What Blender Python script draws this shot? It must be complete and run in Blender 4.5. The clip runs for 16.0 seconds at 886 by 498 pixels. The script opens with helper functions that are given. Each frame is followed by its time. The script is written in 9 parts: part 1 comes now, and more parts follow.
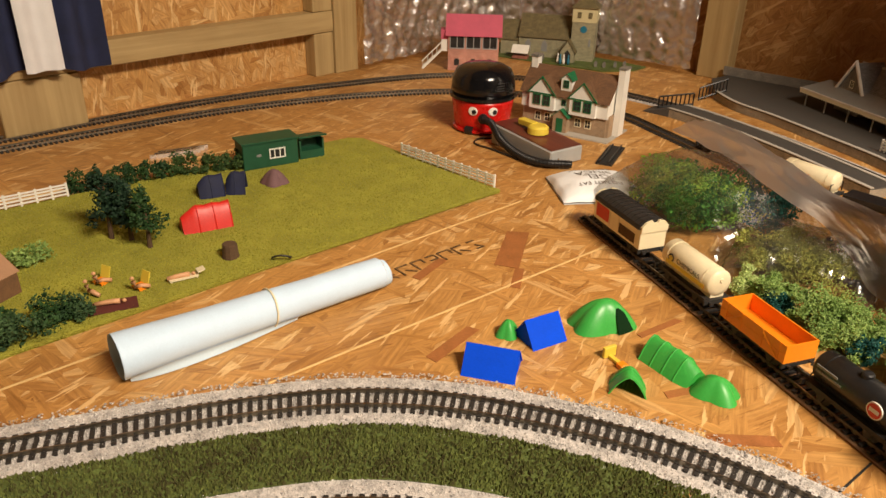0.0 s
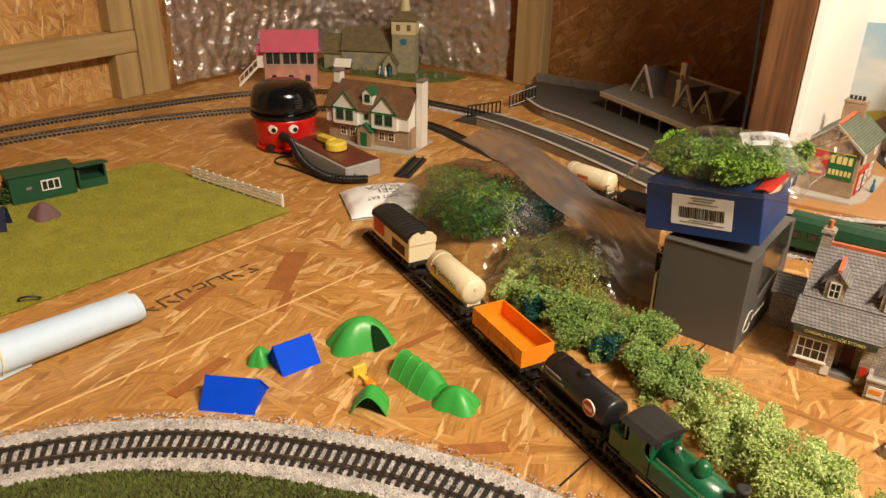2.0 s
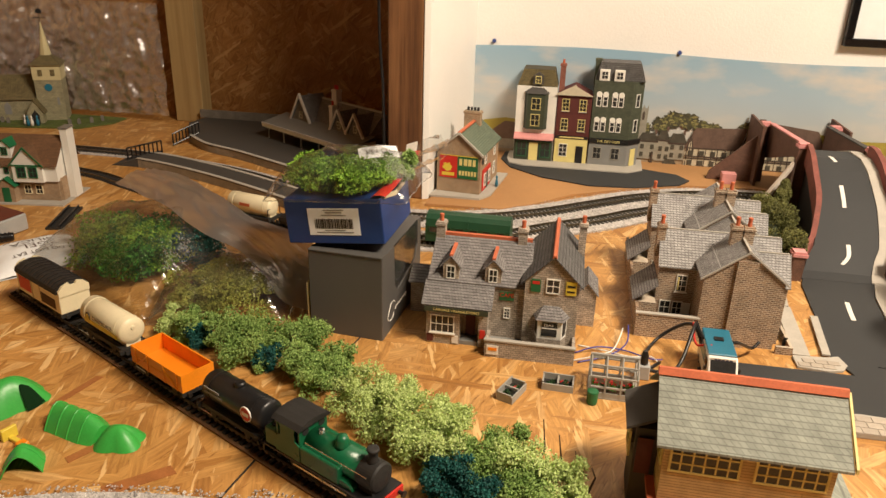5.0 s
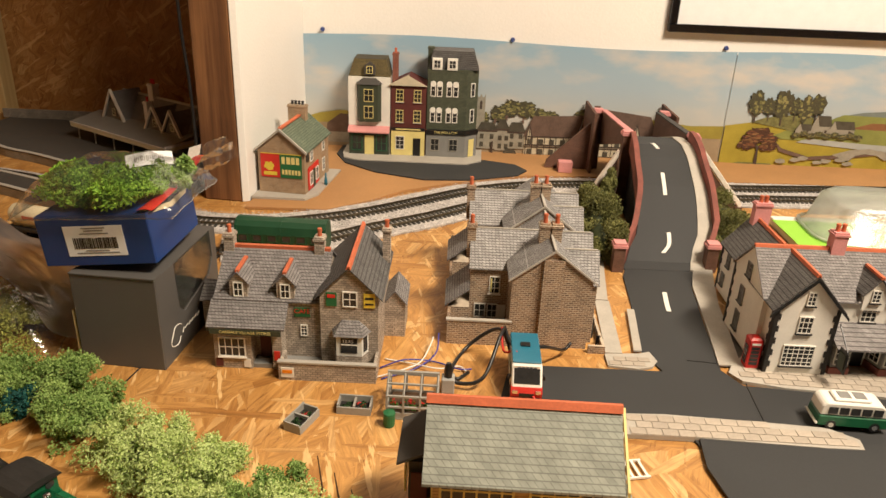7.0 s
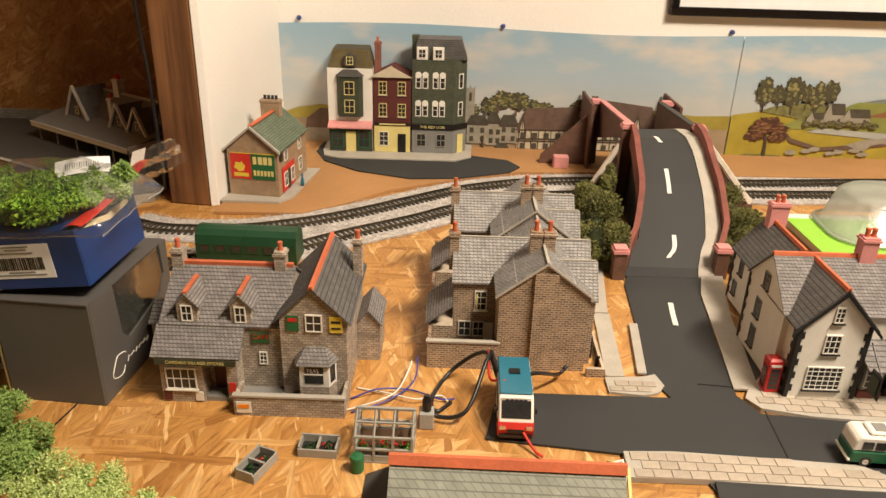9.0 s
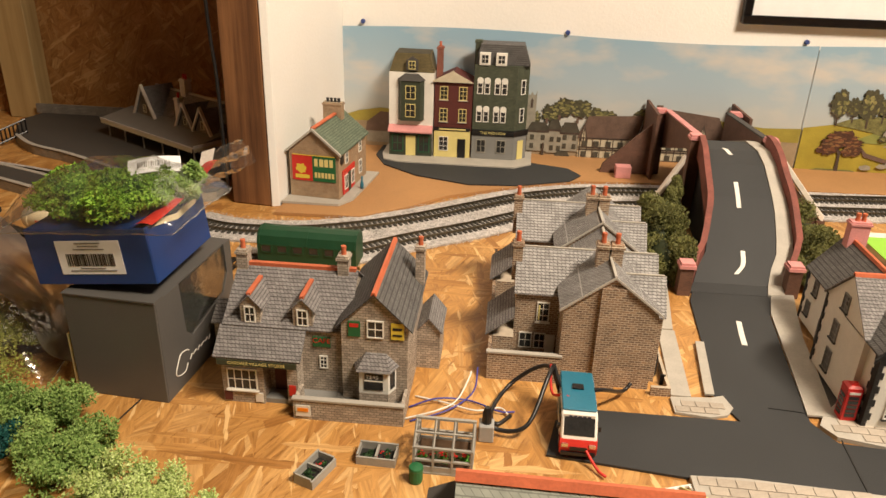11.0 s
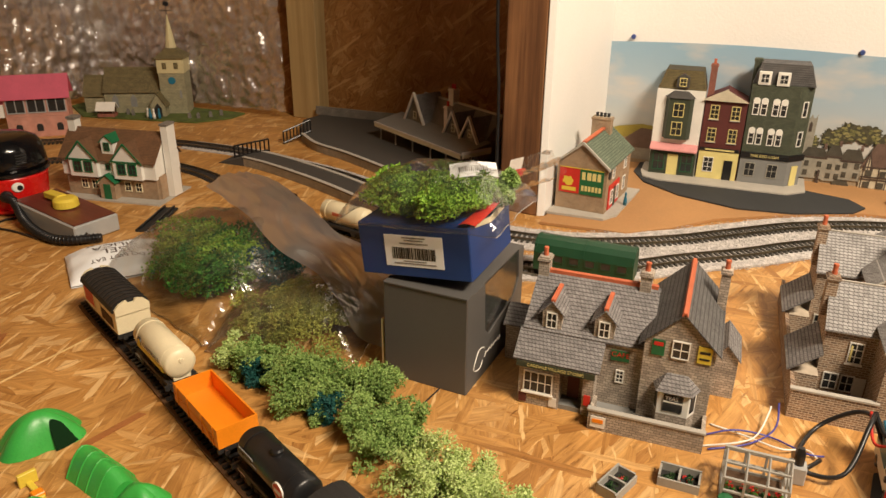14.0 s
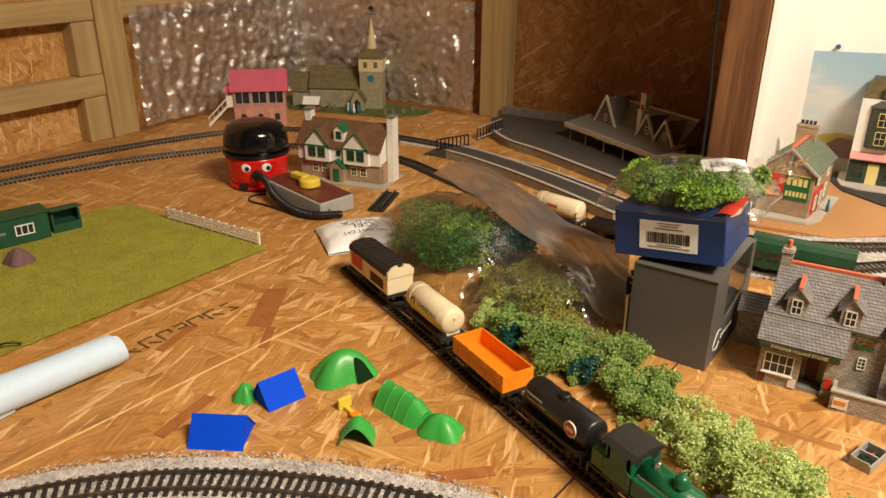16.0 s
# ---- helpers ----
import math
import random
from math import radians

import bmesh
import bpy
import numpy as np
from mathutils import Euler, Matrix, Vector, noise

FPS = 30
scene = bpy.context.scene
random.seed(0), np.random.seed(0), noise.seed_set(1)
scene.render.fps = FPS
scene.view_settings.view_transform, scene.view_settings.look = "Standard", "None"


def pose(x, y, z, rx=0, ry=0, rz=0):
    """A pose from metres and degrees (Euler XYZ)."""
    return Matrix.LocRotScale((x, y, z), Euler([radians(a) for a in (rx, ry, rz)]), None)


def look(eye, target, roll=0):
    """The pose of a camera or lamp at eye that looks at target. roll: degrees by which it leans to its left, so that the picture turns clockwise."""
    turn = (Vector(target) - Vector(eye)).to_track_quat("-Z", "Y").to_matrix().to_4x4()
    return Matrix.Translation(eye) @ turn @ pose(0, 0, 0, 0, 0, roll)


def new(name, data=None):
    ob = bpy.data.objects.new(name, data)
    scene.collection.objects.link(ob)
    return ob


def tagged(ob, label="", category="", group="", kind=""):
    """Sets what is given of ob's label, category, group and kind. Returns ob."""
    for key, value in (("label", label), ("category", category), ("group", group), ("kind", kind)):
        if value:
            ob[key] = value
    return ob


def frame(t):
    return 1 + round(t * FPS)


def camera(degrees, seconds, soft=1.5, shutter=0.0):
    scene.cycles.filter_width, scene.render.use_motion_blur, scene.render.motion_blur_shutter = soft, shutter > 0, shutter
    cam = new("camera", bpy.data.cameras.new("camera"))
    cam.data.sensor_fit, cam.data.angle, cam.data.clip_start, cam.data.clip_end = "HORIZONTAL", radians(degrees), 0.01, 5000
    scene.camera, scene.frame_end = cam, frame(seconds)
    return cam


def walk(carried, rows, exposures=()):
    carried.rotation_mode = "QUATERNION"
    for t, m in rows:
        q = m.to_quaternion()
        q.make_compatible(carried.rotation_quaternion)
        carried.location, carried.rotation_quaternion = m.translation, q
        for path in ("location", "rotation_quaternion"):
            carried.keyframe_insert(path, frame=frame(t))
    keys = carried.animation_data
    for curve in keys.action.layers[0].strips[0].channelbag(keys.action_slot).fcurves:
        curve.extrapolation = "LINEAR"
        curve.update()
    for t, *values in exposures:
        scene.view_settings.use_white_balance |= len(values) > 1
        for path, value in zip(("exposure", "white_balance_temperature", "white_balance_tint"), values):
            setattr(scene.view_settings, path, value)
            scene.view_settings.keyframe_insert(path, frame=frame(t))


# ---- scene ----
cam = camera(61.8, 16.0)
PATH = [
    (0, (0.06, 0.039, 0.337), (-1.138, 1.368, -0.556), 1.3),
    (0.5, (0.099, 0.089, 0.339), (-1.085, 1.434, -0.549), 1.3),
    (1, (0.138, 0.129, 0.336), (-1.026, 1.494, -0.548), 1.2),
    (1.5, (0.16, 0.143, 0.338), (-0.939, 1.57, -0.53), 1.7),
    (2, (0.147, 0.121, 0.344), (-0.832, 1.636, -0.52), 1.3),
    (2.5, (0.144, 0.092, 0.347), (-0.685, 1.7, -0.506), 0.9),
    (3, (0.151, 0.069, 0.351), (-0.537, 1.749, -0.489), 1.4),
    (3.5, (0.161, 0.056, 0.355), (-0.401, 1.794, -0.461), 1.5),
    (4, (0.171, 0.057, 0.358), (-0.288, 1.839, -0.425), 1.3),
    (4.5, (0.193, 0.073, 0.359), (-0.195, 1.875, -0.419), 1.5),
    (5, (0.225, 0.097, 0.358), (-0.082, 1.914, -0.419), 1.7),
    (5.2, (0.237, 0.108, 0.356), (-0.041, 1.93, -0.42), 1.7),
    (7.3, (0.31, 0.176, 0.358), (0.324, 2.007, -0.446), 2.4),
    (7.5, (0.312, 0.185, 0.355), (0.342, 2.016, -0.45), 2.3),
    (8, (0.314, 0.205, 0.352), (0.36, 2.033, -0.458), 1.9),
    (8.5, (0.315, 0.226, 0.347), (0.331, 2.047, -0.48), 1.8),
    (9, (0.322, 0.243, 0.344), (0.304, 2.065, -0.48), 1.6),
    (9.5, (0.322, 0.251, 0.341), (0.279, 2.074, -0.481), 1.6),
    (9.7, (0.318, 0.252, 0.342), (0.258, 2.072, -0.484), 1.8),
    (12, (0.303, 0.251, 0.343), (0.093, 2.071, -0.46), 1.3),
    (12.5, (0.292, 0.248, 0.343), (0.031, 2.064, -0.454), 1.3),
    (13, (0.272, 0.242, 0.341), (-0.086, 2.043, -0.45), 1.5),
    (13.5, (0.25, 0.237, 0.341), (-0.246, 2.005, -0.452), 1.2),
    (14, (0.226, 0.226, 0.343), (-0.425, 1.941, -0.452), 0.6),
    (14.5, (0.209, 0.208, 0.343), (-0.574, 1.874, -0.438), 0.4),
    (15, (0.188, 0.189, 0.342), (-0.682, 1.813, -0.438), 0.6),
    (15.5, (0.158, 0.146, 0.349), (-0.767, 1.735, -0.437), 0.5),
    (16, (0.149, 0.103, 0.352), (-0.778, 1.691, -0.435), 0.4),
]
walk(cam, [(t, look(eye, target, roll)) for t, eye, target, roll in PATH], exposures=((0.0, 0.14), (2.0, 0.0), (4.5, -0.26), (8.0, -0.36), (12.5, -0.36), (14.0, -0.26), (16.0, -0.04)))

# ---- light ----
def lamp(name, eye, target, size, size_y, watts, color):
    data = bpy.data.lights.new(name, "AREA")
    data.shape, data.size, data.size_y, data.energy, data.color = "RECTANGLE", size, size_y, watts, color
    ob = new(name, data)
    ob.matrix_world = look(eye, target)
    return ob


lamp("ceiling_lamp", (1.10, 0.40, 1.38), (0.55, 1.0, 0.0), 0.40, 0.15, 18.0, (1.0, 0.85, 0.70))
lamp("ceiling_lamp", (1.05, 0.20, 1.44), (0.40, 0.90, 0.0), 0.60, 0.12, 43.0, (1.0, 0.82, 0.61))
world = bpy.data.worlds.new("world")
world.use_nodes = True
world.node_tree.nodes["Background"].inputs[0].default_value = (0.008, 0.007, 0.006, 1)
scene.world = world


# ---- materials ----
class Nodes:
    def __init__(self, name):
        self.mat = bpy.data.materials.new(name)
        self.mat.use_nodes = True
        self.t = self.mat.node_tree
        self.bsdf = self.t.nodes["Principled BSDF"]
        self.out = self.t.nodes["Material Output"]

    def n(self, kind, **kw):
        node = self.t.nodes.new(kind)
        for k, v in kw.items():
            node.inputs[k.replace("_", " ")].default_value = v
        return node

    def l(self, a, b):
        self.t.links.new(a, b)

    def coords(self):
        return self.t.nodes.new("ShaderNodeTexCoord").outputs["Object"]

    def ramp(self, fac, stops):
        r = self.t.nodes.new("ShaderNodeValToRGB")
        while len(r.color_ramp.elements) < len(stops):
            r.color_ramp.elements.new(0.5)
        for e, (p, c) in zip(r.color_ramp.elements, stops):
            e.position, e.color = p, (*c, 1)
        self.l(fac, r.inputs[0])
        return r.outputs[0]

    def mix(self, fac, a, b, mode="MIX"):
        m = self.t.nodes.new("ShaderNodeMix")
        m.data_type, m.blend_type = "RGBA", mode
        fi, ai, bi = m.inputs[0], m.inputs[6], m.inputs[7]
        for sock, v in ((fi, fac), (ai, a), (bi, b)):
            if hasattr(v, "is_linked"):
                self.l(v, sock)
            elif isinstance(v, (int, float)):
                sock.default_value = v
            else:
                sock.default_value = (*v, 1)
        return m.outputs[2]

    def math(self, op, a, b=0.0):
        m = self.t.nodes.new("ShaderNodeMath")
        m.operation = op
        for sock, v in ((m.inputs[0], a), (m.inputs[1], b)):
            if hasattr(v, "is_linked"):
                self.l(v, sock)
            else:
                sock.default_value = v
        return m.outputs[0]

    def bump(self, height, dist, strength=1.0):
        b = self.n("ShaderNodeBump", Strength=strength, Distance=dist)
        self.l(height, b.inputs["Height"])
        self.l(b.outputs[0], self.bsdf.inputs["Normal"])

    def noise(self, vec, scale, detail=3.0, rough=0.55):
        k = self.n("ShaderNodeTexNoise", Scale=scale, Detail=detail, Roughness=rough)
        self.l(vec, k.inputs["Vector"])
        return k.outputs[0]

    def mapped(self, vec, rot=0.0, scale=(1, 1, 1), loc=(0, 0, 0), rx=0.0, ry=0.0):
        m = self.t.nodes.new("ShaderNodeMapping")
        m.inputs["Rotation"].default_value = (radians(rx), radians(ry), radians(rot))
        m.inputs["Scale"].default_value = scale
        m.inputs["Location"].default_value = loc
        self.l(vec, m.inputs["Vector"])
        return m.outputs[0]

    def set(self, color=None, rough=None, metal=None, **kw):
        b = self.bsdf
        if color is not None:
            if hasattr(color, "is_linked"):
                self.l(color, b.inputs["Base Color"])
            else:
                b.inputs["Base Color"].default_value = (*color, 1)
        if rough is not None:
            if hasattr(rough, "is_linked"):
                self.l(rough, b.inputs["Roughness"])
            else:
                b.inputs["Roughness"].default_value = rough
        if metal is not None:
            b.inputs["Metallic"].default_value = metal
        for k, v in kw.items():
            b.inputs[k.replace("_", " ")].default_value = v
        return self.mat


def paint(name, color, rough=0.5, var=0.15, scale=60.0, fine=600.0, bump=0.0001, metal=0.0, each=0.0, **kw):
    """A plain surface with soft blotches, fine grain and faint relief."""
    n = Nodes(name)
    c = n.coords()
    big, small = n.noise(c, scale), n.noise(c, fine, 2)
    f = n.math("ADD", n.math("MULTIPLY", big, 0.6), n.math("MULTIPLY", small, 0.4))
    dark = tuple(v * (1 - var) for v in color)
    light = tuple(min(1, v * (1 + var)) for v in color)
    col = n.ramp(f, [(0.32, dark), (0.68, light)])
    if each:
        r = n.t.nodes.new("ShaderNodeObjectInfo").outputs["Random"]
        col = n.mix(1.0, col, n.ramp(r, [(0, (1 - each,) * 3), (1, (1, 1, 1))]), "MULTIPLY")
    n.bump(small, bump)
    return n.set(col, n.math("ADD", n.math("MULTIPLY", big, 0.2), rough - 0.1), metal, **kw)


def printed_brick(name, c1, c2, mortar, course=0.0012, length=0.003, offset=0.5, size=0.12, rough=0.75, var=0.25, gap=1.0):
    """Printed card: brick, stone or slate courses that run level round all walls."""
    n = Nodes(name)
    c = n.coords()
    sep = n.t.nodes.new("ShaderNodeSeparateXYZ")
    n.l(c, sep.inputs[0])
    comb = n.t.nodes.new("ShaderNodeCombineXYZ")
    n.l(n.math("ADD", sep.outputs[0], sep.outputs[1]), comb.inputs[0])
    n.l(sep.outputs[2], comb.inputs[1])
    b = n.n("ShaderNodeTexBrick", Scale=1.0, Mortar_Size=course * size * gap, Mortar_Smooth=0.3, Bias=0.0, Brick_Width=length, Row_Height=course)
    b.offset = offset
    b.inputs["Color1"].default_value, b.inputs["Color2"].default_value, b.inputs["Mortar"].default_value = (*c1, 1), (*c2, 1), (*mortar, 1)
    n.l(comb.outputs[0], b.inputs["Vector"])
    wear = n.ramp(n.noise(c, 90, 4), [(0.3, (1 - var,) * 3), (0.7, (1 + var * 0.3,) * 3)])
    col = n.mix(1.0, b.outputs["Color"], wear, "MULTIPLY")
    n.bump(b.outputs["Fac"], 0.0002, -0.6)
    return n.set(col, rough)


def osb(name, tones, flake=(14.0, 62.0), turn=0.0, rough=0.5, plane="z", shade=1.0):
    """Strand board: three layers of long flakes at several angles, with grain along each flake."""
    n = Nodes(name)
    c = n.coords()
    if plane == "x":
        c = n.mapped(c, 0, ry=90)
    if plane == "y":
        c = n.mapped(c, 0, rx=90)
    warp = n.t.nodes.new("ShaderNodeVectorMath")
    warp.operation = "ADD"
    wn = n.n("ShaderNodeTexNoise", Scale=55.0, Detail=4.0)
    n.l(c, wn.inputs["Vector"])
    ws = n.t.nodes.new("ShaderNodeVectorMath")
    ws.operation = "SCALE"
    ws.inputs["Scale"].default_value = 0.006
    n.l(wn.outputs["Color"], ws.inputs[0])
    n.l(c, warp.inputs[0])
    n.l(ws.outputs[0], warp.inputs[1])
    cols, grains = [], []
    for k, (a, sc) in enumerate(((8, 0.9), (-34, 1.1), (42, 1.15), (-16, 1.7), (78, 1.6))):
        v = n.mapped(n.mapped(warp.outputs[0], turn + a), 0, (flake[0] * (0.55 + 0.45 * sc), flake[1] * sc, 1), (k * 3.1, k * 1.7, 0))
        vo = n.n("ShaderNodeTexVoronoi", Scale=1.0, Randomness=0.95)
        vo.voronoi_dimensions = "2D"
        n.l(v, vo.inputs["Vector"])
        s = n.t.nodes.new("ShaderNodeSeparateColor")
        n.l(vo.outputs["Color"], s.inputs[0])
        g = n.noise(n.mapped(n.mapped(c, turn + a), 0, (22, 330, 1)), 1.0, 4, 0.65)
        grains.append(g)
        cols.append((s, n.ramp(s.outputs[0], [(i / (len(tones) - 1), t) for i, t in enumerate(tones)])))
    m1 = n.math("GREATER_THAN", cols[1][0].outputs[1], 0.55)
    m2 = n.math("GREATER_THAN", cols[2][0].outputs[1], 0.72)
    m3 = n.math("GREATER_THAN", cols[3][0].outputs[1], 0.84)
    m4 = n.math("GREATER_THAN", cols[4][0].outputs[1], 0.86)
    col = n.mix(m4, n.mix(m3, n.mix(m2, n.mix(m1, cols[0][1], cols[1][1]), cols[2][1]), cols[3][1]), cols[4][1])
    g = n.mix(m4, n.mix(m3, n.mix(m2, n.mix(m1, grains[0], grains[1]), grains[2]), grains[3]), grains[4])
    gr = n.ramp(g, [(0.28, (0.62, 0.55, 0.48)), (0.66, (1.14, 1.14, 1.14))])
    stain = n.ramp(n.noise(c, 6, 4), [(0.25, (0.72 * shade, 0.68 * shade, 0.62 * shade)), (0.7, (shade,) * 3)])
    col = n.mix(1.0, n.mix(1.0, col, gr, "MULTIPLY"), stain, "MULTIPLY")
    mean = tuple(sum(t[k] for t in tones) / len(tones) * shade for k in range(3))
    calm = n.ramp(n.noise(n.mapped(c, turn + 12, (1, 2.4, 1)), 11, 3), [(0.35, (0.0,) * 3), (0.65, (0.50,) * 3)])
    broad = n.ramp(n.noise(n.mapped(c, turn - 20, (1, 2.2, 1)), 26, 4, 0.6), [(0.3, (0.68, 0.60, 0.52)), (0.7, (1.14, 1.17, 1.20))])
    col = n.mix(calm, col, n.mix(1.0, n.mix(1.0, mean, gr, "MULTIPLY"), broad, "MULTIPLY"))
    fibre = n.noise(n.mapped(n.mapped(c, turn + 9), 0, (26, 210, 1), (3, 5, 0)), 1.0, 4, 0.7)
    chip = n.noise(n.mapped(n.mapped(c, turn - 28), 0, (15, 105, 1), (7, 2, 0)), 1.0, 3, 0.6)
    col = n.mix(1.0, col, n.ramp(fibre, [(0.30, (0.50, 0.40, 0.30)), (0.40, (1, 1, 1))]), "MULTIPLY")
    col = n.mix(n.ramp(chip, [(0.615, (0, 0, 0)), (0.655, (0.75, 0.75, 0.75))]), col, tones[-1])
    n.bump(n.mix(0.5, col, g), 0.0005, 0.6)
    return n.set(col, n.math("ADD", n.math("MULTIPLY", g, 0.25), rough - 0.12))


def timber(name, color, dark, axis="z", rough=0.6):
    n = Nodes(name)
    c = n.coords()
    sc = {"x": (4, 90, 90), "y": (90, 4, 90), "z": (90, 90, 4)}[axis]
    g = n.noise(n.mapped(c, 0, sc), 1.0, 5, 0.6)
    b = n.noise(c, 8, 3)
    col = n.ramp(n.math("ADD", n.math("MULTIPLY", g, 0.7), n.math("MULTIPLY", b, 0.3)), [(0.35, dark), (0.62, color)])
    n.bump(g, 0.0006, 0.7)
    return n.set(col, rough)


def leafy(name, dark, light, rough=0.7):
    n = Nodes(name)
    r = n.t.nodes.new("ShaderNodeNewGeometry").outputs["Random Per Island"]
    big = n.noise(n.coords(), 45, 2)
    col = n.ramp(n.math("ADD", n.math("MULTIPLY", r, 0.32), n.math("MULTIPLY", big, 0.68)), [(0.28, dark), (0.72, light)])
    n.set(col, rough, Subsurface_Weight=0.0)
    through_leaf = n.n("ShaderNodeBsdfTranslucent")
    n.l(col, through_leaf.inputs[0])
    both = n.n("ShaderNodeMixShader", Fac=0.3)
    n.l(n.bsdf.outputs[0], both.inputs[1])
    n.l(through_leaf.outputs[0], both.inputs[2])
    n.l(both.outputs[0], n.out.inputs[0])
    return n.mat


def film(name, color, clear, rough=0.12, gloss=0.9, crease=60, deep=0.003):
    """Thin clear plastic: light passes, creases shine."""
    n = Nodes(name)
    c = n.coords()
    tr = n.n("ShaderNodeBsdfTransparent")
    tr.inputs[0].default_value = (*color, 1)
    n.set(color, rough)
    n.bump(n.noise(c, crease, 4, 0.6), deep, 0.6)
    n.bsdf.inputs["Specular IOR Level"].default_value = 1.0
    gl = n.n("ShaderNodeBsdfGlossy", Roughness=rough)
    n.l(n.bsdf.inputs["Normal"].links[0].from_socket, gl.inputs["Normal"])
    both = n.n("ShaderNodeMixShader", Fac=gloss)
    n.l(n.bsdf.outputs[0], both.inputs[1])
    n.l(gl.outputs[0], both.inputs[2])
    m = n.n("ShaderNodeMixShader")
    fac = n.ramp(n.noise(c, 9, 2), [(0.35, (max(0, clear - 0.07),) * 3), (0.65, (min(1, clear + 0.07),) * 3)])
    n.l(fac, m.inputs[0])
    n.l(both.outputs[0], m.inputs[1])
    n.l(tr.outputs[0], m.inputs[2])
    edge = n.n("ShaderNodeFresnel", IOR=1.6)
    sheen = n.n("ShaderNodeMixShader")
    n.l(n.math("MULTIPLY", edge.outputs[0], 0.55), sheen.inputs[0])
    n.l(m.outputs[0], sheen.inputs[1])
    n.l(gl.outputs[0], sheen.inputs[2])
    n.l(sheen.outputs[0], n.out.inputs[0])
    return n.mat


OSB_TABLE = osb("osb_table", [(0.40, 0.185, 0.047), (0.53, 0.268, 0.072), (0.57, 0.298, 0.086), (0.59, 0.312, 0.092), (0.62, 0.34, 0.105), (0.82, 0.55, 0.25)], (17.0, 92.0), turn=-78)
OSB_WALL_X = osb("osb_wall_side", [(0.40, 0.18, 0.045), (0.56, 0.30, 0.09), (0.60, 0.34, 0.11), (0.64, 0.38, 0.14), (0.80, 0.56, 0.27)], (34, 95), 20, plane="x")
# Same board as the side wall; tones darkened here for the alcove's shade.
OSB_WALL_Y = osb("osb_wall_back_shade", [(0.28, 0.12, 0.032), (0.38, 0.185, 0.058), (0.41, 0.205, 0.066), (0.44, 0.23, 0.08), (0.56, 0.34, 0.14)], (34, 90), 60, plane="y")
PINE_Z = timber("pine_upright", (0.46, 0.33, 0.15), (0.33, 0.22, 0.09), "z")
PINE_Y = timber("pine_rail", (0.46, 0.33, 0.15), (0.33, 0.22, 0.09), "y")
OLD_POST = timber("old_brown_timber", (0.30, 0.14, 0.055), (0.10, 0.04, 0.015), "z", 0.75)
WHITE_WALL = paint("white_wall_paint", (0.86, 0.84, 0.80), 0.6, 0.03, 8, 250, 0.0003)
# Dark plaster for the unseen ceiling and walls, so less light bounces back.
PLAIN = paint("dark_unseen_plaster", (0.085, 0.075, 0.062), 0.8, 0.08, 5, 120)
FLOORM = paint("concrete_floor", (0.25, 0.24, 0.22), 0.8, 0.2, 6, 150)
WHITE = paint("white_card", (0.78, 0.76, 0.70), 0.6, 0.06)
WHITE_PLASTIC = paint("white_plastic", (0.80, 0.78, 0.72), 0.4, 0.05)
BLACK = paint("black_plastic", (0.012, 0.012, 0.013), 0.35, 0.3)
BLACK_MATT = paint("black_matt", (0.018, 0.017, 0.016), 0.65, 0.3)
GLOSS_BLACK = paint("gloss_black_plastic", (0.006, 0.006, 0.007), 0.12, 0.2)
RED_PLASTIC = paint("red_plastic", (0.62, 0.012, 0.010), 0.28, 0.08)
ORANGE = paint("orange_plastic", (0.85, 0.26, 0.012), 0.38, 0.08)
CREAM = paint("cream_plastic", (0.78, 0.69, 0.47), 0.35, 0.06)
GREEN_TENT = paint("green_plastic_sheet", (0.045, 0.37, 0.06), 0.4, 0.1)
BLUE_TENT = paint("blue_plastic", (0.001, 0.065, 0.70), 0.7, 0.08)
TENT_DARK = paint("tent_doorway_shade", (0.004, 0.022, 0.006), 0.9, 0.1)
for dull in (BLUE_TENT, TENT_DARK):
    for node in dull.node_tree.nodes:
        if node.type == "BSDF_PRINCIPLED":
            node.inputs["Specular IOR Level"].default_value = 0.12
LOCO_GREEN = paint("loco_green", (0.008, 0.11, 0.045), 0.3, 0.15)
HUT_GREEN = paint("hut_green", (0.012, 0.075, 0.035), 0.5, 0.15)
NAVY = paint("navy_cloth", (0.012, 0.016, 0.05), 0.8, 0.25)
RED_TENT = paint("red_tent_plastic", (0.60, 0.02, 0.012), 0.45, 0.1)
PURPLE = paint("dull_purple_card", (0.16, 0.085, 0.09), 0.8, 0.15)
GREY_BOX = paint("grey_card_box", (0.100, 0.096, 0.091), 0.5, 0.08, 20, 700)
BLUE_BOX = paint("blue_card_box", (0.012, 0.045, 0.19), 0.4, 0.08, 20, 500)
PAPER = paint("white_paper", (0.84, 0.86, 0.88), 0.6, 0.04)
ROLL_PAPER = paint("pale_blue_white_paper", (0.56, 0.72, 0.90), 0.6, 0.04)
BLUE_PAPER = paint("pale_blue_paper", (0.48, 0.60, 0.70), 0.6, 0.06)
ROAD = paint("dark_grey_road_card", (0.030, 0.0315, 0.033), 0.7, 0.18, 18, 900, 0.0001)
PAVE = paint("pale_paving_card", (0.46, 0.40, 0.33), 0.75, 0.12, each=0.18)
KERB = paint("kerb_card", (0.43, 0.40, 0.35), 0.75, 0.12)
PLATFORM = paint("platform_tarmac", (0.058, 0.053, 0.048), 0.75, 0.15)
PLATFORM_SIDE = printed_brick("platform_wall", (0.36, 0.30, 0.22), (0.30, 0.26, 0.2), (0.22, 0.2, 0.16), 0.002, 0.005)
BALLAST = paint("grey_ballast", (0.50, 0.47, 0.45), 0.9, 0.5, 150, 900, 0.001)
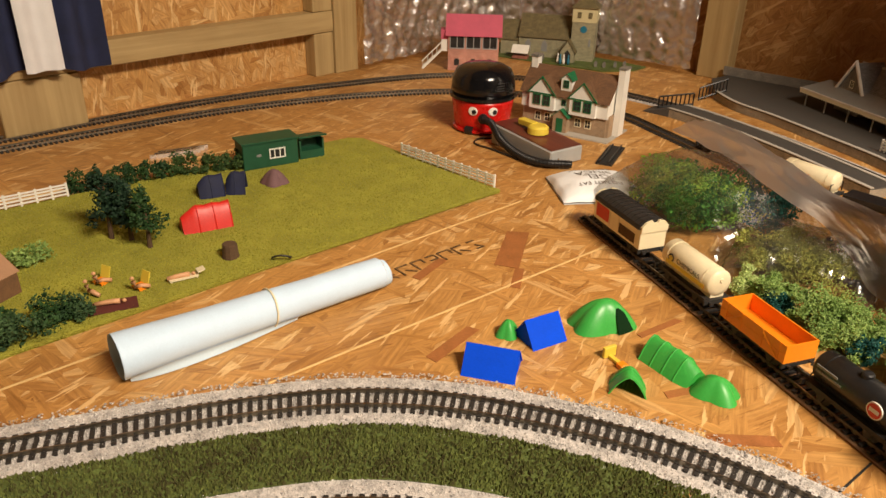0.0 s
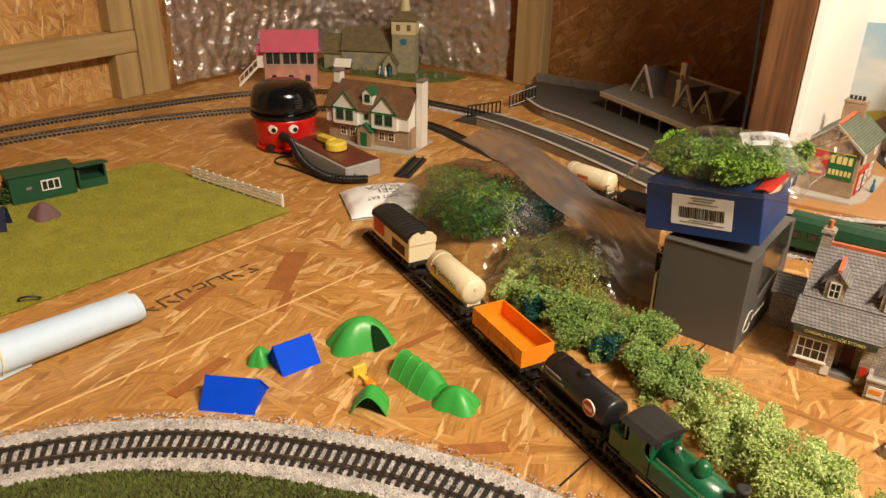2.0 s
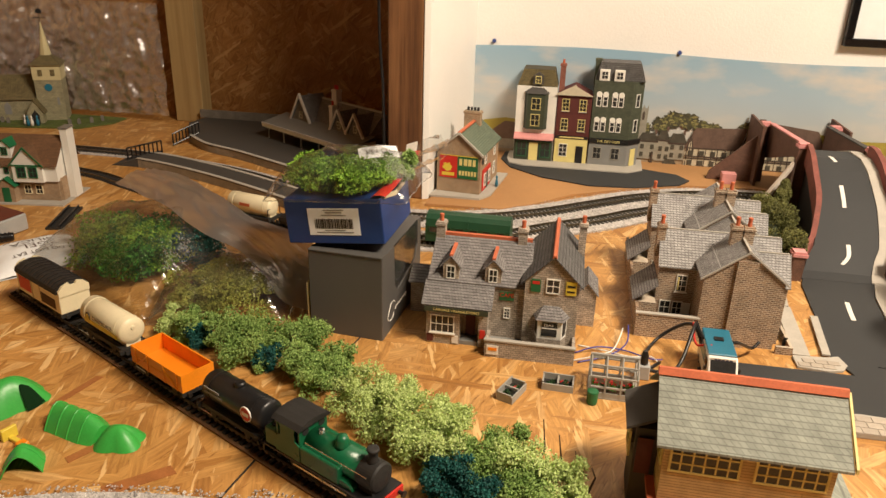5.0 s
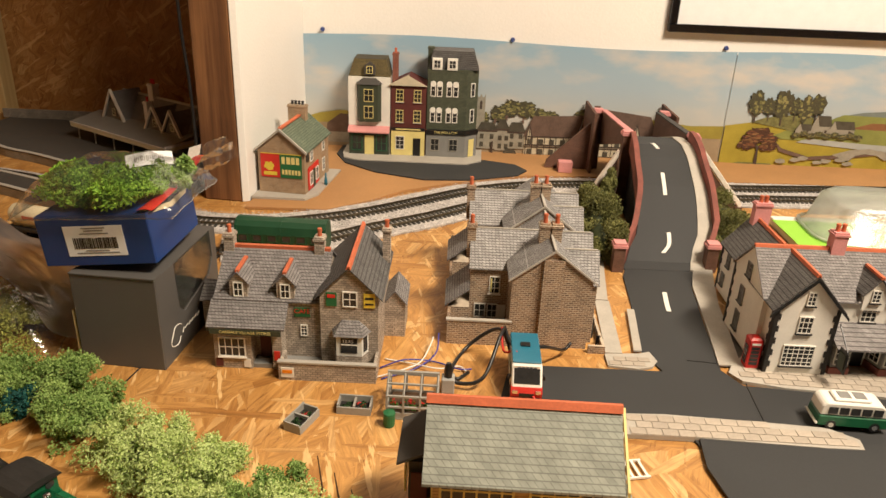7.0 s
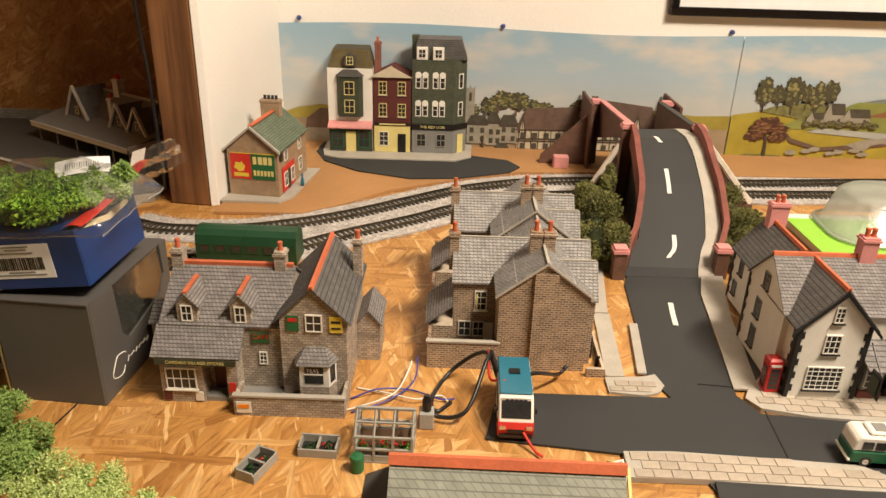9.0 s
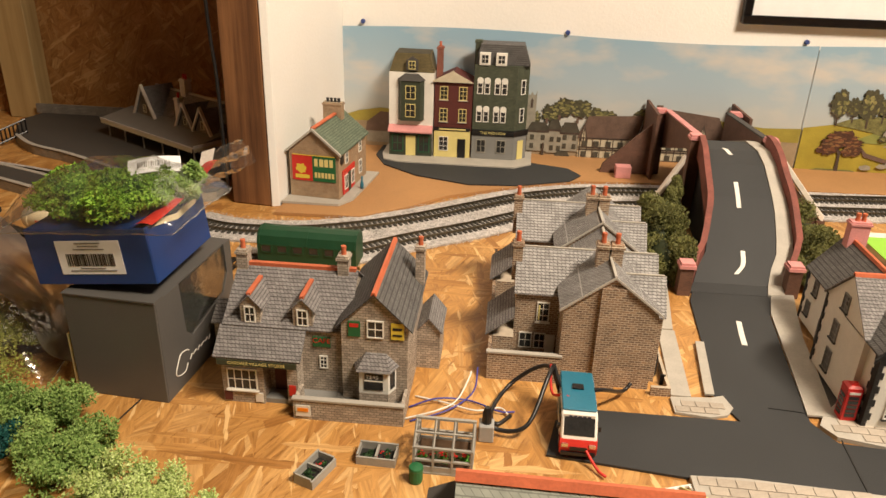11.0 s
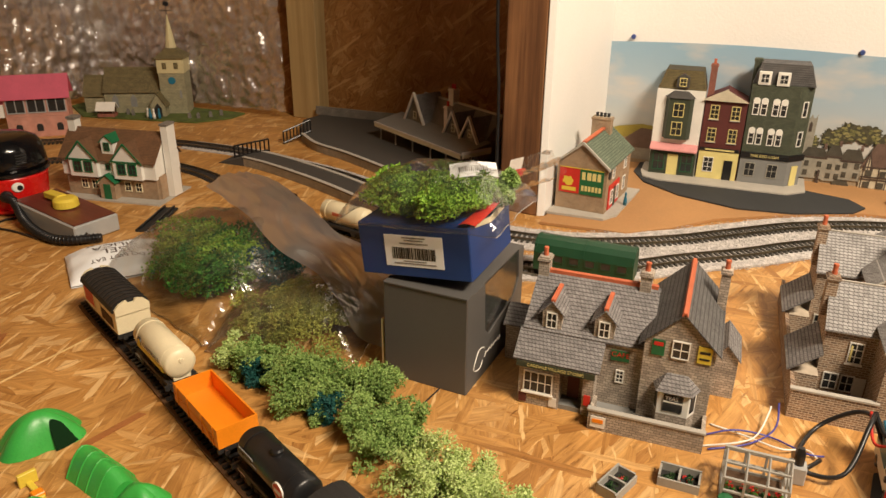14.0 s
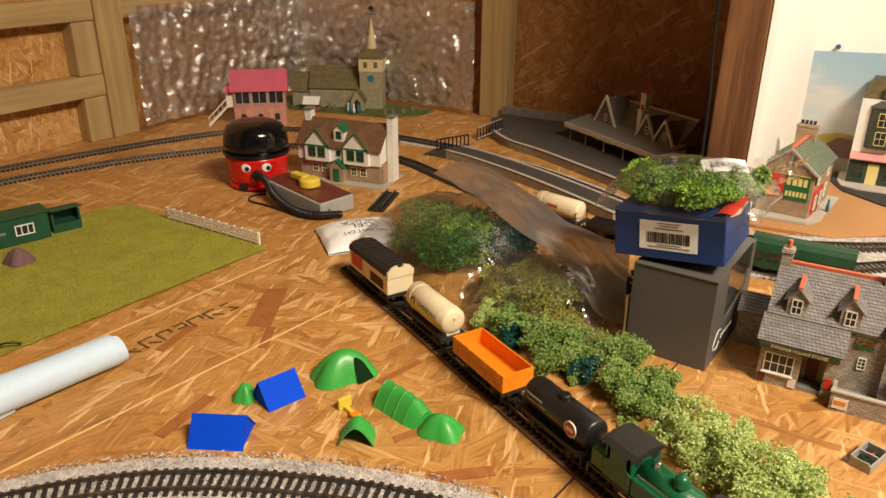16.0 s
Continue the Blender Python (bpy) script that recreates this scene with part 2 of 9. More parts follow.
STONES = leafy("ballast_stone", (0.32, 0.30, 0.29), (0.80, 0.77, 0.74), 0.85)
SLEEPER = paint("sleeper_plastic", (0.026, 0.023, 0.021), 0.6, 0.3)
RAIL = paint("rail_metal", (0.30, 0.27, 0.22), 0.35, 0.3, metal=1.0)
DARK_GLASS = paint("dark_glazing", (0.03, 0.03, 0.03), 0.15, 0.3)
LAWN = paint("lawn_mat", (0.31, 0.30, 0.035), 0.9, 0.25, 30, 900, 0.0008)
LAWN_BLADES = leafy("lawn_fibre", (0.26, 0.25, 0.025), (0.42, 0.40, 0.055), 0.9)
GRASS = paint("dark_grass_mat", (0.09, 0.12, 0.025), 0.9, 0.5, 40, 700, 0.001)
GRASS_BLADES = leafy("grass_fibre", (0.06, 0.05, 0.015), (0.17, 0.21, 0.045), 0.9)
STONE_GREY = printed_brick("grey_stone_print", (0.54, 0.46, 0.375), (0.33, 0.28, 0.23), (0.18, 0.15, 0.12), 0.0022, 0.0042, 0.45, 0.1)
BROWN_BRICK = printed_brick("brown_brick_print", (0.36, 0.235, 0.145), (0.17, 0.11, 0.075), (0.56, 0.47, 0.36), 0.0020, 0.0048, 0.5, 0.17)
SLATE = printed_brick("grey_slate_print", (0.29, 0.275, 0.27), (0.20, 0.19, 0.187), (0.07, 0.06, 0.06), 0.0019, 0.0030, 0.5, 0.13)
SLATE_LIGHT = printed_brick("pale_slate_print", (0.46, 0.45, 0.44), (0.34, 0.33, 0.32), (0.12, 0.11, 0.11), 0.0021, 0.0034, 0.5, 0.15)
SLATE_RIBBED = printed_brick("ribbed_slate_print", (0.17, 0.165, 0.165), (0.12, 0.115, 0.115), (0.40, 0.39, 0.38), 0.02, 0.0024, 0.0, 0.02, gap=1.0)
SLATE_DARK = printed_brick("dark_slate_print", (0.155, 0.15, 0.145), (0.115, 0.11, 0.11), (0.035, 0.033, 0.032), 0.003, 0.0024, 0.5, 0.12)
SLATE_PALE = printed_brick("pale_green_slate_print", (0.32, 0.34, 0.29), (0.26, 0.28, 0.24), (0.17, 0.18, 0.155), 0.0026, 0.0045, 0.5, 0.10)
SLATE_GREEN = printed_brick("green_tile_print", (0.17, 0.21, 0.14), (0.12, 0.16, 0.11), (0.06, 0.075, 0.055), 0.0022, 0.004)
TILE_BROWN = printed_brick("brown_tile_print", (0.20, 0.10, 0.045), (0.155, 0.075, 0.035), (0.08, 0.04, 0.02), 0.0018, 0.003)
TERRACOTTA = paint("terracotta_card", (0.52, 0.13, 0.055), 0.7, 0.2)
TAN_BRICK = printed_brick("tan_brick_print", (0.40, 0.26, 0.15), (0.31, 0.20, 0.115), (0.42, 0.34, 0.24), 0.0014, 0.0035)
RED_BRICK = printed_brick("red_brick_print", (0.30, 0.085, 0.055), (0.23, 0.065, 0.045), (0.30, 0.18, 0.13), 0.0014, 0.0035)
BRIDGE_BRICK = printed_brick("brown_bridge_brick_print", (0.15, 0.07, 0.045), (0.11, 0.052, 0.036), (0.17, 0.10, 0.07), 0.0014, 0.0035)
PINK_BRICK = printed_brick("pink_brick_print", (0.62, 0.26, 0.19), (0.55, 0.22, 0.16), (0.62, 0.40, 0.32), 0.0014, 0.0035)
PINK_ROOF = paint("pink_card_roof", (0.55, 0.10, 0.16), 0.7, 0.12)
PINK_STONE = paint("pink_coping", (0.62, 0.27, 0.26), 0.75, 0.15)
RED_COPING = paint("red_parapet", (0.21, 0.066, 0.05), 0.8, 0.35)
OCHRE = printed_brick("ochre_boarding_print", (0.64, 0.47, 0.23), (0.59, 0.43, 0.205), (0.34, 0.23, 0.10), 0.0022, 0.2)
CHURCH_STONE = printed_brick("church_stone_print", (0.36, 0.33, 0.20), (0.30, 0.27, 0.165), (0.22, 0.2, 0.13), 0.003, 0.006)
CHURCH_ROOF = printed_brick("church_roof_print", (0.20, 0.155, 0.065), (0.15, 0.12, 0.05), (0.055, 0.045, 0.025), 0.0022, 0.004)
CHURCH_CREAM = paint("church_cream", (0.55, 0.48, 0.27), 0.7, 0.1)
STATION_STONE = printed_brick("station_stone_print", (0.26, 0.235, 0.2), (0.2, 0.18, 0.155), (0.12, 0.11, 0.1), 0.0024, 0.005)
BROWN_BOARD = paint("brown_mdf_board", (0.42, 0.22, 0.085), 0.75, 0.12, 12, 400)
GREEN_PAINT = paint("green_paint", (0.01, 0.13, 0.05), 0.5, 0.1)
DARK_GREEN = paint("dark_green_print", (0.04, 0.05, 0.03), 0.6, 0.2)
YELLOW = paint("yellow_print", (0.72, 0.55, 0.06), 0.5, 0.08)
PALE_YELLOW = paint("pale_yellow_print", (0.72, 0.62, 0.24), 0.6, 0.08)
MAROON = paint("maroon_print", (0.10, 0.022, 0.018), 0.7, 0.2)
GREY_STONE_DARK = printed_brick("dark_green_stone_print", (0.085, 0.10, 0.058), (0.06, 0.072, 0.042), (0.05, 0.05, 0.04), 0.0022, 0.004)
GREY_PAINT = paint("grey_print", (0.22, 0.22, 0.21), 0.6, 0.1)
GREY_PLASTIC = paint("grey_plastic", (0.36, 0.36, 0.35), 0.45, 0.08)
WOODGRAIN = timber("red_wood_veneer", (0.17, 0.045, 0.03), (0.10, 0.025, 0.018), "x", 0.35)
TEAL = paint("teal_plastic", (0.02, 0.16, 0.25), 0.35, 0.08)
CHROME = paint("silver_metal", (0.7, 0.7, 0.7), 0.25, 0.1, metal=1.0)
PHONE_RED = paint("telephone_box_red", (0.55, 0.015, 0.012), 0.4, 0.1)
SIGN_GREEN = paint("green_sign", (0.015, 0.13, 0.045), 0.5, 0.1)
SIGN_RED = paint("red_sign", (0.58, 0.03, 0.02), 0.5, 0.1)
CORK = paint("cork_strip", (0.15, 0.075, 0.032), 0.85, 0.25, 120, 700)
PALE_WOOD = paint("pale_line", (0.72, 0.50, 0.22), 0.6, 0.2)
INK = paint("black_stamp_ink", (0.15, 0.085, 0.035), 0.6, 0.75, 160)
FLAKE_RED = paint("reddish_flake", (0.34, 0.13, 0.04), 0.5, 0.2, 60, 500)
LIME = paint("lime_card", (0.30, 0.62, 0.06), 0.6, 0.05)
SKIN_TONE = paint("painted_figure", (0.62, 0.33, 0.17), 0.5, 0.12)
LEAF_DARK = leafy("dark_green_leaf", (0.012, 0.045, 0.012), (0.05, 0.13, 0.03))
LEAF_PINE = leafy("deep_green_leaf", (0.008, 0.03, 0.016), (0.025, 0.075, 0.03))
LEAF_MID = leafy("mid_green_clump", (0.15, 0.28, 0.055), (0.46, 0.64, 0.19))
LEAF_PALE = leafy("pale_green_lichen", (0.40, 0.53, 0.13), (0.74, 0.86, 0.38))
LEAF_BRIGHT = leafy("bright_green_clump", (0.11, 0.28, 0.015), (0.40, 0.66, 0.075))
LEAF_OLIVE = leafy("olive_lichen", (0.30, 0.33, 0.045), (0.62, 0.64, 0.16))
LEAF_BOTTLE = leafy("bottle_green_clump", (0.02, 0.14, 0.015), (0.12, 0.40, 0.045))
LEAF_TEAL = leafy("teal_clump", (0.005, 0.06, 0.055), (0.02, 0.17, 0.14))
BARK = paint("twig_bark", (0.09, 0.05, 0.025), 0.9, 0.3)
FILM = film("clear_bag_film", (0.97, 0.97, 0.96), 0.90, 0.16, 0.80, 16, 0.004)
FILM_GREY = film("hazy_bag_film", (0.62, 0.58, 0.55), 0.46, 0.30, 0.40, 10, 0.002)
WRAP = film("bubble_wrap_film", (0.84, 0.82, 0.80), 0.58, 0.22, 0.66, 45, 0.010)
FILM_TUB = film("frosted_tub", (0.80, 0.84, 0.78), 0.66, 0.38, 0.4)
CURTAIN = paint("navy_curtain", (0.016, 0.022, 0.065), 0.9, 0.3, 40, 900)
CURTAIN_WHITE = paint("white_lining", (0.70, 0.70, 0.72), 0.9, 0.06, 40, 900)


# ---- building kit ----
class M:
    """Collects simple solids into one mesh."""

    def __init__(self):
        self.v, self.f = [], []

    def add(self, verts, faces):
        k = len(self.v)
        self.v += [Vector(p) for p in verts]
        self.f += [tuple(i + k for i in fc) for fc in faces]
        return self

    def box(self, x0, x1, y0, y1, z0, z1):
        return self.add([(x0, y0, z0), (x1, y0, z0), (x1, y1, z0), (x0, y1, z0), (x0, y0, z1), (x1, y0, z1), (x1, y1, z1), (x0, y1, z1)],
                        [(0, 3, 2, 1), (4, 5, 6, 7), (0, 1, 5, 4), (1, 2, 6, 5), (2, 3, 7, 6), (3, 0, 4, 7)])

    def prism(self, pts, a, b, axis="z"):
        """A polygon, drawn in the plane across the axis, pushed from a to b along it."""
        def place(p, h):
            return {"z": (p[0], p[1], h), "y": (p[0], h, p[1]), "x": (h, p[0], p[1])}[axis]
        n = len(pts)
        vs = [place(p, a) for p in pts] + [place(p, b) for p in pts]
        fs = [tuple(range(n))[::-1], tuple(range(n, 2 * n))] + [(i, (i + 1) % n, n + (i + 1) % n, n + i) for i in range(n)]
        return self.add(vs, fs)

    def tube(self, path, r, n=8, r1=None):
        path = [Vector(p) for p in path]
        vs, fs = [], []
        for i, p in enumerate(path):
            d = (path[min(i + 1, len(path) - 1)] - path[max(i - 1, 0)]).normalized()
            u = d.cross(Vector((0, 0, 1)) if abs(d.z) < 0.9 else Vector((1, 0, 0))).normalized()
            w = d.cross(u)
            rr = r if r1 is None else r + (r1 - r) * i / (len(path) - 1)
            vs += [p + rr * (math.cos(2 * math.pi * k / n) * u + math.sin(2 * math.pi * k / n) * w) for k in range(n)]
        for i in range(len(path) - 1):
            fs += [(i * n + k, i * n + (k + 1) % n, (i + 1) * n + (k + 1) % n, (i + 1) * n + k) for k in range(n)]
        fs += [tuple(range(n))[::-1], tuple(range((len(path) - 1) * n, len(path) * n))]
        return self.add(vs, fs)

    def lathe(self, prof, n=24, c=(0, 0, 0), axis="z"):
        vs, fs = [], []
        for r, h in prof:
            for k in range(n):
                a = 2 * math.pi * k / n
                p = (r * math.cos(a), r * math.sin(a), h)
                if axis == "x":
                    p = (h, r * math.cos(a), r * math.sin(a))
                if axis == "y":
                    p = (r * math.cos(a), h, r * math.sin(a))
                vs.append((p[0] + c[0], p[1] + c[1], p[2] + c[2]))
        m = len(prof)
        for i in range(m - 1):
            fs += [(i * n + k, i * n + (k + 1) % n, (i + 1) * n + (k + 1) % n, (i + 1) * n + k) for k in range(n)]
        fs += [tuple(range(n))[::-1], tuple(range((m - 1) * n, m * n))]
        return self.add(vs, fs)

    def grid(self, fn, nu, nv, thick=0.0):
        """A sheet of nu x nv cells from fn(u, v) with u, v from 0 to 1."""
        k = [fn(i / nu, j / nv) for j in range(nv + 1) for i in range(nu + 1)]
        w = nu + 1
        fs = [(j * w + i, j * w + i + 1, (j + 1) * w + i + 1, (j + 1) * w + i) for j in range(nv) for i in range(nu)]
        return self.add(k, fs)

    def tufts(self, c, rad, n, size, rng, low=-1.0, shell=0.35, lumps=9, fat=(0.35, 0.62)):
        """Small crumpled leaves filling an uneven ball."""
        balls = [(Vector((rng.uniform(-0.62, 0.62), rng.uniform(-0.62, 0.62), rng.uniform(-0.5, 0.6))), rng.uniform(*fat)) for _ in range(lumps)]
        for _ in range(n):
            lc, lr = rng.choice(balls)
            d = Vector((rng.gauss(0, 1), rng.gauss(0, 1), rng.gauss(0, 1))).normalized() * (lr * rng.uniform(shell, 1.0))
            q = lc + d
            q.z = max(q.z, low)
            p = Vector((c[0] + q.x * rad[0], c[1] + q.y * rad[1], c[2] + q.z * rad[2]))
            s = size * rng.uniform(0.6, 1.4)
            a = Vector((rng.gauss(0, 1), rng.gauss(0, 1), rng.gauss(0, 1))).normalized()
            b = a.orthogonal().normalized()
            e = a.cross(b)
            self.add([p + b * s, p - b * s * 0.6 + e * s * 0.7, p - b * s * 0.5 - e * s * 0.7, p + a * s * 0.55], [(0, 1, 3), (1, 2, 3), (2, 0, 3), (0, 2, 1)])
        return self

    def xf(self, m):
        self.v = [m @ p for p in self.v]
        return self

    def join(self, other):
        return self.add(other.v, other.f)


def part(name, m, material, parent=None, label="", bevel=0.0, smooth=False):
    me = bpy.data.meshes.new(name)
    me.from_pydata([tuple(p) for p in m.v], [], m.f)
    if bevel:
        bm = bmesh.new()
        bm.from_mesh(me)
        bmesh.ops.recalc_face_normals(bm, faces=bm.faces)
        bmesh.ops.bevel(bm, geom=bm.edges[:], offset=bevel, segments=1, affect="EDGES", clamp_overlap=True)
        bm.to_mesh(me)
        bm.free()
    else:
        bm = bmesh.new()
        bm.from_mesh(me)
        bmesh.ops.recalc_face_normals(bm, faces=bm.faces)
        bm.to_mesh(me)
        bm.free()
    me.materials.append(material)
    if smooth:
        for p in me.polygons:
            p.use_smooth = True
    ob = new(name, me)
    if parent is not None:
        ob.parent = parent
    if label:
        ob["label"] = label
    return ob


def thing(name, m, label, category, group="", kind=""):
    ob = new(name)
    ob.empty_display_size = 0.01
    ob.matrix_basis = m
    return tagged(ob, label, category, group, kind)


def solid(name, m, material, label, category, group="", kind="", bevel=0.0, smooth=False):
    return tagged(part(name, m, material, None, "", bevel, smooth), label, category, group, kind)


def words(text, size, material, parent, m, name="lettering", squeeze=1.0):
    """Writing in the built-in font; m: middle of the text, x to the right, z up, -y towards the reader."""
    cu = bpy.data.curves.new(name, "FONT")
    cu.body, cu.size, cu.extrude, cu.align_x, cu.align_y = text, size, 0.00008, "CENTER", "CENTER"
    cu.materials.append(material)
    tmp = bpy.data.objects.new(name, cu)
    scene.collection.objects.link(tmp)
    bpy.context.view_layer.update()
    me = bpy.data.meshes.new_from_object(tmp.evaluated_get(bpy.context.evaluated_depsgraph_get()))
    bpy.data.objects.remove(tmp)
    me.transform(m @ Matrix.Rotation(math.pi / 2, 4, "X") @ Matrix.Diagonal((squeeze, 1, 1, 1)))
    ob = new(name, me)
    ob.parent = parent
    return ob


def window(parent, m, w, h, cols=2, rows=2, frame_mat=None, bar=0.0006, fr=0.0009, glass=None, sill=None, name="window"):
    """A framed window on a wall; m: middle of its foot, -y outwards."""
    ring = [(sx * (w / 2 - e), y, e if sz < 0 else h - e) for y in (-0.0009, 0.0004) for e in (0, fr) for sx, sz in ((-1, -1), (1, -1), (1, 1), (-1, 1))]
    fs = []
    for i in range(4):
        j = (i + 1) % 4
        fs += [(i, j, 4 + j, 4 + i), (8 + i, 12 + i, 12 + j, 8 + j), (i, 8 + i, 8 + j, j), (4 + i, 4 + j, 12 + j, 12 + i)]
    ob = part(name, M().add(ring, fs).xf(m), frame_mat or WHITE, parent)
    sub = ob if parent.parent is None else parent
    for i in range(1, cols):
        x = -w / 2 + w * i / cols
        part("glazing_bar", M().box(x - bar / 2, x + bar / 2, -0.0006, 0.0002, fr, h - fr).xf(m), frame_mat or WHITE, sub)
    for j in range(1, rows):
        z = h * j / rows
        part("glazing_bar", M().box(-w / 2 + fr, w / 2 - fr, -0.00065, 0.0002, z - bar / 2, z + bar / 2).xf(m), frame_mat or WHITE, sub)
    part("pane", M().box(-w / 2 + fr * 0.5, w / 2 - fr * 0.5, -0.0003, 0.0003, fr * 0.5, h - fr * 0.5).xf(m), glass or DARK_GLASS, sub)
    if sill:
        part("sill", M().box(-w / 2 - 0.001, w / 2 + 0.001, -0.0018, 0.0, -0.0012, 0).xf(m), sill, sub)
    return ob


def panel(name, parent, m, w, h, material, d=0.0006, label=""):
    return part(name, M().box(-w / 2, w / 2, -d, 0, 0, h).xf(m), material, parent, label)


def gable(x0, x1, y0, y1, z0, ze, zr, axis):
    """Walls of a house with gables at the ends of the ridge, which runs along the axis."""
    if axis == "x":
        return M().prism([(y0, z0), (y1, z0), (y1, ze), ((y0 + y1) / 2, zr), (y0, ze)], x0, x1, "x")
    return M().prism([(x0, z0), (x1, z0), (x1, ze), ((x0 + x1) / 2, zr), (x0, ze)], y0, y1, "y")


def slopes(x0, x1, y0, y1, ze, zr, axis, over=0.003, end=0.002, th=0.0014):
    """The two roof slabs of such a house, as two meshes."""
    lo, hi = (y0, y1) if axis == "x" else (x0, x1)
    mid = (lo + hi) / 2
    k = (zr - ze) / (mid - lo)
    a, b = (x0 - end, x1 + end) if axis == "x" else (y0 - end, y1 + end)
    e = 0.0002
    left = [(lo - over, ze - k * over + e), (mid, zr + e), (mid, zr + th), (lo - over, ze - k * over + th)]
    right = [(hi + over, ze - k * over + e), (hi + over, ze - k * over + th), (mid, zr + th), (mid, zr + e)]
    return M().prism(left, a, b, axis), M().prism(right, a, b, axis)


def roofed(parent, x0, x1, y0, y1, z0, ze, zr, axis, wall_mat, roof_mat, ridge=None, over=0.003, end=0.002, name="wall"):
    part(name, gable(x0, x1, y0, y1, z0, ze, zr, axis), wall_mat, parent)
    for s in slopes(x0, x1, y0, y1, ze, zr, axis, over, end):
        part("roof", s, roof_mat, parent)
    if ridge:
        a, b = (x0 - end, x1 + end) if axis == "x" else (y0 - end, y1 + end)
        mid = (y0 + y1) / 2 if axis == "x" else (x0 + x1) / 2
        part("ridge_tile", M().prism([(mid - 0.0022, zr - 0.0002), (mid + 0.0022, zr - 0.0002), (mid + 0.0012, zr + 0.0026), (mid - 0.0012, zr + 0.0026)], a, b, axis), ridge, parent)


def chimney(parent, x, y, z0, z1, w, d, pots, mat, pot_mat, along="x", pot_h=0.007):
    st = part("chimney", M().box(x - w / 2, x + w / 2, y - d / 2, y + d / 2, z0, z1), mat, parent)
    part("chimney_cap", M().box(x - w / 2 - 0.001, x + w / 2 + 0.001, y - d / 2 - 0.001, y + d / 2 + 0.001, z1 - 0.0035, z1 - 0.0015), mat, st)
    for i in range(pots):
        o = (i - (pots - 1) / 2) * 0.0052
        px, py = (x + o, y) if along == "x" else (x, y + o)
        part("chimney_pot", M().lathe([(0.0021, z1), (0.0018, z1 + pot_h * 0.7), (0.0022, z1 + pot_h * 0.75), (0.0020, z1 + pot_h)], 10, (px, py, 0)), pot_mat, st)


def smooth_path(pts, step):
    """Points at even steps along a smooth curve through pts."""
    pts = [Vector((*p, 0.0)) if len(p) == 2 else Vector(p) for p in pts]
    e = [2 * pts[0] - pts[1], *pts, 2 * pts[-1] - pts[-2]]
    fine = []
    for i in range(1, len(e) - 2):
        p0, p1, p2, p3 = e[i - 1:i + 3]
        for k in range(24):
            t = k / 24
            fine.append(0.5 * (2 * p1 + (p2 - p0) * t + (2 * p0 - 5 * p1 + 4 * p2 - p3) * t * t + (3 * p1 - p0 - 3 * p2 + p3) * t ** 3))
    fine.append(pts[-1])
    out, acc = [fine[0]], 0.0
    for a, b in zip(fine, fine[1:]):
        seg = (b - a).length
        while acc + seg >= step:
            a = a + (b - a) * ((step - acc) / seg)
            seg = (b - a).length
            out.append(a.copy())
            acc = 0.0
        acc += seg
    return out


def ribbon(pts, w0, w1, z0, z1):
    """A strip that follows pts from w0 to w1 to its left, with thickness."""
    m = M()
    n = len(pts)
    vs = []
    for i, p in enumerate(pts):
        d = (pts[min(i + 1, n - 1)] - pts[max(i - 1, 0)]).normalized()
        s = Vector((-d.y, d.x, 0))
        for w, z in ((w0, z0), (w1, z0), (w1, z1), (w0, z1)):
            q = p + s * w
            vs.append((q.x, q.y, p.z + z))
    fs = [(i * 4 + k, i * 4 + (k + 1) % 4, i * 4 + 4 + (k + 1) % 4, i * 4 + 4 + k) for i in range(n - 1) for k in range(4)]
    fs += [(0, 1, 2, 3), (n * 4 - 1, n * 4 - 2, n * 4 - 3, n * 4 - 4)]
    return m.add(vs, fs)


def railway(pts, base, label, bed=None, singles=True, tie=None, rail_mat=None, group="tracks"):
    """A length of track: two rails and its sleepers, and the strip that it lies on."""
    ob = thing("track", Matrix.Identity(4), label, "model track", group)
    fine = smooth_path(pts, 0.008)
    z = base
    if bed:
        w, mat, nm = bed
        part(nm, ribbon(fine, -w, w, 0.0004, z), mat, ob)
    for s in (-1, 1):
        foot = ribbon(fine, s * 0.00825 - 0.0011, s * 0.00825 + 0.0011, z + 0.0018, z + 0.0024)
        foot.join(ribbon(fine, s * 0.00825 - 0.00055, s * 0.00825 + 0.00055, z + 0.0024, z + 0.0046))
        part("rail", foot, rail_mat or RAIL, ob)
    ties = smooth_path(pts, 0.0068)
    one = M().box(-0.0016, 0.0016, -0.0138, 0.0138, z, z + 0.0019).join(M().box(-0.0012, 0.0012, -0.0105, -0.0063, z + 0.0019, z + 0.0026)).join(M().box(-0.0012, 0.0012, 0.0063, 0.0105, z + 0.0019, z + 0.0026))
    rest = M()
    me = None
    for i, p in enumerate(ties[:-1]):
        d = ties[i + 1] - p
        mm = Matrix.Translation(p) @ Matrix.Rotation(math.atan2(d.y, d.x), 4, "Z")
        if singles:
            if me is None:
                first = part("sleeper", one, tie or SLEEPER, ob)
                me = first.data
                first.matrix_basis = mm
            else:
                o = new("sleeper", me)
                o.parent, o.matrix_basis = ob, mm
        else:
            k = M()
            k.join(one)
            rest.join(k.xf(mm))
    if not singles:
        tagged(part("sleepers", rest, tie or SLEEPER, ob), kind="stuff")
    return ob


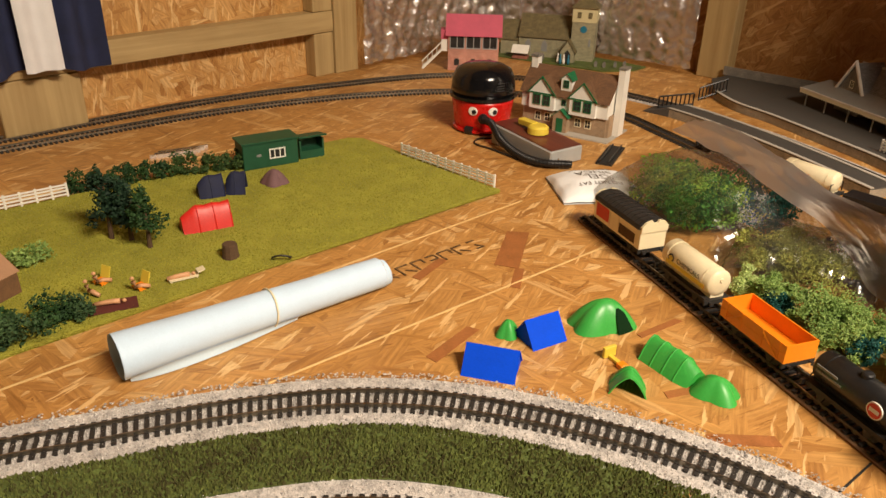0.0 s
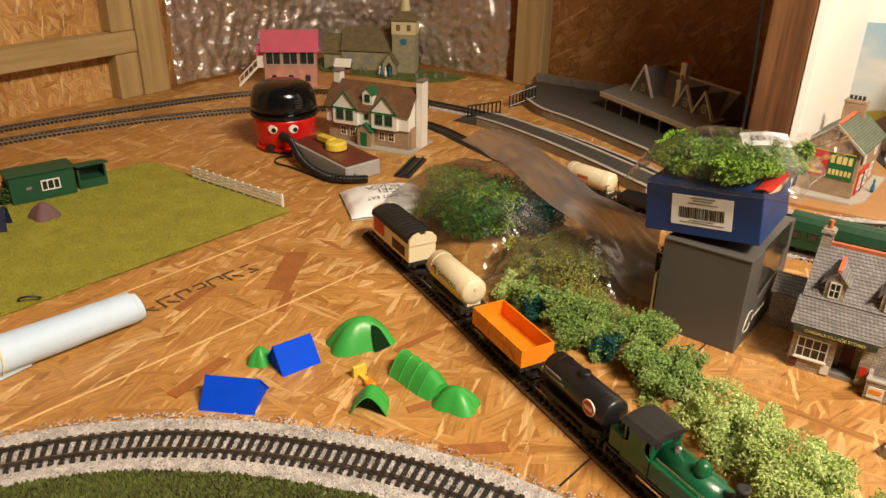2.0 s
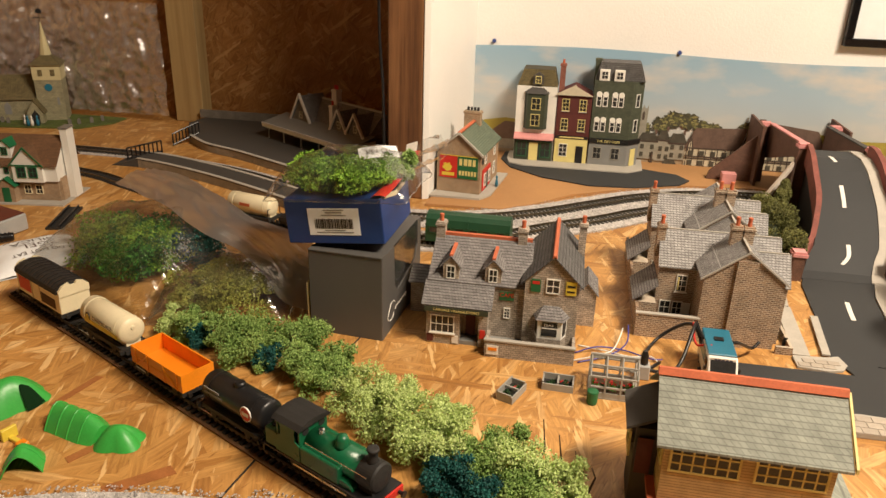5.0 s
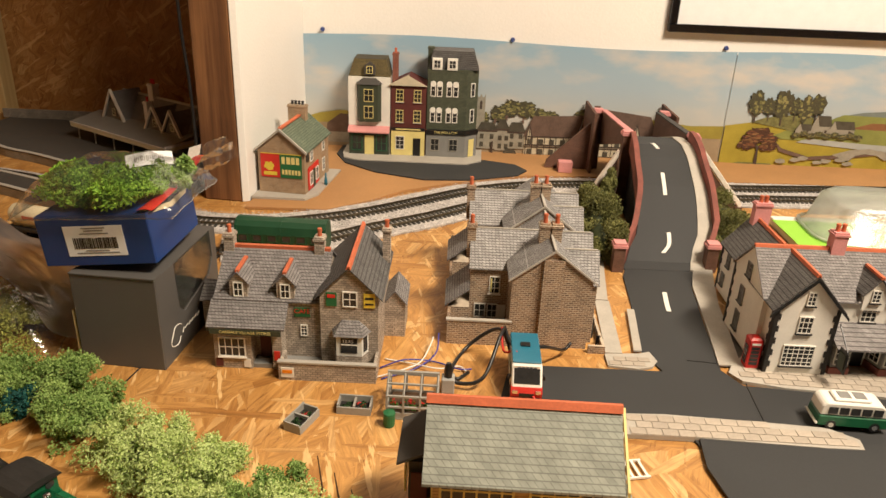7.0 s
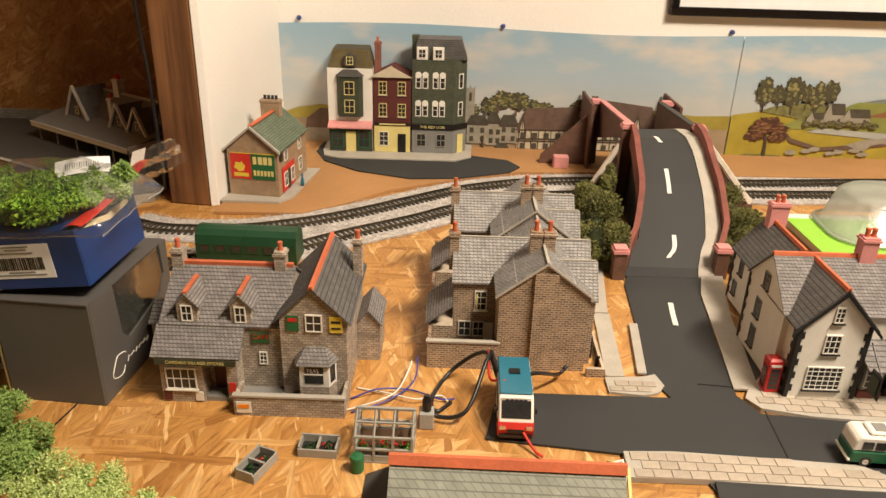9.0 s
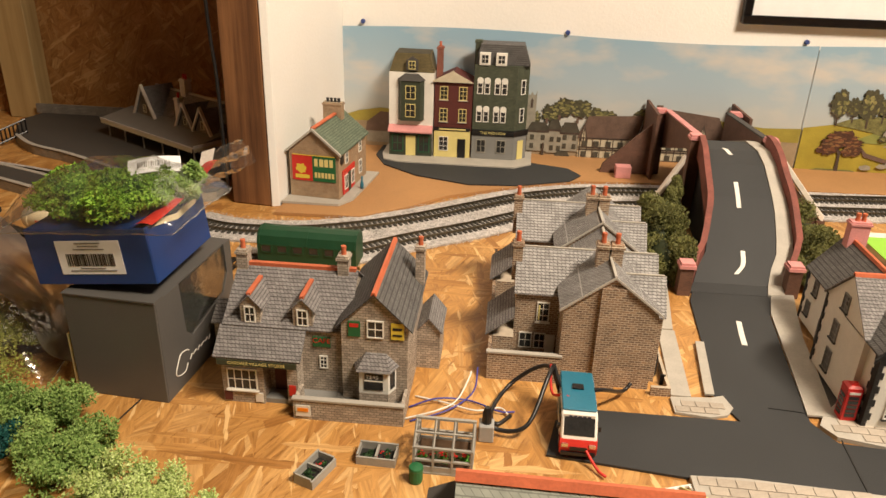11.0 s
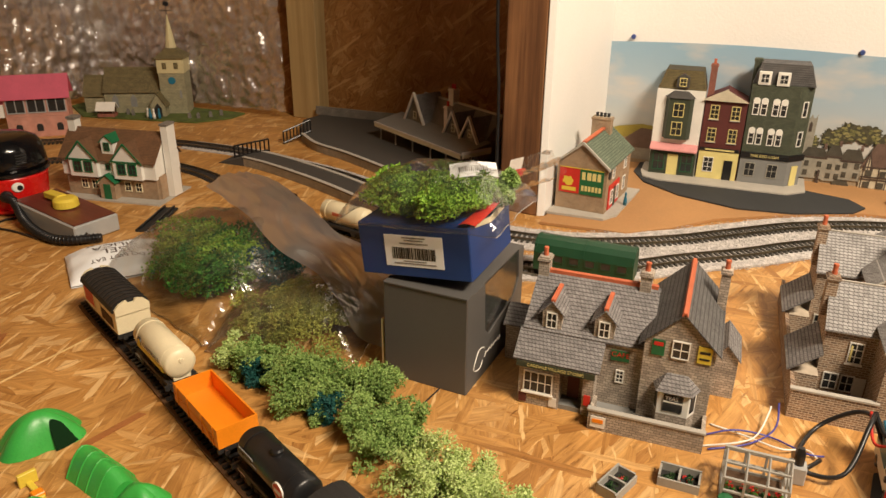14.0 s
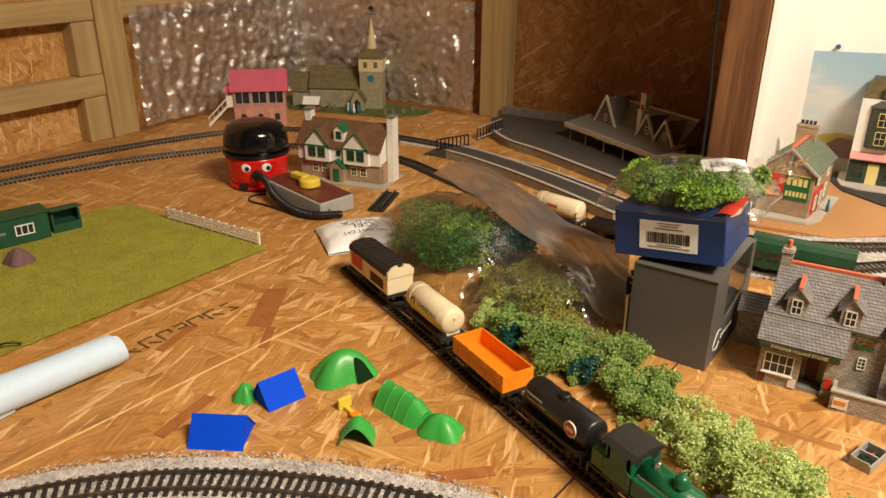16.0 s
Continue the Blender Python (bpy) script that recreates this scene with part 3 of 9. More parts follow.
def scatter(name, fn, n, size, material, label, category, seed, flat=0.6):
    """Loose grains over an area; fn(rng) gives a place on it."""
    rng = random.Random(seed)
    vs, fs = [], []
    for _ in range(n):
        x, y, z = fn(rng)
        s = size * rng.uniform(0.5, 1.3)
        a = rng.uniform(0, 6.28)
        k = len(vs)
        for j in range(3):
            vs.append((x + s * math.cos(a + j * 2.09), y + s * math.sin(a + j * 2.09), z - s * 0.2))
        vs.append((x + s * rng.uniform(-0.3, 0.3), y + s * rng.uniform(-0.3, 0.3), z + s * flat))
        fs += [(k, k + 1, k + 3), (k + 1, k + 2, k + 3), (k + 2, k, k + 3)]
    me = bpy.data.meshes.new(name)
    me.from_pydata(vs, [], fs)
    me.materials.append(material)
    return tagged(new(name, me), label, category, kind="stuff")


def beside(pts, lo, hi, z):
    """Random places within lo to hi to the left of a line."""
    fine = smooth_path(pts, 0.006)
    def fn(rng):
        i = rng.randrange(len(fine) - 1)
        d = (fine[i + 1] - fine[i]).normalized()
        p = fine[i] + (fine[i + 1] - fine[i]) * rng.random()
        w = rng.uniform(lo, hi)
        return p.x - d.y * w, p.y + d.x * w, z
    return fn


# ---- setting ----
WX, AY, PY = -1.08, 1.50, 1.405
solid("table_top", M().box(WX, 1.75, -0.55, 1.52, -0.018, 0.0), OSB_TABLE, "warm orange strand-board table top with printed lines", "table top", kind="structure")
solid("floor", M().box(-1.2, 1.9, -1.7, 1.6, -0.95, -0.90), FLOORM, "grey concrete floor under the layout table", "floor", kind="structure")
# Ceiling lies out of view; its dark colour holds down bounced light.
solid("ceiling", M().box(-1.2, 1.9, -1.7, 1.6, 1.5, 1.55), PLAIN, "unseen shed ceiling, dark to cut bounced light", "ceiling", kind="structure")
solid("wall_window_side", M().box(WX - 0.05, WX, -1.65, 1.55, -0.9, 1.5), OSB_WALL_X, "strand-board wall with timber framing", "wall", kind="structure")
solid("wall_alcove", M().box(WX, 0.02, AY, AY + 0.05, -0.9, 1.5), OSB_WALL_Y, "strand-board wall of the alcove, tones darkened for its shade", "wall", kind="structure")
solid("wall_white", M().box(0.025, 1.85, PY, PY + 0.05, -0.9, 1.5), WHITE_WALL, "white painted wall behind the backscene", "wall", kind="structure")
# Both closing walls are unseen and dark, to limit light bounced onto the layout.
solid("wall_end", M().box(1.80, 1.85, -1.65, PY, -0.9, 1.5), PLAIN, "unseen end wall, dark to cut bounced light", "wall", kind="structure")
solid("wall_behind", M().box(WX, 1.80, -1.65, -1.60, -0.9, 1.5), PLAIN, "unseen rear wall, dark to cut bounced light", "wall", kind="structure")
# partition between alcove and white wall
solid("partition_wall", M().box(-0.030, 0.020, 1.150, AY, 0.0, 1.5), OLD_POST, "rough dark timber side of the partition", "wall", kind="structure")
post = M().prism([(-0.034, 1.118), (0.0185, 1.112), (0.020, 1.150), (-0.034, 1.150)], 0.0, 1.5, "z")
solid("partition_post", post, OLD_POST, "old brown timber post at the end of the partition", "post", kind="structure", bevel=0.002)
solid("partition_lining", M().prism([(0.0190, 1.111), (0.0285, 1.115), (0.052, PY), (0.0205, PY), (0.0205, 1.152), (0.0205, 1.15)], 0.0, 1.5, "z"), WHITE_WALL, "white painted board lining the partition with scuffed edge", "wall lining", kind="structure", bevel=0.0015)
cab = smooth_path([(-0.038, 1.116, 0.02), (-0.040, 1.117, 0.16), (-0.046, 1.119, 0.3), (-0.043, 1.119, 0.9)], 0.03)
solid("wall_cable", M().tube(cab, 0.0022, 6), BLACK, "black cable running up the partition post", "cable", smooth=True)

# framing of the window wall
def stud(name, x0, x1, y0, y1, z0, z1, mat):
    return solid(name, M().box(x0, x1, y0, y1, z0, z1), mat, "pale treated pine framing timber", "timber frame", "wall framing", "structure", bevel=0.0015)


stud("wall_stud", WX, -1.045, 0.950, 1.005, 0.0, 1.5, PINE_Z)
stud("wall_stud", WX, -1.050, 0.905, 0.949, 0.0, 0.078, PINE_Z)
stud("wall_stud", WX, -1.050, 0.905, 0.949, 0.1165, 0.207, PINE_Z)
stud("wall_rail", WX, -1.048, -0.6, 0.949, 0.079, 0.116, PINE_Y)
stud("wall_rail", WX, -1.048, -0.6, 0.949, 0.208, 0.245, PINE_Y)
stud("wall_rail", WX, -1.055, 1.006, 1.495, 0.205, 0.242, PINE_Y)
stud("wall_stud", WX, -1.048, 0.36, 0.475, 0.0, 0.078, PINE_Z)
stud("wall_stud", WX, -1.030, 1.455, AY, 0.0, 0.6, PINE_Z)
stud("wall_stud", -0.560, -0.500, 1.462, AY, 0.0, 1.5, PINE_Z)

# bubble wrap pinned round the corner
def wrap(u, v):
    s = u * 0.9
    z = 0.012 + v * 0.215
    bulge = 0.003 * math.sin(s * 190 + 3 * noise.noise((s * 9, v * 5, 1))) + 0.010 * noise.noise((s * 30, v * 5, 0)) + 0.007 * noise.noise((s * 75, v * 16, 3)) + 0.004 * noise.noise((s * 150, v * 50, 7))
    if s < 0.44:
        return (-1.030 + bulge * 0.7, 1.008 + s, z)
    t = s - 0.44
    return (-1.028 + t + 0.0, 1.452 + bulge * 0.7 - 0.004, z)


ob = solid("bubble_wrap", M().grid(wrap, 230, 64), WRAP, "crinkled clear bubble wrap pinned over the corner wall", "bubble wrap", smooth=True)

# curtain of the window
def drape(u, v):
    return (-1.035 + 0.010 * math.sin(u * 26) * (1 - 0.3 * v), 0.30 + u * 0.215, 0.088 + v * 0.5 - 0.006 * math.sin(u * 9))


cu = thing("curtain", Matrix.Identity(4), "dark navy curtain with a white stripe over the window", "curtain")
part("curtain_cloth", M().grid(drape, 60, 6), CURTAIN, cu, smooth=True)
part("lining", M().grid(lambda u, v: (-1.018 + 0.004 * math.sin(u * 9), 0.395 + u * 0.05, 0.092 + v * 0.5), 12, 6), CURTAIN_WHITE, cu, "white lining strip", smooth=True)

# printed lines, stamp and joints of the boards
def strip(name, a, b, w, mat, label, z=0.0):
    a, b = Vector((*a, 0)), Vector((*b, 0))
    return solid(name, ribbon([a, a.lerp(b, 0.5), b], -w / 2, w / 2, z + 0.0001, z + 0.0006), mat, label, "board marking", kind="structure")


strip("board_line", (-0.487, -0.1), (-0.412, 0.70), 0.0022, PALE_WOOD, "pale printed line on the strand board")
strip("board_line", (-0.352, 0.15), (-0.275, 0.675), 0.0020, PALE_WOOD, "pale printed line on the strand board")
strip("board_line", (-0.845, -0.1), (-0.80, 0.62), 0.0022, PALE_WOOD, "pale printed line on the strand board")
strip("board_joint", (0.002, 0.395), (0.021, 0.512), 0.0014, BLACK_MATT, "dark open joint between two boards")
strip("board_joint", (0.030, 0.61), (0.046, 0.705), 0.0012, BLACK_MATT, "dark open joint between two boards")
rng = random.Random(5)
for x, y, a, w, l in ((-0.342, 0.592, 118, 0.026, 0.085), (-0.30, 0.545, 120, 0.010, 0.04), (-0.372, 0.50, 100, 0.010, 0.05), (-0.16, 0.56, 75, 0.007, 0.05), (-0.10, 0.50, 60, 0.008, 0.05), (-0.27, 0.42, 95, 0.012, 0.06), (-0.05, 0.47, 40, 0.012, 0.05)):
    solid("board_flake", M().prism([(-l / 2, -w / 2), (l / 2, -w * 0.4), (l * 0.46, w / 2), (-l * 0.48, w * 0.45)], 0.0001, 0.0005).xf(pose(x, y, 0, 0, 0, a)), FLAKE_RED, "reddish wide wood flake in the board", "wood flake", "board flakes", "structure")
stamp = thing("board_stamp", pose(-0.381, 0.522, 0.0005, 0, 0, 83), "smudged black stamp printed on the strand board", "stamp", kind="structure")
x = -0.068
while x < 0.058:
    w, hh = rng.uniform(0.010, 0.015), 0.0085
    strokes = [((x, -hh), (x, hh)), ((x, hh), (x + w, hh)), ((x, 0), (x + w, 0)), ((x + w, hh), (x + w, 0)), ((x, -hh), (x + w, -hh)), ((x + w * 0.4, 0), (x + w, -hh))]
    for p, q in rng.sample(strokes, 3):
        p, q = Vector((*p, 0)), Vector((*q, 0))
        part("stamp_stroke", ribbon([p, p.lerp(q, 0.5), q], -0.0011, 0.0011, 0, 0.0004), INK, stamp)
    x += w + rng.uniform(0.004, 0.008)

# ---- backscene on the white wall ----
def sky_print(name):
    n = Nodes(name)
    c = n.coords()
    sep = n.t.nodes.new("ShaderNodeSeparateXYZ")
    n.l(c, sep.inputs[0])
    grad = n.ramp(n.math("MULTIPLY", sep.outputs[2], 5.0), [(0.25, (0.56, 0.55, 0.50)), (0.6, (0.40, 0.50, 0.57)), (1.0, (0.26, 0.42, 0.55))])
    cl = n.noise(n.mapped(c, 0, (7, 7, 17)), 1.0, 4, 0.55)
    col = n.mix(n.ramp(cl, [(0.5, (0, 0, 0)), (0.68, (0.85, 0.85, 0.85))]), grad, (0.62, 0.58, 0.53))
    n.bump(n.noise(c, 14, 2), 0.002, 0.4)
    return n.set(col, 0.45)


SKY = sky_print("printed_sky")
HILL = paint("printed_hill", (0.34, 0.281, 0.052), 0.5, 0.2, 30)
FIELD = paint("printed_field", (0.385, 0.311, 0.044), 0.5, 0.22, 25)
FAR_HILL = paint("printed_far_hill", (0.185, 0.222, 0.207), 0.5, 0.15, 25)
FIELD_GREEN = paint("printed_green_field", (0.244, 0.266, 0.074), 0.5, 0.2, 25)
PRINT_ROOF = paint("printed_brown_roof", (0.148, 0.096, 0.074), 0.5, 0.25, 90)
PRINT_WALL = paint("printed_cream_wall", (0.56, 0.50, 0.37), 0.5, 0.15, 90)
PRINT_GREY = paint("printed_grey_wall", (0.32, 0.30, 0.245), 0.5, 0.2, 90)
PRINT_DARK = paint("printed_timber", (0.07, 0.05, 0.04), 0.5, 0.2, 90)
PRINT_TREE = paint("printed_tree", (0.17, 0.165, 0.062), 0.5, 0.5, 150)
PRINT_RED_TREE = paint("printed_red_tree", (0.178, 0.074, 0.037), 0.5, 0.5, 150)
PRINT_DUST = paint("printed_street", (0.348, 0.266, 0.17), 0.5, 0.15, 40)
PRINT_WATER = paint("printed_stream", (0.407, 0.429, 0.407), 0.5, 0.1, 60)
PRINT_PLOUGH = paint("printed_ploughed_field", (0.237, 0.111, 0.052), 0.5, 0.15, 60)


def backscene(name, x0, x1, top, label):
    def sheet(u, v):
        return (x0 + u * (x1 - x0), PY - 0.0035 - 0.0015 * math.sin(u * 7 + v * 2) * v, v * (top + 0.004 * math.sin(u * 6.3)))
    ob = thing(name, Matrix.Identity(4), label, "backscene", "backscenes")
    part("sheet", M().grid(sheet, 30, 8), SKY, ob, smooth=True)
    return ob


COUNT = [0]


def flat(name, pts, layer, mat, parent):
    """A printed shape on the sheet."""
    COUNT[0] += 1
    y = PY - 0.0056 - 0.0003 * layer - 0.000004 * COUNT[0]
    return part(name, M().prism(pts, y - 0.0002, y, "y"), mat, parent)


def blob(x, z, w, h, seed, n=26):
    r = random.Random(seed)
    return [(x + w * math.cos(a) * (k := r.uniform(0.72, 1.1)), z + h * math.sin(a) * k) for a in (2 * math.pi * i / n for i in range(n))]


poster = backscene("backscene", 0.051, 0.756, 0.188, "pale blue printed village backscene sheet pinned to the wall")
flat("printed_street", [(0.052, 0.0), (0.756, 0.0), (0.756, 0.045), (0.052, 0.045)], 0, PRINT_DUST, poster)
flat("printed_hill", [(0.052, 0.044), (0.20, 0.044), (0.16, 0.062), (0.11, 0.066), (0.075, 0.060), (0.052, 0.052)], 1, HILL, poster)
flat("printed_hill", [(0.52, 0.044), (0.756, 0.044), (0.756, 0.066), (0.70, 0.064), (0.64, 0.071), (0.58, 0.075), (0.52, 0.072)], 1, HILL, poster)
flat("printed_roof", [(0.085, 0.024), (0.145, 0.024), (0.140, 0.058), (0.11, 0.060), (0.088, 0.043)], 2, PRINT_ROOF, poster)
flat("printed_wall", [(0.088, 0.010), (0.14, 0.010), (0.14, 0.028), (0.088, 0.028)], 3, PRINT_GREY, poster)
PRINT_LEAF_LIT = paint("printed_lit_leaves", (0.27, 0.245, 0.10), 0.5, 0.45, 260)
PRINT_LEAF_DEEP = paint("printed_deep_leaves", (0.07, 0.066, 0.038), 0.5, 0.45, 260)
PRINT_SHADOW = paint("printed_shadow", (0.075, 0.068, 0.052), 0.5, 0.3, 120)


def print_tree(x, z, w, h, seed, parent, foot=None, layer=2, tones=None):
    """A printed tree: trunk, deep leaves behind and small lit clumps in front."""
    r = random.Random(seed)
    deep, mid, lit = tones or (PRINT_LEAF_DEEP, PRINT_TREE, PRINT_LEAF_LIT)
    if foot is not None:
        flat("printed_trunk", [(x - w * 0.10, foot), (x + w * 0.10, foot), (x + w * 0.05, z), (x - w * 0.05, z)], layer, PRINT_DARK, parent)
    flat("printed_leaves", blob(x, z, w, h, seed, 34), layer + 0.5, deep, parent)
    for k in range(20):
        a, q = r.uniform(0, 6.28), r.uniform(0.15, 0.85)
        flat("printed_leaves", blob(x + w * q * math.cos(a), z + h * q * math.sin(a), w * r.uniform(0.10, 0.24), h * r.uniform(0.06, 0.16), seed * 31 + k, 14), layer + 1, mid if k % 2 else lit, parent)


for i, (tx, tz, tw, th) in enumerate(((0.380, 0.072, 0.018, 0.014), (0.398, 0.082, 0.019, 0.015), (0.424, 0.080, 0.018, 0.015), (0.446, 0.072, 0.017, 0.011), (0.464, 0.072, 0.014, 0.008), (0.522, 0.076, 0.018, 0.010), (0.353, 0.062, 0.010, 0.012))):
    print_tree(tx, tz, tw, th, 100 + i, poster, None, 1)
flat("printed_tower", [(0.339, 0.04), (0.354, 0.04), (0.354, 0.104), (0.3515, 0.098), (0.349, 0.098), (0.3465, 0.103), (0.344, 0.098), (0.3415, 0.098), (0.339, 0.103)], 4, PRINT_GREY, poster)
flat("printed_window", [(0.345, 0.078), (0.349, 0.078), (0.349, 0.090), (0.347, 0.093), (0.345, 0.090)], 5, PRINT_DARK, poster)
# stone houses behind the green
for x0, x1, z0, z1, z2 in ((0.343, 0.377, 0.010, 0.043, 0.056), (0.374, 0.396, 0.008, 0.046, 0.062), (0.394, 0.424, 0.012, 0.042, 0.058)):
    flat("printed_wall", [(x0, z0), (x1, z0), (x1, z1), (x0, z1)], 5, PRINT_GREY, poster)
    flat("printed_roof", [(x0 - 0.001, z1), (x1 + 0.001, z1), (x1 - 0.006, z2), (x0 + 0.006, z2)], 6, PRINT_SHADOW, poster)
    flat("printed_eave", [(x0, z1 - 0.003), (x1, z1 - 0.003), (x1, z1), (x0, z1)], 7, PRINT_DARK, poster)
    for k in range(2):
        for zz in (z0 + 0.004, z0 + 0.018):
            x = x0 + 0.005 + k * (x1 - x0) * 0.5
            flat("printed_window", [(x, zz), (x + 0.006, zz), (x + 0.006, zz + 0.008), (x, zz + 0.008)], 7, PRINT_SHADOW, poster)
    flat("printed_stack", [(x1 - 0.007, z2 - 0.002), (x1 - 0.003, z2 - 0.002), (x1 - 0.003, z2 + 0.007), (x1 - 0.007, z2 + 0.007)], 5, PRINT_ROOF, poster)
# long half-timbered inn with gables
flat("printed_wall", [(0.424, 0.0), (0.603, 0.004), (0.603, 0.040), (0.423, 0.036)], 8, PRINT_WALL, poster)
flat("printed_roof", [(0.421, 0.034), (0.512, 0.036), (0.520, 0.074), (0.436, 0.070)], 9, PRINT_ROOF, poster)
flat("printed_roof", [(0.518, 0.030), (0.545, 0.034), (0.552, 0.086), (0.523, 0.072)], 9, PRINT_ROOF, poster)
flat("printed_roof", [(0.548, 0.034), (0.651, 0.036), (0.632, 0.077), (0.556, 0.086)], 9, PRINT_ROOF, poster)
flat("printed_stack", [(0.536, 0.070), (0.546, 0.070), (0.546, 0.092), (0.536, 0.092)], 9, PRINT_ROOF, poster)
for xa, xb, za, zp in ((0.509, 0.537, 0.030, 0.066), (0.538, 0.562, 0.032, 0.080), (0.600, 0.622, 0.032, 0.062), (0.424, 0.438, 0.030, 0.056)):
    xm = (xa + xb) / 2
    flat("printed_gable", [(xa, za), (xb, za), (xm, zp)], 10, PRINT_WALL, poster)
    for sx in (xa, xb):
        flat("printed_beam", [(sx, za), (sx + (0.003 if sx == xa else -0.003), za), (xm, zp - 0.001), (xm, zp + 0.003)], 11, PRINT_DARK, poster)
    for k in (0.25, 0.5, 0.75):
        x = xa + (xb - xa) * k
        flat("printed_beam", [(x - 0.0007, za), (x + 0.0007, za), (x + 0.0007, za + (zp - za) * (1 - abs(2 * k - 1)) - 0.002), (x - 0.0007, za + (zp - za) * (1 - abs(2 * k - 1)) - 0.002)], 11, PRINT_DARK, poster)
for i in range(17):
    x = 0.4255 + i * 0.0104
    lean = 0.0012 * math.sin(i * 2.3)
    flat("printed_beam", [(x, 0.002), (x + 0.0012, 0.002), (x + 0.0012 + lean, 0.036), (x + lean, 0.036)], 11, PRINT_DARK, poster)
for z in (0.002, 0.016, 0.0195, 0.034):
    flat("printed_beam", [(0.424, z), (0.603, z + 0.002), (0.603, z + 0.004), (0.424, z + 0.002)], 11, PRINT_DARK, poster)
for i in range(9):
    x = 0.429 + i * 0.0185
    for z in (0.005, 0.022):
        flat("printed_window", [(x, z), (x + 0.008, z), (x + 0.008, z + 0.009), (x, z + 0.009)], 11.5, PRINT_SHADOW, poster)
# cross and carts on the printed green
flat("printed_cross", [(0.366, -0.001), (0.372, -0.001), (0.3705, 0.010), (0.3705, 0.024), (0.3675, 0.024), (0.3675, 0.010)], 11, PRINT_DARK, poster)
flat("printed_cart", [(0.388, 0.004), (0.412, 0.004), (0.408, 0.011), (0.392, 0.012)], 11, PRINT_SHADOW, poster)
flat("printed_shade", [(0.40, 0.0), (0.52, 0.0), (0.50, 0.003), (0.41, 0.004)], 7, PRINT_SHADOW, poster)

meadow = backscene("backscene", 0.757, 1.46, 0.188, "printed countryside backscene sheet with trees and farm")
flat("printed_field", [(0.758, 0.0), (1.45, 0.0), (1.45, 0.085), (1.2, 0.080), (1.0, 0.078), (0.87, 0.086), (0.80, 0.075), (0.758, 0.068)], 0, FIELD, meadow)
flat("printed_far_hill", [(0.92, 0.078), (1.45, 0.078), (1.45, 0.118), (1.10, 0.115), (1.04, 0.104), (0.98, 0.099), (0.94, 0.090)], 0, FAR_HILL, meadow)
flat("printed_field", [(0.90, 0.070), (1.45, 0.060), (1.45, 0.088), (1.05, 0.092), (0.95, 0.094)], 1, FIELD_GREEN, meadow)
flat("printed_ploughed_field", [(0.955, 0.068), (1.45, 0.058), (1.45, 0.078), (1.0, 0.082)], 2, PRINT_PLOUGH, meadow)
flat("printed_field", [(0.83, 0.050), (1.45, 0.028), (1.45, 0.062), (0.93, 0.072), (0.86, 0.064)], 3, FIELD_GREEN, meadow)
flat("printed_stream", [(0.88, 0.045), (1.0, 0.036), (1.2, 0.026), (1.2, 0.040), (1.0, 0.046), (0.90, 0.052)], 4, PRINT_WATER, meadow)
flat("printed_bank", [(0.80, 0.076), (0.858, 0.066), (0.875, 0.06), (0.90, 0.070), (0.90, 0.088), (0.86, 0.090), (0.82, 0.084)], 4, PRINT_TREE, meadow)
for i, (tx, tz, tw, th, ft) in enumerate(((0.825, 0.104, 0.012, 0.014, 0.08), (0.868, 0.106, 0.012, 0.014, 0.08), (0.903, 0.110, 0.015, 0.018, 0.08), (0.803, 0.108, 0.014, 0.022, 0.074), (0.847, 0.108, 0.016, 0.026, 0.072), (0.884, 0.102, 0.015, 0.022, 0.074))):
    print_tree(tx, tz, tw, th, 140 + i, meadow, ft, 5, (PRINT_LEAF_DEEP, PRINT_LEAF_DEEP, PRINT_TREE) if i < 3 else None)
flat("printed_path", [(0.845, 0.046), (0.858, 0.034), (0.905, 0.021), (0.965, 0.027), (1.02, 0.034), (1.20, 0.030), (1.20, 0.024), (1.02, 0.028), (0.965, 0.020), (0.905, 0.015), (0.855, 0.028)], 5, PRINT_ROOF, meadow)
flat("printed_arch_bridge", [(0.945, 0.026), (0.975, 0.036), (1.005, 0.039), (1.04, 0.034), (1.06, 0.024), (1.035, 0.020), (1.02, 0.028), (1.0, 0.030), (0.985, 0.026), (0.975, 0.016)], 6, PRINT_GREY, meadow)
flat("printed_shade", [(0.770, 0.001), (0.852, 0.000), (0.845, 0.006), (0.79, 0.007)], 5, PRINT_TREE, meadow)
flat("printed_trunk", [(0.816, -0.001), (0.822, -0.001), (0.820, 0.030), (0.835, 0.044), (0.819, 0.036), (0.806, 0.044), (0.8165, 0.030)], 6, PRINT_DARK, meadow)
RUST = (paint("printed_deep_rust", (0.075, 0.034, 0.022), 0.5, 0.4, 260), PRINT_RED_TREE, paint("printed_lit_rust", (0.24, 0.13, 0.055), 0.5, 0.4, 260))
for i, (tx, tz, tw, th) in enumerate(((0.800, 0.038, 0.017, 0.010), (0.836, 0.036, 0.016, 0.009), (0.817, 0.056, 0.024, 0.013), (0.806, 0.047, 0.020, 0.010), (0.832, 0.048, 0.019, 0.010))):
    print_tree(tx, tz, tw, th, 160 + i, meadow, None, 7, RUST)
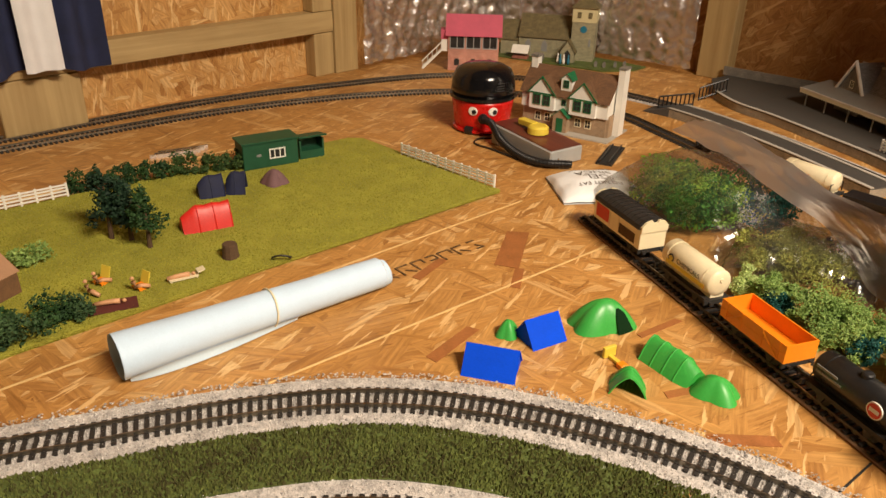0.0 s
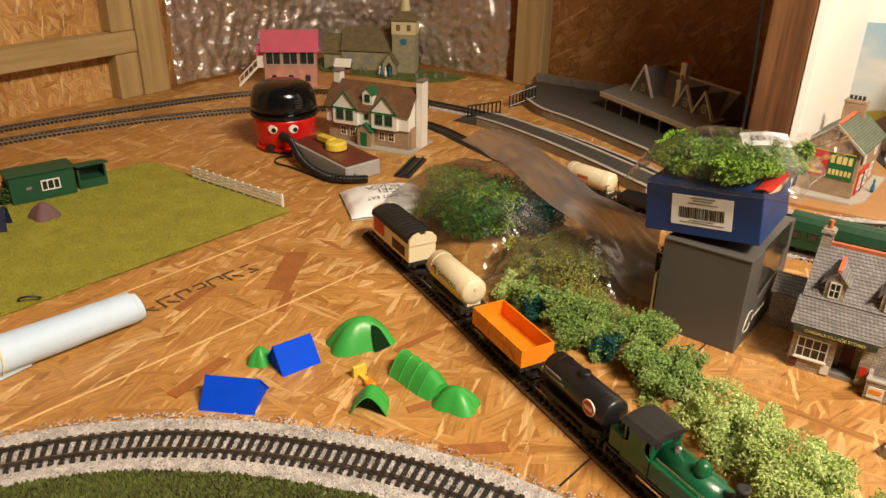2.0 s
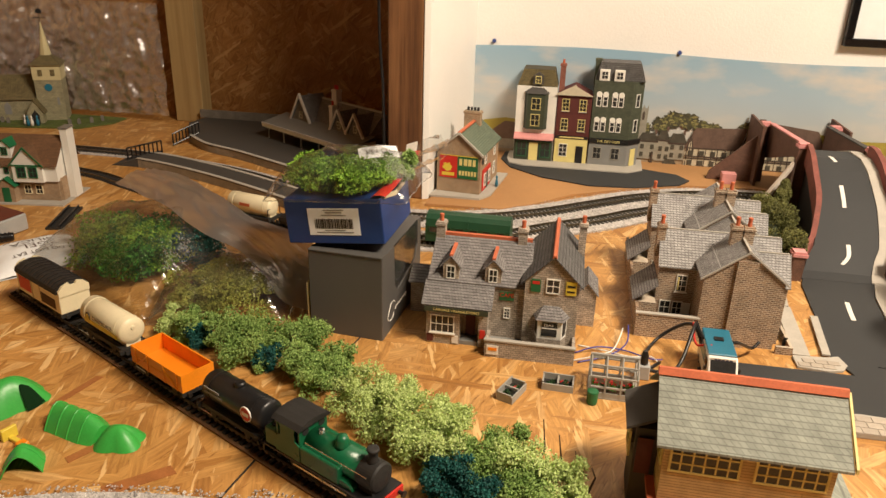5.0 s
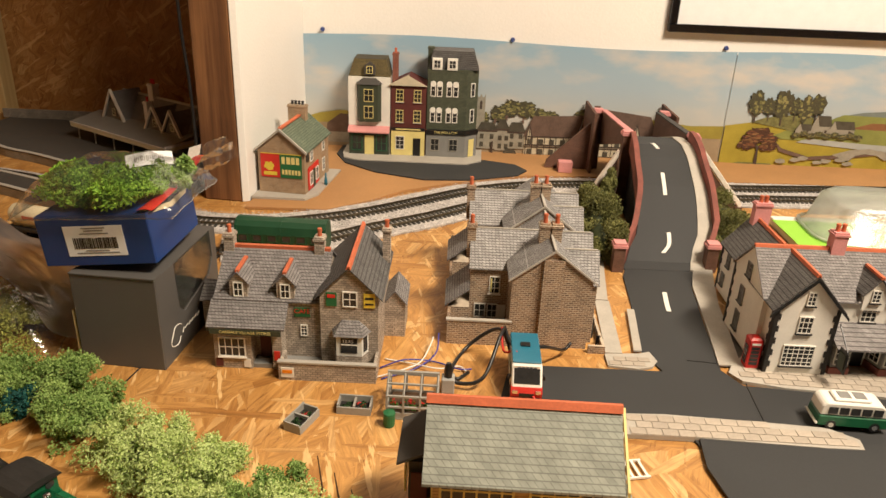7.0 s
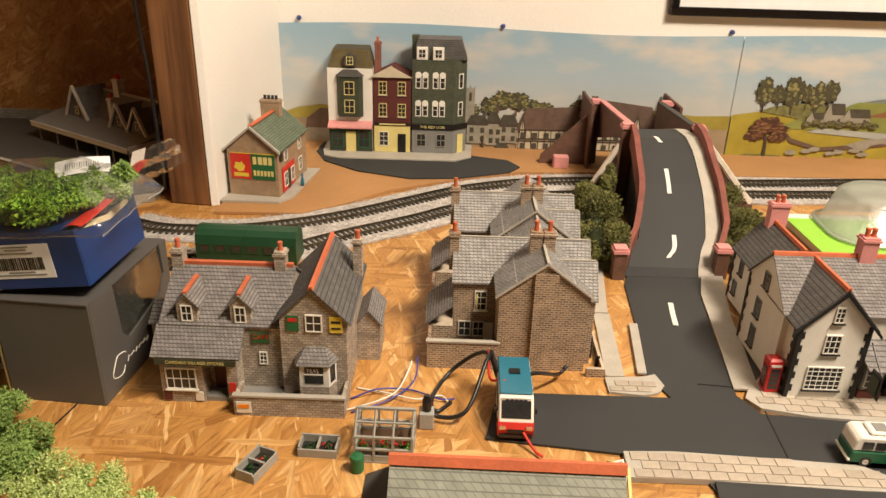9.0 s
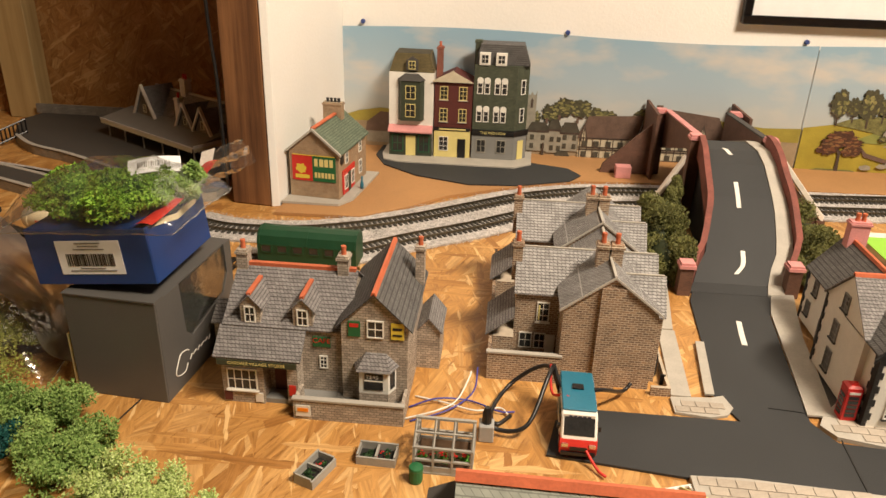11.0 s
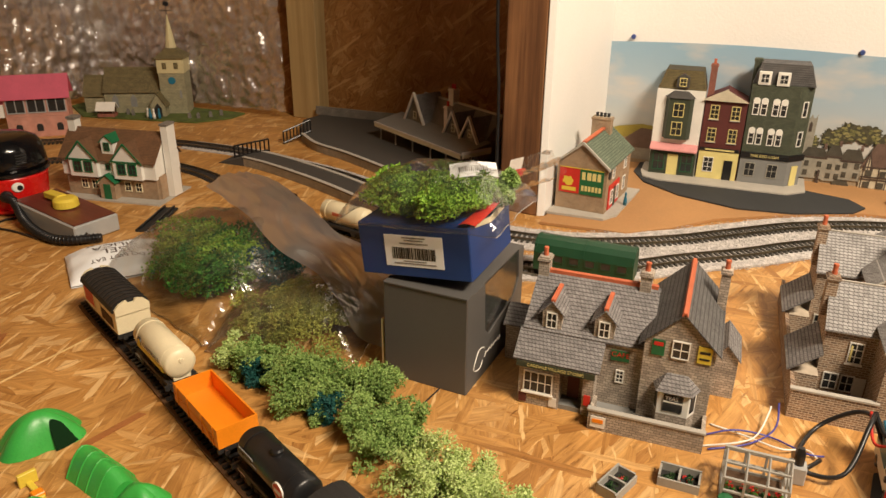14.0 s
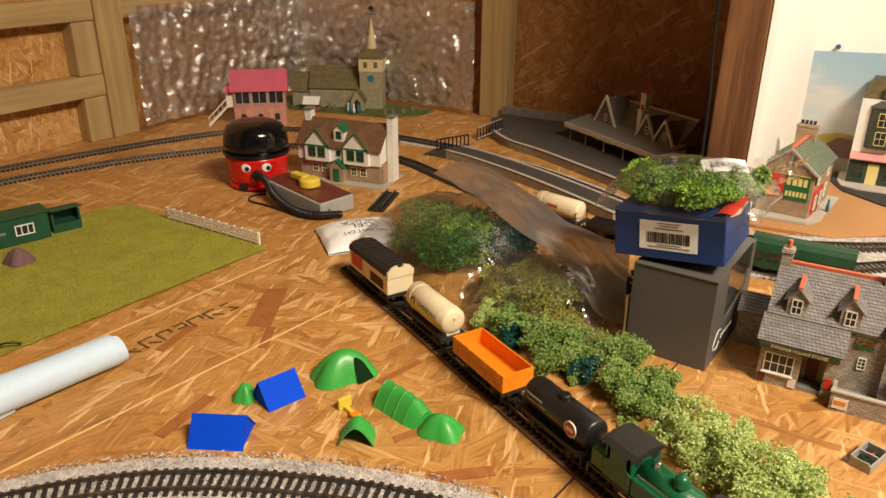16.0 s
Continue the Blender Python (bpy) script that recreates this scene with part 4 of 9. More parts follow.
# printed farm
for x0, x1, z0, z1, z2 in ((0.874, 0.902, 0.060, 0.066, 0.077), (0.900, 0.932, 0.062, 0.074, 0.092), (0.930, 0.972, 0.062, 0.070, 0.084)):
    flat("printed_wall", [(x0, z0), (x1, z0), (x1, z1), (x0, z1)], 10, PRINT_GREY, meadow)
    flat("printed_roof", [(x0 - 0.001, z1), (x1 + 0.001, z1), (x1 - 0.004, z2), (x0 + 0.005, z2)], 10.5, PRINT_SHADOW, meadow)
    flat("printed_gable", [(x0, z0), (x0 + 0.012, z0), (x0 + 0.012, z1), (x0 + 0.006, z2), (x0, z1)], 11, PRINT_GREY, meadow)
    flat("printed_window", [(x1 - 0.010, z0 + 0.001), (x1 - 0.006, z0 + 0.001), (x1 - 0.006, z0 + 0.006), (x1 - 0.010, z0 + 0.006)], 11, PRINT_DARK, meadow)
for i in range(9):
    print_tree(0.876 + i * 0.013, 0.058 + 0.003 * (i % 2), 0.008, 0.005, 180 + i, meadow, None, 10.6)
for i in range(7):
    flat("printed_rock", blob(0.86 + i * 0.019 + (i % 2) * 0.006, 0.012 + (i % 3) * 0.003, 0.010, 0.004, 80 + i, 12), 6, PRINT_GREY, meadow)
for x, z in ((0.083, 0.196), (0.392, 0.192), (0.737, 0.193), (1.08, 0.192)):
    solid("drawing_pin", M().lathe([(0.0010, 0.0), (0.0036, -0.0012), (0.0036, -0.003), (0.0022, -0.0055), (0.003, -0.0065)], 12, (x, PY, z), "y"), paint("blue_pin", (0.05, 0.08, 0.25), 0.4), "small blue plastic drawing pin in the wall", "drawing pin", "drawing pins", smooth=False)

pf = thing("picture_frame", pose(0.637, PY, 0.216), "black picture frame with white mount hanging on the wall", "picture frame")
W, H, B = 0.46, 0.36, 0.0125
part("frame_bar", M().box(0, W, -0.014, -0.001, 0, B), GLOSS_BLACK, pf, bevel=0.0012)
part("frame_bar", M().box(0, W, -0.014, -0.001, H - B, H), GLOSS_BLACK, pf, bevel=0.0012)
part("frame_bar", M().box(0, B, -0.014, -0.001, B, H - B), GLOSS_BLACK, pf, bevel=0.0012)
part("frame_bar", M().box(W - B, W, -0.014, -0.001, B, H - B), GLOSS_BLACK, pf, bevel=0.0012)
part("mount", M().box(B, W - B, -0.008, -0.001, B, H - B), PAPER, pf)
part("print", M().box(B + 0.06, W - B - 0.06, -0.0086, -0.008, B + 0.055, H - B - 0.05), GREY_PAINT, pf)

# ---- ground pieces of the layout ----
def sheet(name, pts, z0, z1, mat, label, category, group=""):
    return solid(name, M().prism(pts, z0, z1), mat, label, category, group, "structure")


sheet("town_board", [(0.030, 1.085), (0.137, 1.089), (0.19, 1.13), (0.235, 1.18), (0.31, 1.225), (0.42, 1.275), (0.53, 1.285), (0.76, 1.290), (1.2, 1.31), (1.5, 1.32), (1.5, 1.40), (0.055, 1.40)], 0.0005, 0.004, BROWN_BOARD, "brown fibreboard ground raised behind the tracks", "ground board")
sheet("town_road", [(0.112, 1.345), (0.132, 1.298), (0.185, 1.255), (0.262, 1.228), (0.33, 1.235), (0.405, 1.268), (0.422, 1.295), (0.405, 1.325), (0.345, 1.345), (0.34, 1.395), (0.115, 1.395)], 0.0042, 0.0062, ROAD, "dark grey card road curving before the shops", "road")
sheet("road_main", [(0.352, 0.672), (0.36, 0.712), (0.39, 0.729), (0.50, 0.729), (0.488, 0.760), (0.497, 0.85), (0.503, 0.925), (0.512, 0.955), (0.608, 0.955), (0.588, 0.935), (0.574, 0.905), (0.563, 0.820), (0.553, 0.735), (0.565, 0.712), (0.69, 0.700), (0.95, 0.69), (0.95, 0.50), (0.52, 0.575), (0.50, 0.634), (0.45, 0.660)], 0.0003, 0.0022, ROAD, "dark grey card road with junction", "road")
sheet("road_near", [(0.505, 0.640), (0.95, 0.63), (0.95, 0.30), (0.53, 0.42), (0.500, 0.60)], 0.0024, 0.0040, ROAD, "dark grey card road laid over the junction", "road")

NEAR = [(-0.470, -0.06), (-0.425, 0.05), (-0.392, 0.121), (-0.366, 0.166), (-0.342, 0.211), (-0.312, 0.259), (-0.277, 0.305), (-0.234, 0.345), (-0.181, 0.379), (-0.127, 0.404), (-0.068, 0.424), (0.0, 0.434), (0.075, 0.432), (0.16, 0.415), (0.26, 0.375), (0.36, 0.31)]
near_fine = smooth_path(NEAR, 0.01)
solid("ballast_bed", ribbon(near_fine, -0.027, 0.027, 0.0003, 0.0026), BALLAST, "pale grey ballast under the curved near track", "ballast", kind="structure")


def offset_line(fine, w, every=5):
    out = []
    for i in range(0, len(fine), every):
        d = (fine[min(i + 1, len(fine) - 1)] - fine[max(i - 1, 0)]).normalized()
        out.append((fine[i].x - d.y * w, fine[i].y + d.x * w))
    return out


INNER = offset_line(near_fine, -0.105)
solid("grass_strip", ribbon(near_fine[:66], -0.078, -0.027, 0.0003, 0.0034), GRASS, "dark green scatter-grass strip between the curved tracks", "grass", kind="structure")
solid("ballast_bed", ribbon(smooth_path(INNER, 0.01), -0.027, 0.027, 0.0003, 0.0026), BALLAST, "pale grey ballast under the inner curved track", "ballast", kind="structure")

railway(NEAR, 0.0022, "curved model track with black sleepers set in pale ballast")
railway(INNER, 0.0022, "inner curved model track in pale ballast", singles=False)
TRAIN = [(-0.325, 0.712), (-0.27, 0.682), (-0.165, 0.627), (-0.081, 0.580), (0.0, 0.537), (0.08, 0.495), (0.14, 0.466), (0.25, 0.415), (0.36, 0.37)]
railway(TRAIN, 0.0022, "straight siding track with black sleepers under the goods train", bed=(0.0165, CORK, "cork_bed"))
scatter("ballast_stones", beside(NEAR, -0.034, 0.034, 0.0030), 15000, 0.0011, STONES, "loose pale grey ballast grains along the near track", "ballast", 11)
scatter("ballast_stones", beside(NEAR, -0.0125, 0.0125, 0.0036), 7000, 0.0010, STONES, "pale grey ballast grains between the near sleepers", "ballast", 16)
scatter("ballast_stones", beside(INNER, -0.032, 0.032, 0.0030), 5000, 0.0011, STONES, "loose pale grey ballast grains along the inner track", "ballast", 12)
scatter("ballast_stones", beside([(0.03, 0.445), (0.16, 0.43), (0.25, 0.40)], -0.03, 0.035, 0.0016), 2500, 0.0011, STONES, "loose ballast where the two tracks meet", "ballast", 15)
scatter("grass_fibres", beside(NEAR[:12], -0.078, -0.027, 0.0040), 14000, 0.0013, GRASS_BLADES, "dark green scatter grass between the curved tracks", "grass", 13, 1.6)

BACK1 = [(-0.06, 1.045), (-0.007, 1.028), (0.072, 1.033), (0.136, 1.056), (0.201, 1.093), (0.271, 1.146), (0.341, 1.196), (0.44, 1.235), (0.58, 1.250), (0.74, 1.256), (1.03, 1.285), (1.5, 1.30)]
BACK2 = [(0.04, 0.945), (0.10, 0.962), (0.149, 0.987), (0.208, 1.033), (0.274, 1.078), (0.34, 1.13), (0.42, 1.172), (0.55, 1.196), (0.72, 1.208), (1.0, 1.228), (1.5, 1.25)]
for k, line in enumerate((BACK1, BACK2)):
    solid("ballast_bed", ribbon(smooth_path(line, 0.01), -0.030, 0.034, 0.0003 + 0.0002 * k, 0.0026 + 0.0002 * k), BALLAST, "pale grey ballast under a rear track", "ballast", kind="structure")
    scatter("ballast_stones", beside(line, -0.038, 0.040, 0.0030), 9000, 0.0011, STONES, "pale grey ballast grains along the rear tracks", "ballast", 20 + k)
BRONZE = paint("bronzed_rail", (0.20, 0.17, 0.12), 0.4, 0.3, metal=1.0)
TIE_GREY = paint("weathered_sleeper", (0.06, 0.055, 0.045), 0.8, 0.3)
railway(BACK1, 0.0024, "rear main track in pale ballast", rail_mat=BRONZE, tie=TIE_GREY)
railway(BACK2, 0.0024, "second rear track in pale ballast", rail_mat=BRONZE, tie=TIE_GREY)
LEFT1 = [(-1.03, -0.2), (-1.020, 0.2), (-1.008, 0.338), (-0.976, 0.613), (-0.921, 0.803), (-0.860, 0.925), (-0.799, 1.008), (-0.70, 1.085), (-0.60, 1.110), (-0.50, 1.095), (-0.43, 1.065), (-0.33, 1.02), (-0.20, 0.965), (-0.1, 0.945), (0.02, 0.94), (0.17, 0.935)]
LEFT2 = [(-1.085, -0.1), (-1.072, 0.363), (-1.036, 0.647), (-0.985, 0.857), (-0.905, 1.066), (-0.80, 1.165), (-0.70, 1.205), (-0.618, 1.218), (-0.50, 1.215), (-0.43, 1.200), (-0.30, 1.165), (-0.17, 1.105), (-0.06, 1.045)]
LEFT2[0] = (-1.055, -0.1)
LEFT2[1] = (-1.052, 0.363)
railway(LEFT1, 0.0005, "bare black track curving past the cottage", singles=False)
railway(LEFT2, 0.0005, "outer bare track curving past the signal box", singles=False)
solid("ballast_bed", ribbon(smooth_path(LEFT2[7:], 0.01), -0.024, 0.024, 0.0001, 0.0009), BALLAST, "pale ballast between the station platforms", "ballast", kind="structure")

# station platforms
def platform(name, pts, z, label):
    ob = thing(name, Matrix.Identity(4), label, "platform", "platforms")
    part("platform_wall", M().prism(pts, 0.0005, z - 0.0015), PLATFORM_SIDE, ob)
    part("platform_top", M().prism(pts, z - 0.0015, z), PLATFORM, ob)
    v = [Vector((*p, 0)) for p in pts]
    return ob


far_edge = smooth_path([(-0.455, 1.315), (-0.40, 1.268), (-0.33, 1.238), (-0.24, 1.190), (-0.15, 1.140), (-0.09, 1.095)], 0.02)
pl = platform("platform", [(p.x, p.y) for p in far_edge] + [(-0.056, 1.12), (-0.056, 1.46), (-0.49, 1.455), (-0.50, 1.40)], 0.014, "wide dark grey station platform with stone edge")
part("platform_edge", ribbon(far_edge, -0.001, 0.0055, 0.0142, 0.0152), KERB, pl, "pale stone edge")
part("back_wall", M().box(-0.5, -0.06, 1.448, 1.452, 0.0142, 0.030), STATION_STONE, pl)
isl = smooth_path([(-0.455, 1.172), (-0.40, 1.158), (-0.30, 1.120), (-0.2, 1.072), (-0.10, 1.018)], 0.02)
p2 = platform("platform", [(q[0], q[1]) for q in offset_line(isl, -0.022, 1)] + [(q[0], q[1]) for q in offset_line(isl, 0.022, 1)][::-1], 0.014, "narrow dark island platform between the tracks")
part("platform_edge", ribbon(isl, 0.0165, 0.0225, 0.0142, 0.0152), KERB, p2, "pale stone edge")
part("platform_edge", ribbon(isl, -0.0225, -0.0165, 0.0142, 0.0152), KERB, p2, "pale stone edge")
part("ramp", M().prism([(-0.505, 0.0005), (-0.456, 0.0005), (-0.456, 0.014)], 1.150, 1.194, "y"), PLATFORM, p2)


def railing(a, b, h, label):
    a, b = Vector(a), Vector(b)
    ob = thing("platform_railing", Matrix.Identity(4), label, "railing", "platform railings")
    n = 9
    for i in range(n):
        p = a.lerp(b, i / (n - 1))
        part("post", M().box(p.x - 0.0009, p.x + 0.0009, p.y - 0.0009, p.y + 0.0009, p.z, p.z + h), BLACK, ob)
    for z in (h, h * 0.12):
        part("rail", M().tube([a + Vector((0, 0, z)), b + Vector((0, 0, z))], 0.0014, 6), BLACK, ob)
    return ob


railing((-0.486, 1.168, 0.005), (-0.440, 1.196, 0.0142), 0.020, "black model railing across the island platform end")
railing((-0.470, 1.285, 0.0), (-0.440, 1.325, 0.0142), 0.022, "black model railing across the main platform end")


# ---- village ----
I4 = Matrix.Identity(4)


def side(x, y, z, turn=0):
    """A place on a wall: -y outwards, turned about the upright."""
    return pose(x, y, z, 0, 0, turn)


# village stores
s = thing("village_stores", pose(0.0, 0.0, 0.0), "grey stone card village shop with slate roof and tea room", "model shop", "village buildings")
part("wall", gable(0.108, 0.200, 0.722, 0.806, 0, 0.0595, 0.0885, "x"), STONE_GREY, s)
sl = slopes(0.108, 0.200, 0.722, 0.806, 0.0595, 0.0885, "x", 0.002, 0.002)
part("roof", sl[0], SLATE, s)
part("roof", sl[1], SLATE, s)
part("ridge_tile", M().box(0.106, 0.2, 0.7625, 0.7665, 0.0888, 0.0918), TERRACOTTA, s)
roofed(s, 0.198, 0.2475, 0.716, 0.812, 0, 0.0705, 0.0955, "y", STONE_GREY, SLATE_DARK, TERRACOTTA, 0.004, 0.003)
# lean-to shop front
part("shop_wall", M().box(0.108, 0.140, 0.706, 0.722, 0, 0.043), STONE_GREY, s)
part("shop_wall", M().box(0.158, 0.166, 0.706, 0.722, 0, 0.043), STONE_GREY, s)
part("porch_step", M().box(0.140, 0.158, 0.708, 0.722, 0, 0.004), GREY_PAINT, s)
part("shop_door", M().box(0.144, 0.153, 0.7205, 0.7222, 0.004, 0.026), MAROON, s, "dark red shop door")
part("lean_roof", M().prism([(0.701, 0.0425), (0.7015, 0.041), (0.7225, 0.0572), (0.7215, 0.0592)], 0.104, 0.170, "x"), SLATE, s)
fascia = panel("shop_sign", s, side(0.137, 0.7012, 0.0362), 0.060, 0.0048, DARK_GREEN, 0.0008, "dark green shop sign with pale lettering")
words("CARDALE VILLAGE STORES", 0.0036, PALE_YELLOW, fascia, side(0.137, 0.7002, 0.0386), squeeze=1.0)
window(s, side(0.1235, 0.7058, 0.012), 0.023, 0.0185, 4, 2, WHITE, sill=WHITE)
for x, m2 in ((0.112, MAROON), (0.136, WHITE)):
    panel("poster", s, side(x, 0.7056, 0.002), 0.006, 0.008, m2)
panel("poster", s, side(0.162, 0.7056, 0.010), 0.005, 0.009, SIGN_RED)
# dormers
for x in (0.1275, 0.1675):
    part("dormer", gable(x - 0.0075, x + 0.0075, 0.7225, 0.752, 0.0585, 0.0755, 0.0835, "y"), STONE_GREY, s)
    for k in slopes(x - 0.0075, x + 0.0075, 0.7225, 0.752, 0.0755, 0.0835, "y", 0.003, 0.002):
        part("dormer_roof", k, SLATE, s)
    part("dormer_ridge", M().box(x - 0.0016, x + 0.0016, 0.722, 0.752, 0.0842, 0.0862), TERRACOTTA, s)
    window(s, side(x, 0.7222, 0.0615), 0.0085, 0.0135, 2, 2)
# signs and windows of the front
caf = panel("cafe_sign", s, side(0.1815, 0.7217, 0.045), 0.0135, 0.0085, SIGN_GREEN, 0.0008, "green and red cafe sign")
words("CAFE", 0.0058, SIGN_RED, caf, side(0.1815, 0.7207, 0.0503))
window(s, side(0.1825, 0.7217, 0.026), 0.0062, 0.011, 2, 3)
window(s, side(0.2235, 0.7157, 0.0595), 0.0125, 0.0145, 2, 2)
g1 = panel("sign", s, side(0.2078, 0.7157, 0.060), 0.009, 0.0125, SIGN_GREEN, 0.0008)
part("sign_band", M().box(0.2045, 0.2112, 0.7146, 0.7149, 0.068, 0.071), SIGN_RED, g1)
g2 = panel("sign", s, side(0.2400, 0.7157, 0.0595), 0.0095, 0.0135, YELLOW, 0.0008, "yellow advertising sign")
part("sign_band", M().box(0.2365, 0.2435, 0.7146, 0.7149, 0.0675, 0.0695), BLACK, g2)
part("sign_band", M().box(0.2365, 0.2435, 0.7146, 0.7149, 0.0625, 0.0640), BLACK, g2)
# bay window
bay = [(0.2100, 0.716), (0.2125, 0.707), (0.2345, 0.707), (0.2390, 0.716)]
part("bay", M().prism(bay, 0, 0.016), STONE_GREY, s)
bw = part("bay_frame", M().prism(bay, 0.0165, 0.0365), WHITE, s)
part("pane", M().box(0.2165, 0.2305, 0.7064, 0.7068, 0.020, 0.034), DARK_GLASS, bw)
part("pane", M().box(-0.0028, 0.0028, -0.0004, 0, 0.02, 0.034).xf(pose(0.2112, 0.7112, 0, 0, 0, -74)), DARK_GLASS, bw)
part("pane", M().box(-0.0028, 0.0028, -0.0004, 0, 0.02, 0.034).xf(pose(0.2369, 0.7112, 0, 0, 0, 64)), DARK_GLASS, bw)
part("glazing_bar", M().box(0.2165, 0.2305, 0.7060, 0.7066, 0.0275, 0.0285), WHITE, bw)
words("TEAS", 0.0042, WHITE, bw, side(0.2225, 0.7061, 0.0312))
part("bay_roof", M().add([(0.2075, 0.716, 0.0366), (0.2108, 0.704, 0.0366), (0.2362, 0.704, 0.0366), (0.2415, 0.716, 0.0366), (0.2165, 0.7162, 0.0468), (0.2310, 0.7162, 0.0468)], [(0, 1, 4), (1, 2, 5, 4), (2, 3, 5), (0, 4, 5, 3), (0, 3, 2, 1)]), SLATE, s)
# yard
part("yard", M().box(0.166, 0.248, 0.694, 0.722, 0, 0.005), GREY_PAINT, s)
part("yard_wall", M().box(0.166, 0.248, 0.6915, 0.6945, 0, 0.0165), STONE_GREY, s)
part("yard_wall", M().box(0.166, 0.169, 0.6945, 0.712, 0, 0.0165), STONE_GREY, s)
part("yard_wall", M().box(0.2455, 0.2482, 0.6945, 0.716, 0, 0.0165), STONE_GREY, s)
part("wall_coping", M().box(0.1652, 0.249, 0.6907, 0.6953, 0.0167, 0.0182), KERB, s)
panel("sign", s, side(0.1735, 0.6913, 0.003), 0.011, 0.0095, WHITE)
part("sign_patch", M().box(0.1695, 0.1775, 0.6902, 0.6906, 0.0075, 0.0105), ORANGE, s)
roofed(s, 0.2477, 0.2665, 0.772, 0.812, 0, 0.036, 0.047, "y", STONE_GREY, SLATE, None, 0.002, 0.002)
roofed(s, 0.080, 0.108, 0.765, 0.800, 0, 0.034, 0.045, "x", STONE_GREY, SLATE, None, 0.002, 0.002)
chimney(s, 0.1105, 0.7645, 0.080, 0.103, 0.0085, 0.0105, 1, STONE_GREY, TERRACOTTA)
chimney(s, 0.1905, 0.7645, 0.080, 0.103, 0.0085, 0.0105, 1, STONE_GREY, TERRACOTTA)
chimney(s, 0.2475, 0.790, 0.070, 0.104, 0.007, 0.0095, 1, STONE_GREY, TERRACOTTA)

# brown brick terrace
s = thing("terrace_house", I4, "row of brown brick card terrace houses with slate roofs", "model houses", "village buildings")
for k, y0 in enumerate((0.765, 0.868)):
    up = 0.004 * k
    roofed(s, 0.363, 0.436, y0, y0 + 0.102, 0, 0.0685 + up, 0.0965 + up, "y", BROWN_BRICK, SLATE_RIBBED, None, 0.003, 0.001)
    for sgn in (-1, 1):
        part("verge", M().prism([(0.3995 + sgn * 0.0400, 0.0665 + up), (0.3995, 0.0972 + up), (0.3995, 0.0992 + up), (0.3995 + sgn * 0.0400, 0.0684 + up)], y0 - 0.0022, y0 - 0.0012, "y"), KERB, s, "pale verge strip")
    part("ridge_tile", M().box(0.3985, 0.4005, y0, y0 + 0.10, 0.0980 + up, 0.0992 + up), KERB, s)
    for x0, x1, ya, yb, ze, zr in ((0.3265, 0.392, 0.039, 0.088, 0.063, 0.0905), (0.407, 0.4425, 0.012, 0.048, 0.064, 0.0865), (0.407, 0.4425, 0.050, 0.088, 0.064, 0.0880)):
        part("wing_wall", gable(x0, x1, y0 + ya, y0 + yb, 0, ze + up, zr + up, "x"), BROWN_BRICK, s)
        for sl2 in slopes(x0, x1, y0 + ya, y0 + yb, ze + up, zr + up, "x", 0.003, 0.0015):
            part("wing_roof", sl2, SLATE_LIGHT, s, "pale grey slates")
        part("ridge_tile", M().box(x0, x1, y0 + (ya + yb) / 2 - 0.0008, y0 + (ya + yb) / 2 + 0.0008, zr + up + 0.0012, zr + up + 0.0022), KERB, s)
    part("scullery", M().box(0.3095, 0.3265, y0 + 0.027, y0 + 0.078, 0, 0.024), BROWN_BRICK, s)
    part("scullery_roof", M().prism([(0.303, 0.0255), (0.3262, 0.044), (0.3262, 0.0458), (0.303, 0.027)], y0 + 0.024, y0 + 0.080, "y"), SLATE, s)
    for ox in (-0.0055, 0.0055):
        chimney(s, 0.3985 + ox, y0 + 0.040, 0.083, 0.1095 + up, 0.0095, 0.010, 1, BROWN_BRICK, TERRACOTTA, "x", 0.0085)
    chimney(s, 0.3260, y0 + 0.059, 0.064, 0.0985 + up, 0.0080, 0.010, 1, BROWN_BRICK, TERRACOTTA, "x", 0.0085)
    w = window(s, side(0.350, y0 + 0.0387, 0.034), 0.0105, 0.0185, 2, 3, WHITE, sill=WHITE)
    part("blind", M().box(0.346, 0.3475, y0 + 0.0376, y0 + 0.0379, 0.036, 0.050), PALE_YELLOW, w)
    window(s, side(0.337, y0 + 0.0387, 0.008), 0.011, 0.015, 2, 2, WHITE)
    window(s, side(0.349, y0 + 0.0387, 0.008), 0.010, 0.015, 2, 2, WHITE)
    panel("door", s, side(0.358, y0 + 0.0387, 0.0), 0.008, 0.022, WHITE)
    for yy in (0.030, 0.069):
        window(s, side(0.4427, y0 + yy, 0.040, 90), 0.008, 0.013, 2, 2, WHITE)
part("chimney_breast", M().box(0.390, 0.4085, 0.7615, 0.765, 0, 0.0895), BROWN_BRICK, s)
part("yard_wall", M().box(0.306, 0.366, 0.7635, 0.7665, 0, 0.0245), BROWN_BRICK, s)
part("yard_wall", M().box(0.306, 0.309, 0.7667, 0.97, 0, 0.0245), BROWN_BRICK, s)
part("wall_coping", M().box(0.305, 0.3655, 0.7627, 0.7673, 0.0247, 0.0262), KERB, s)
part("yard_floor", M().box(0.309, 0.366, 0.7667, 0.97, 0, 0.002), GREY_PAINT, s)
part("front_wall", M().box(0.437, 0.4525, 0.757, 0.760, 0, 0.008), BROWN_BRICK, s)
part("front_wall", M().box(0.4500, 0.4525, 0.760, 0.97, 0, 0.008), BROWN_BRICK, s)
part("porch", M().box(0.4372, 0.446, 0.786, 0.800, 0, 0.020), BLACK_MATT, s)
part("porch", M().box(0.4372, 0.446, 0.886, 0.900, 0, 0.020), BLACK_MATT, s)
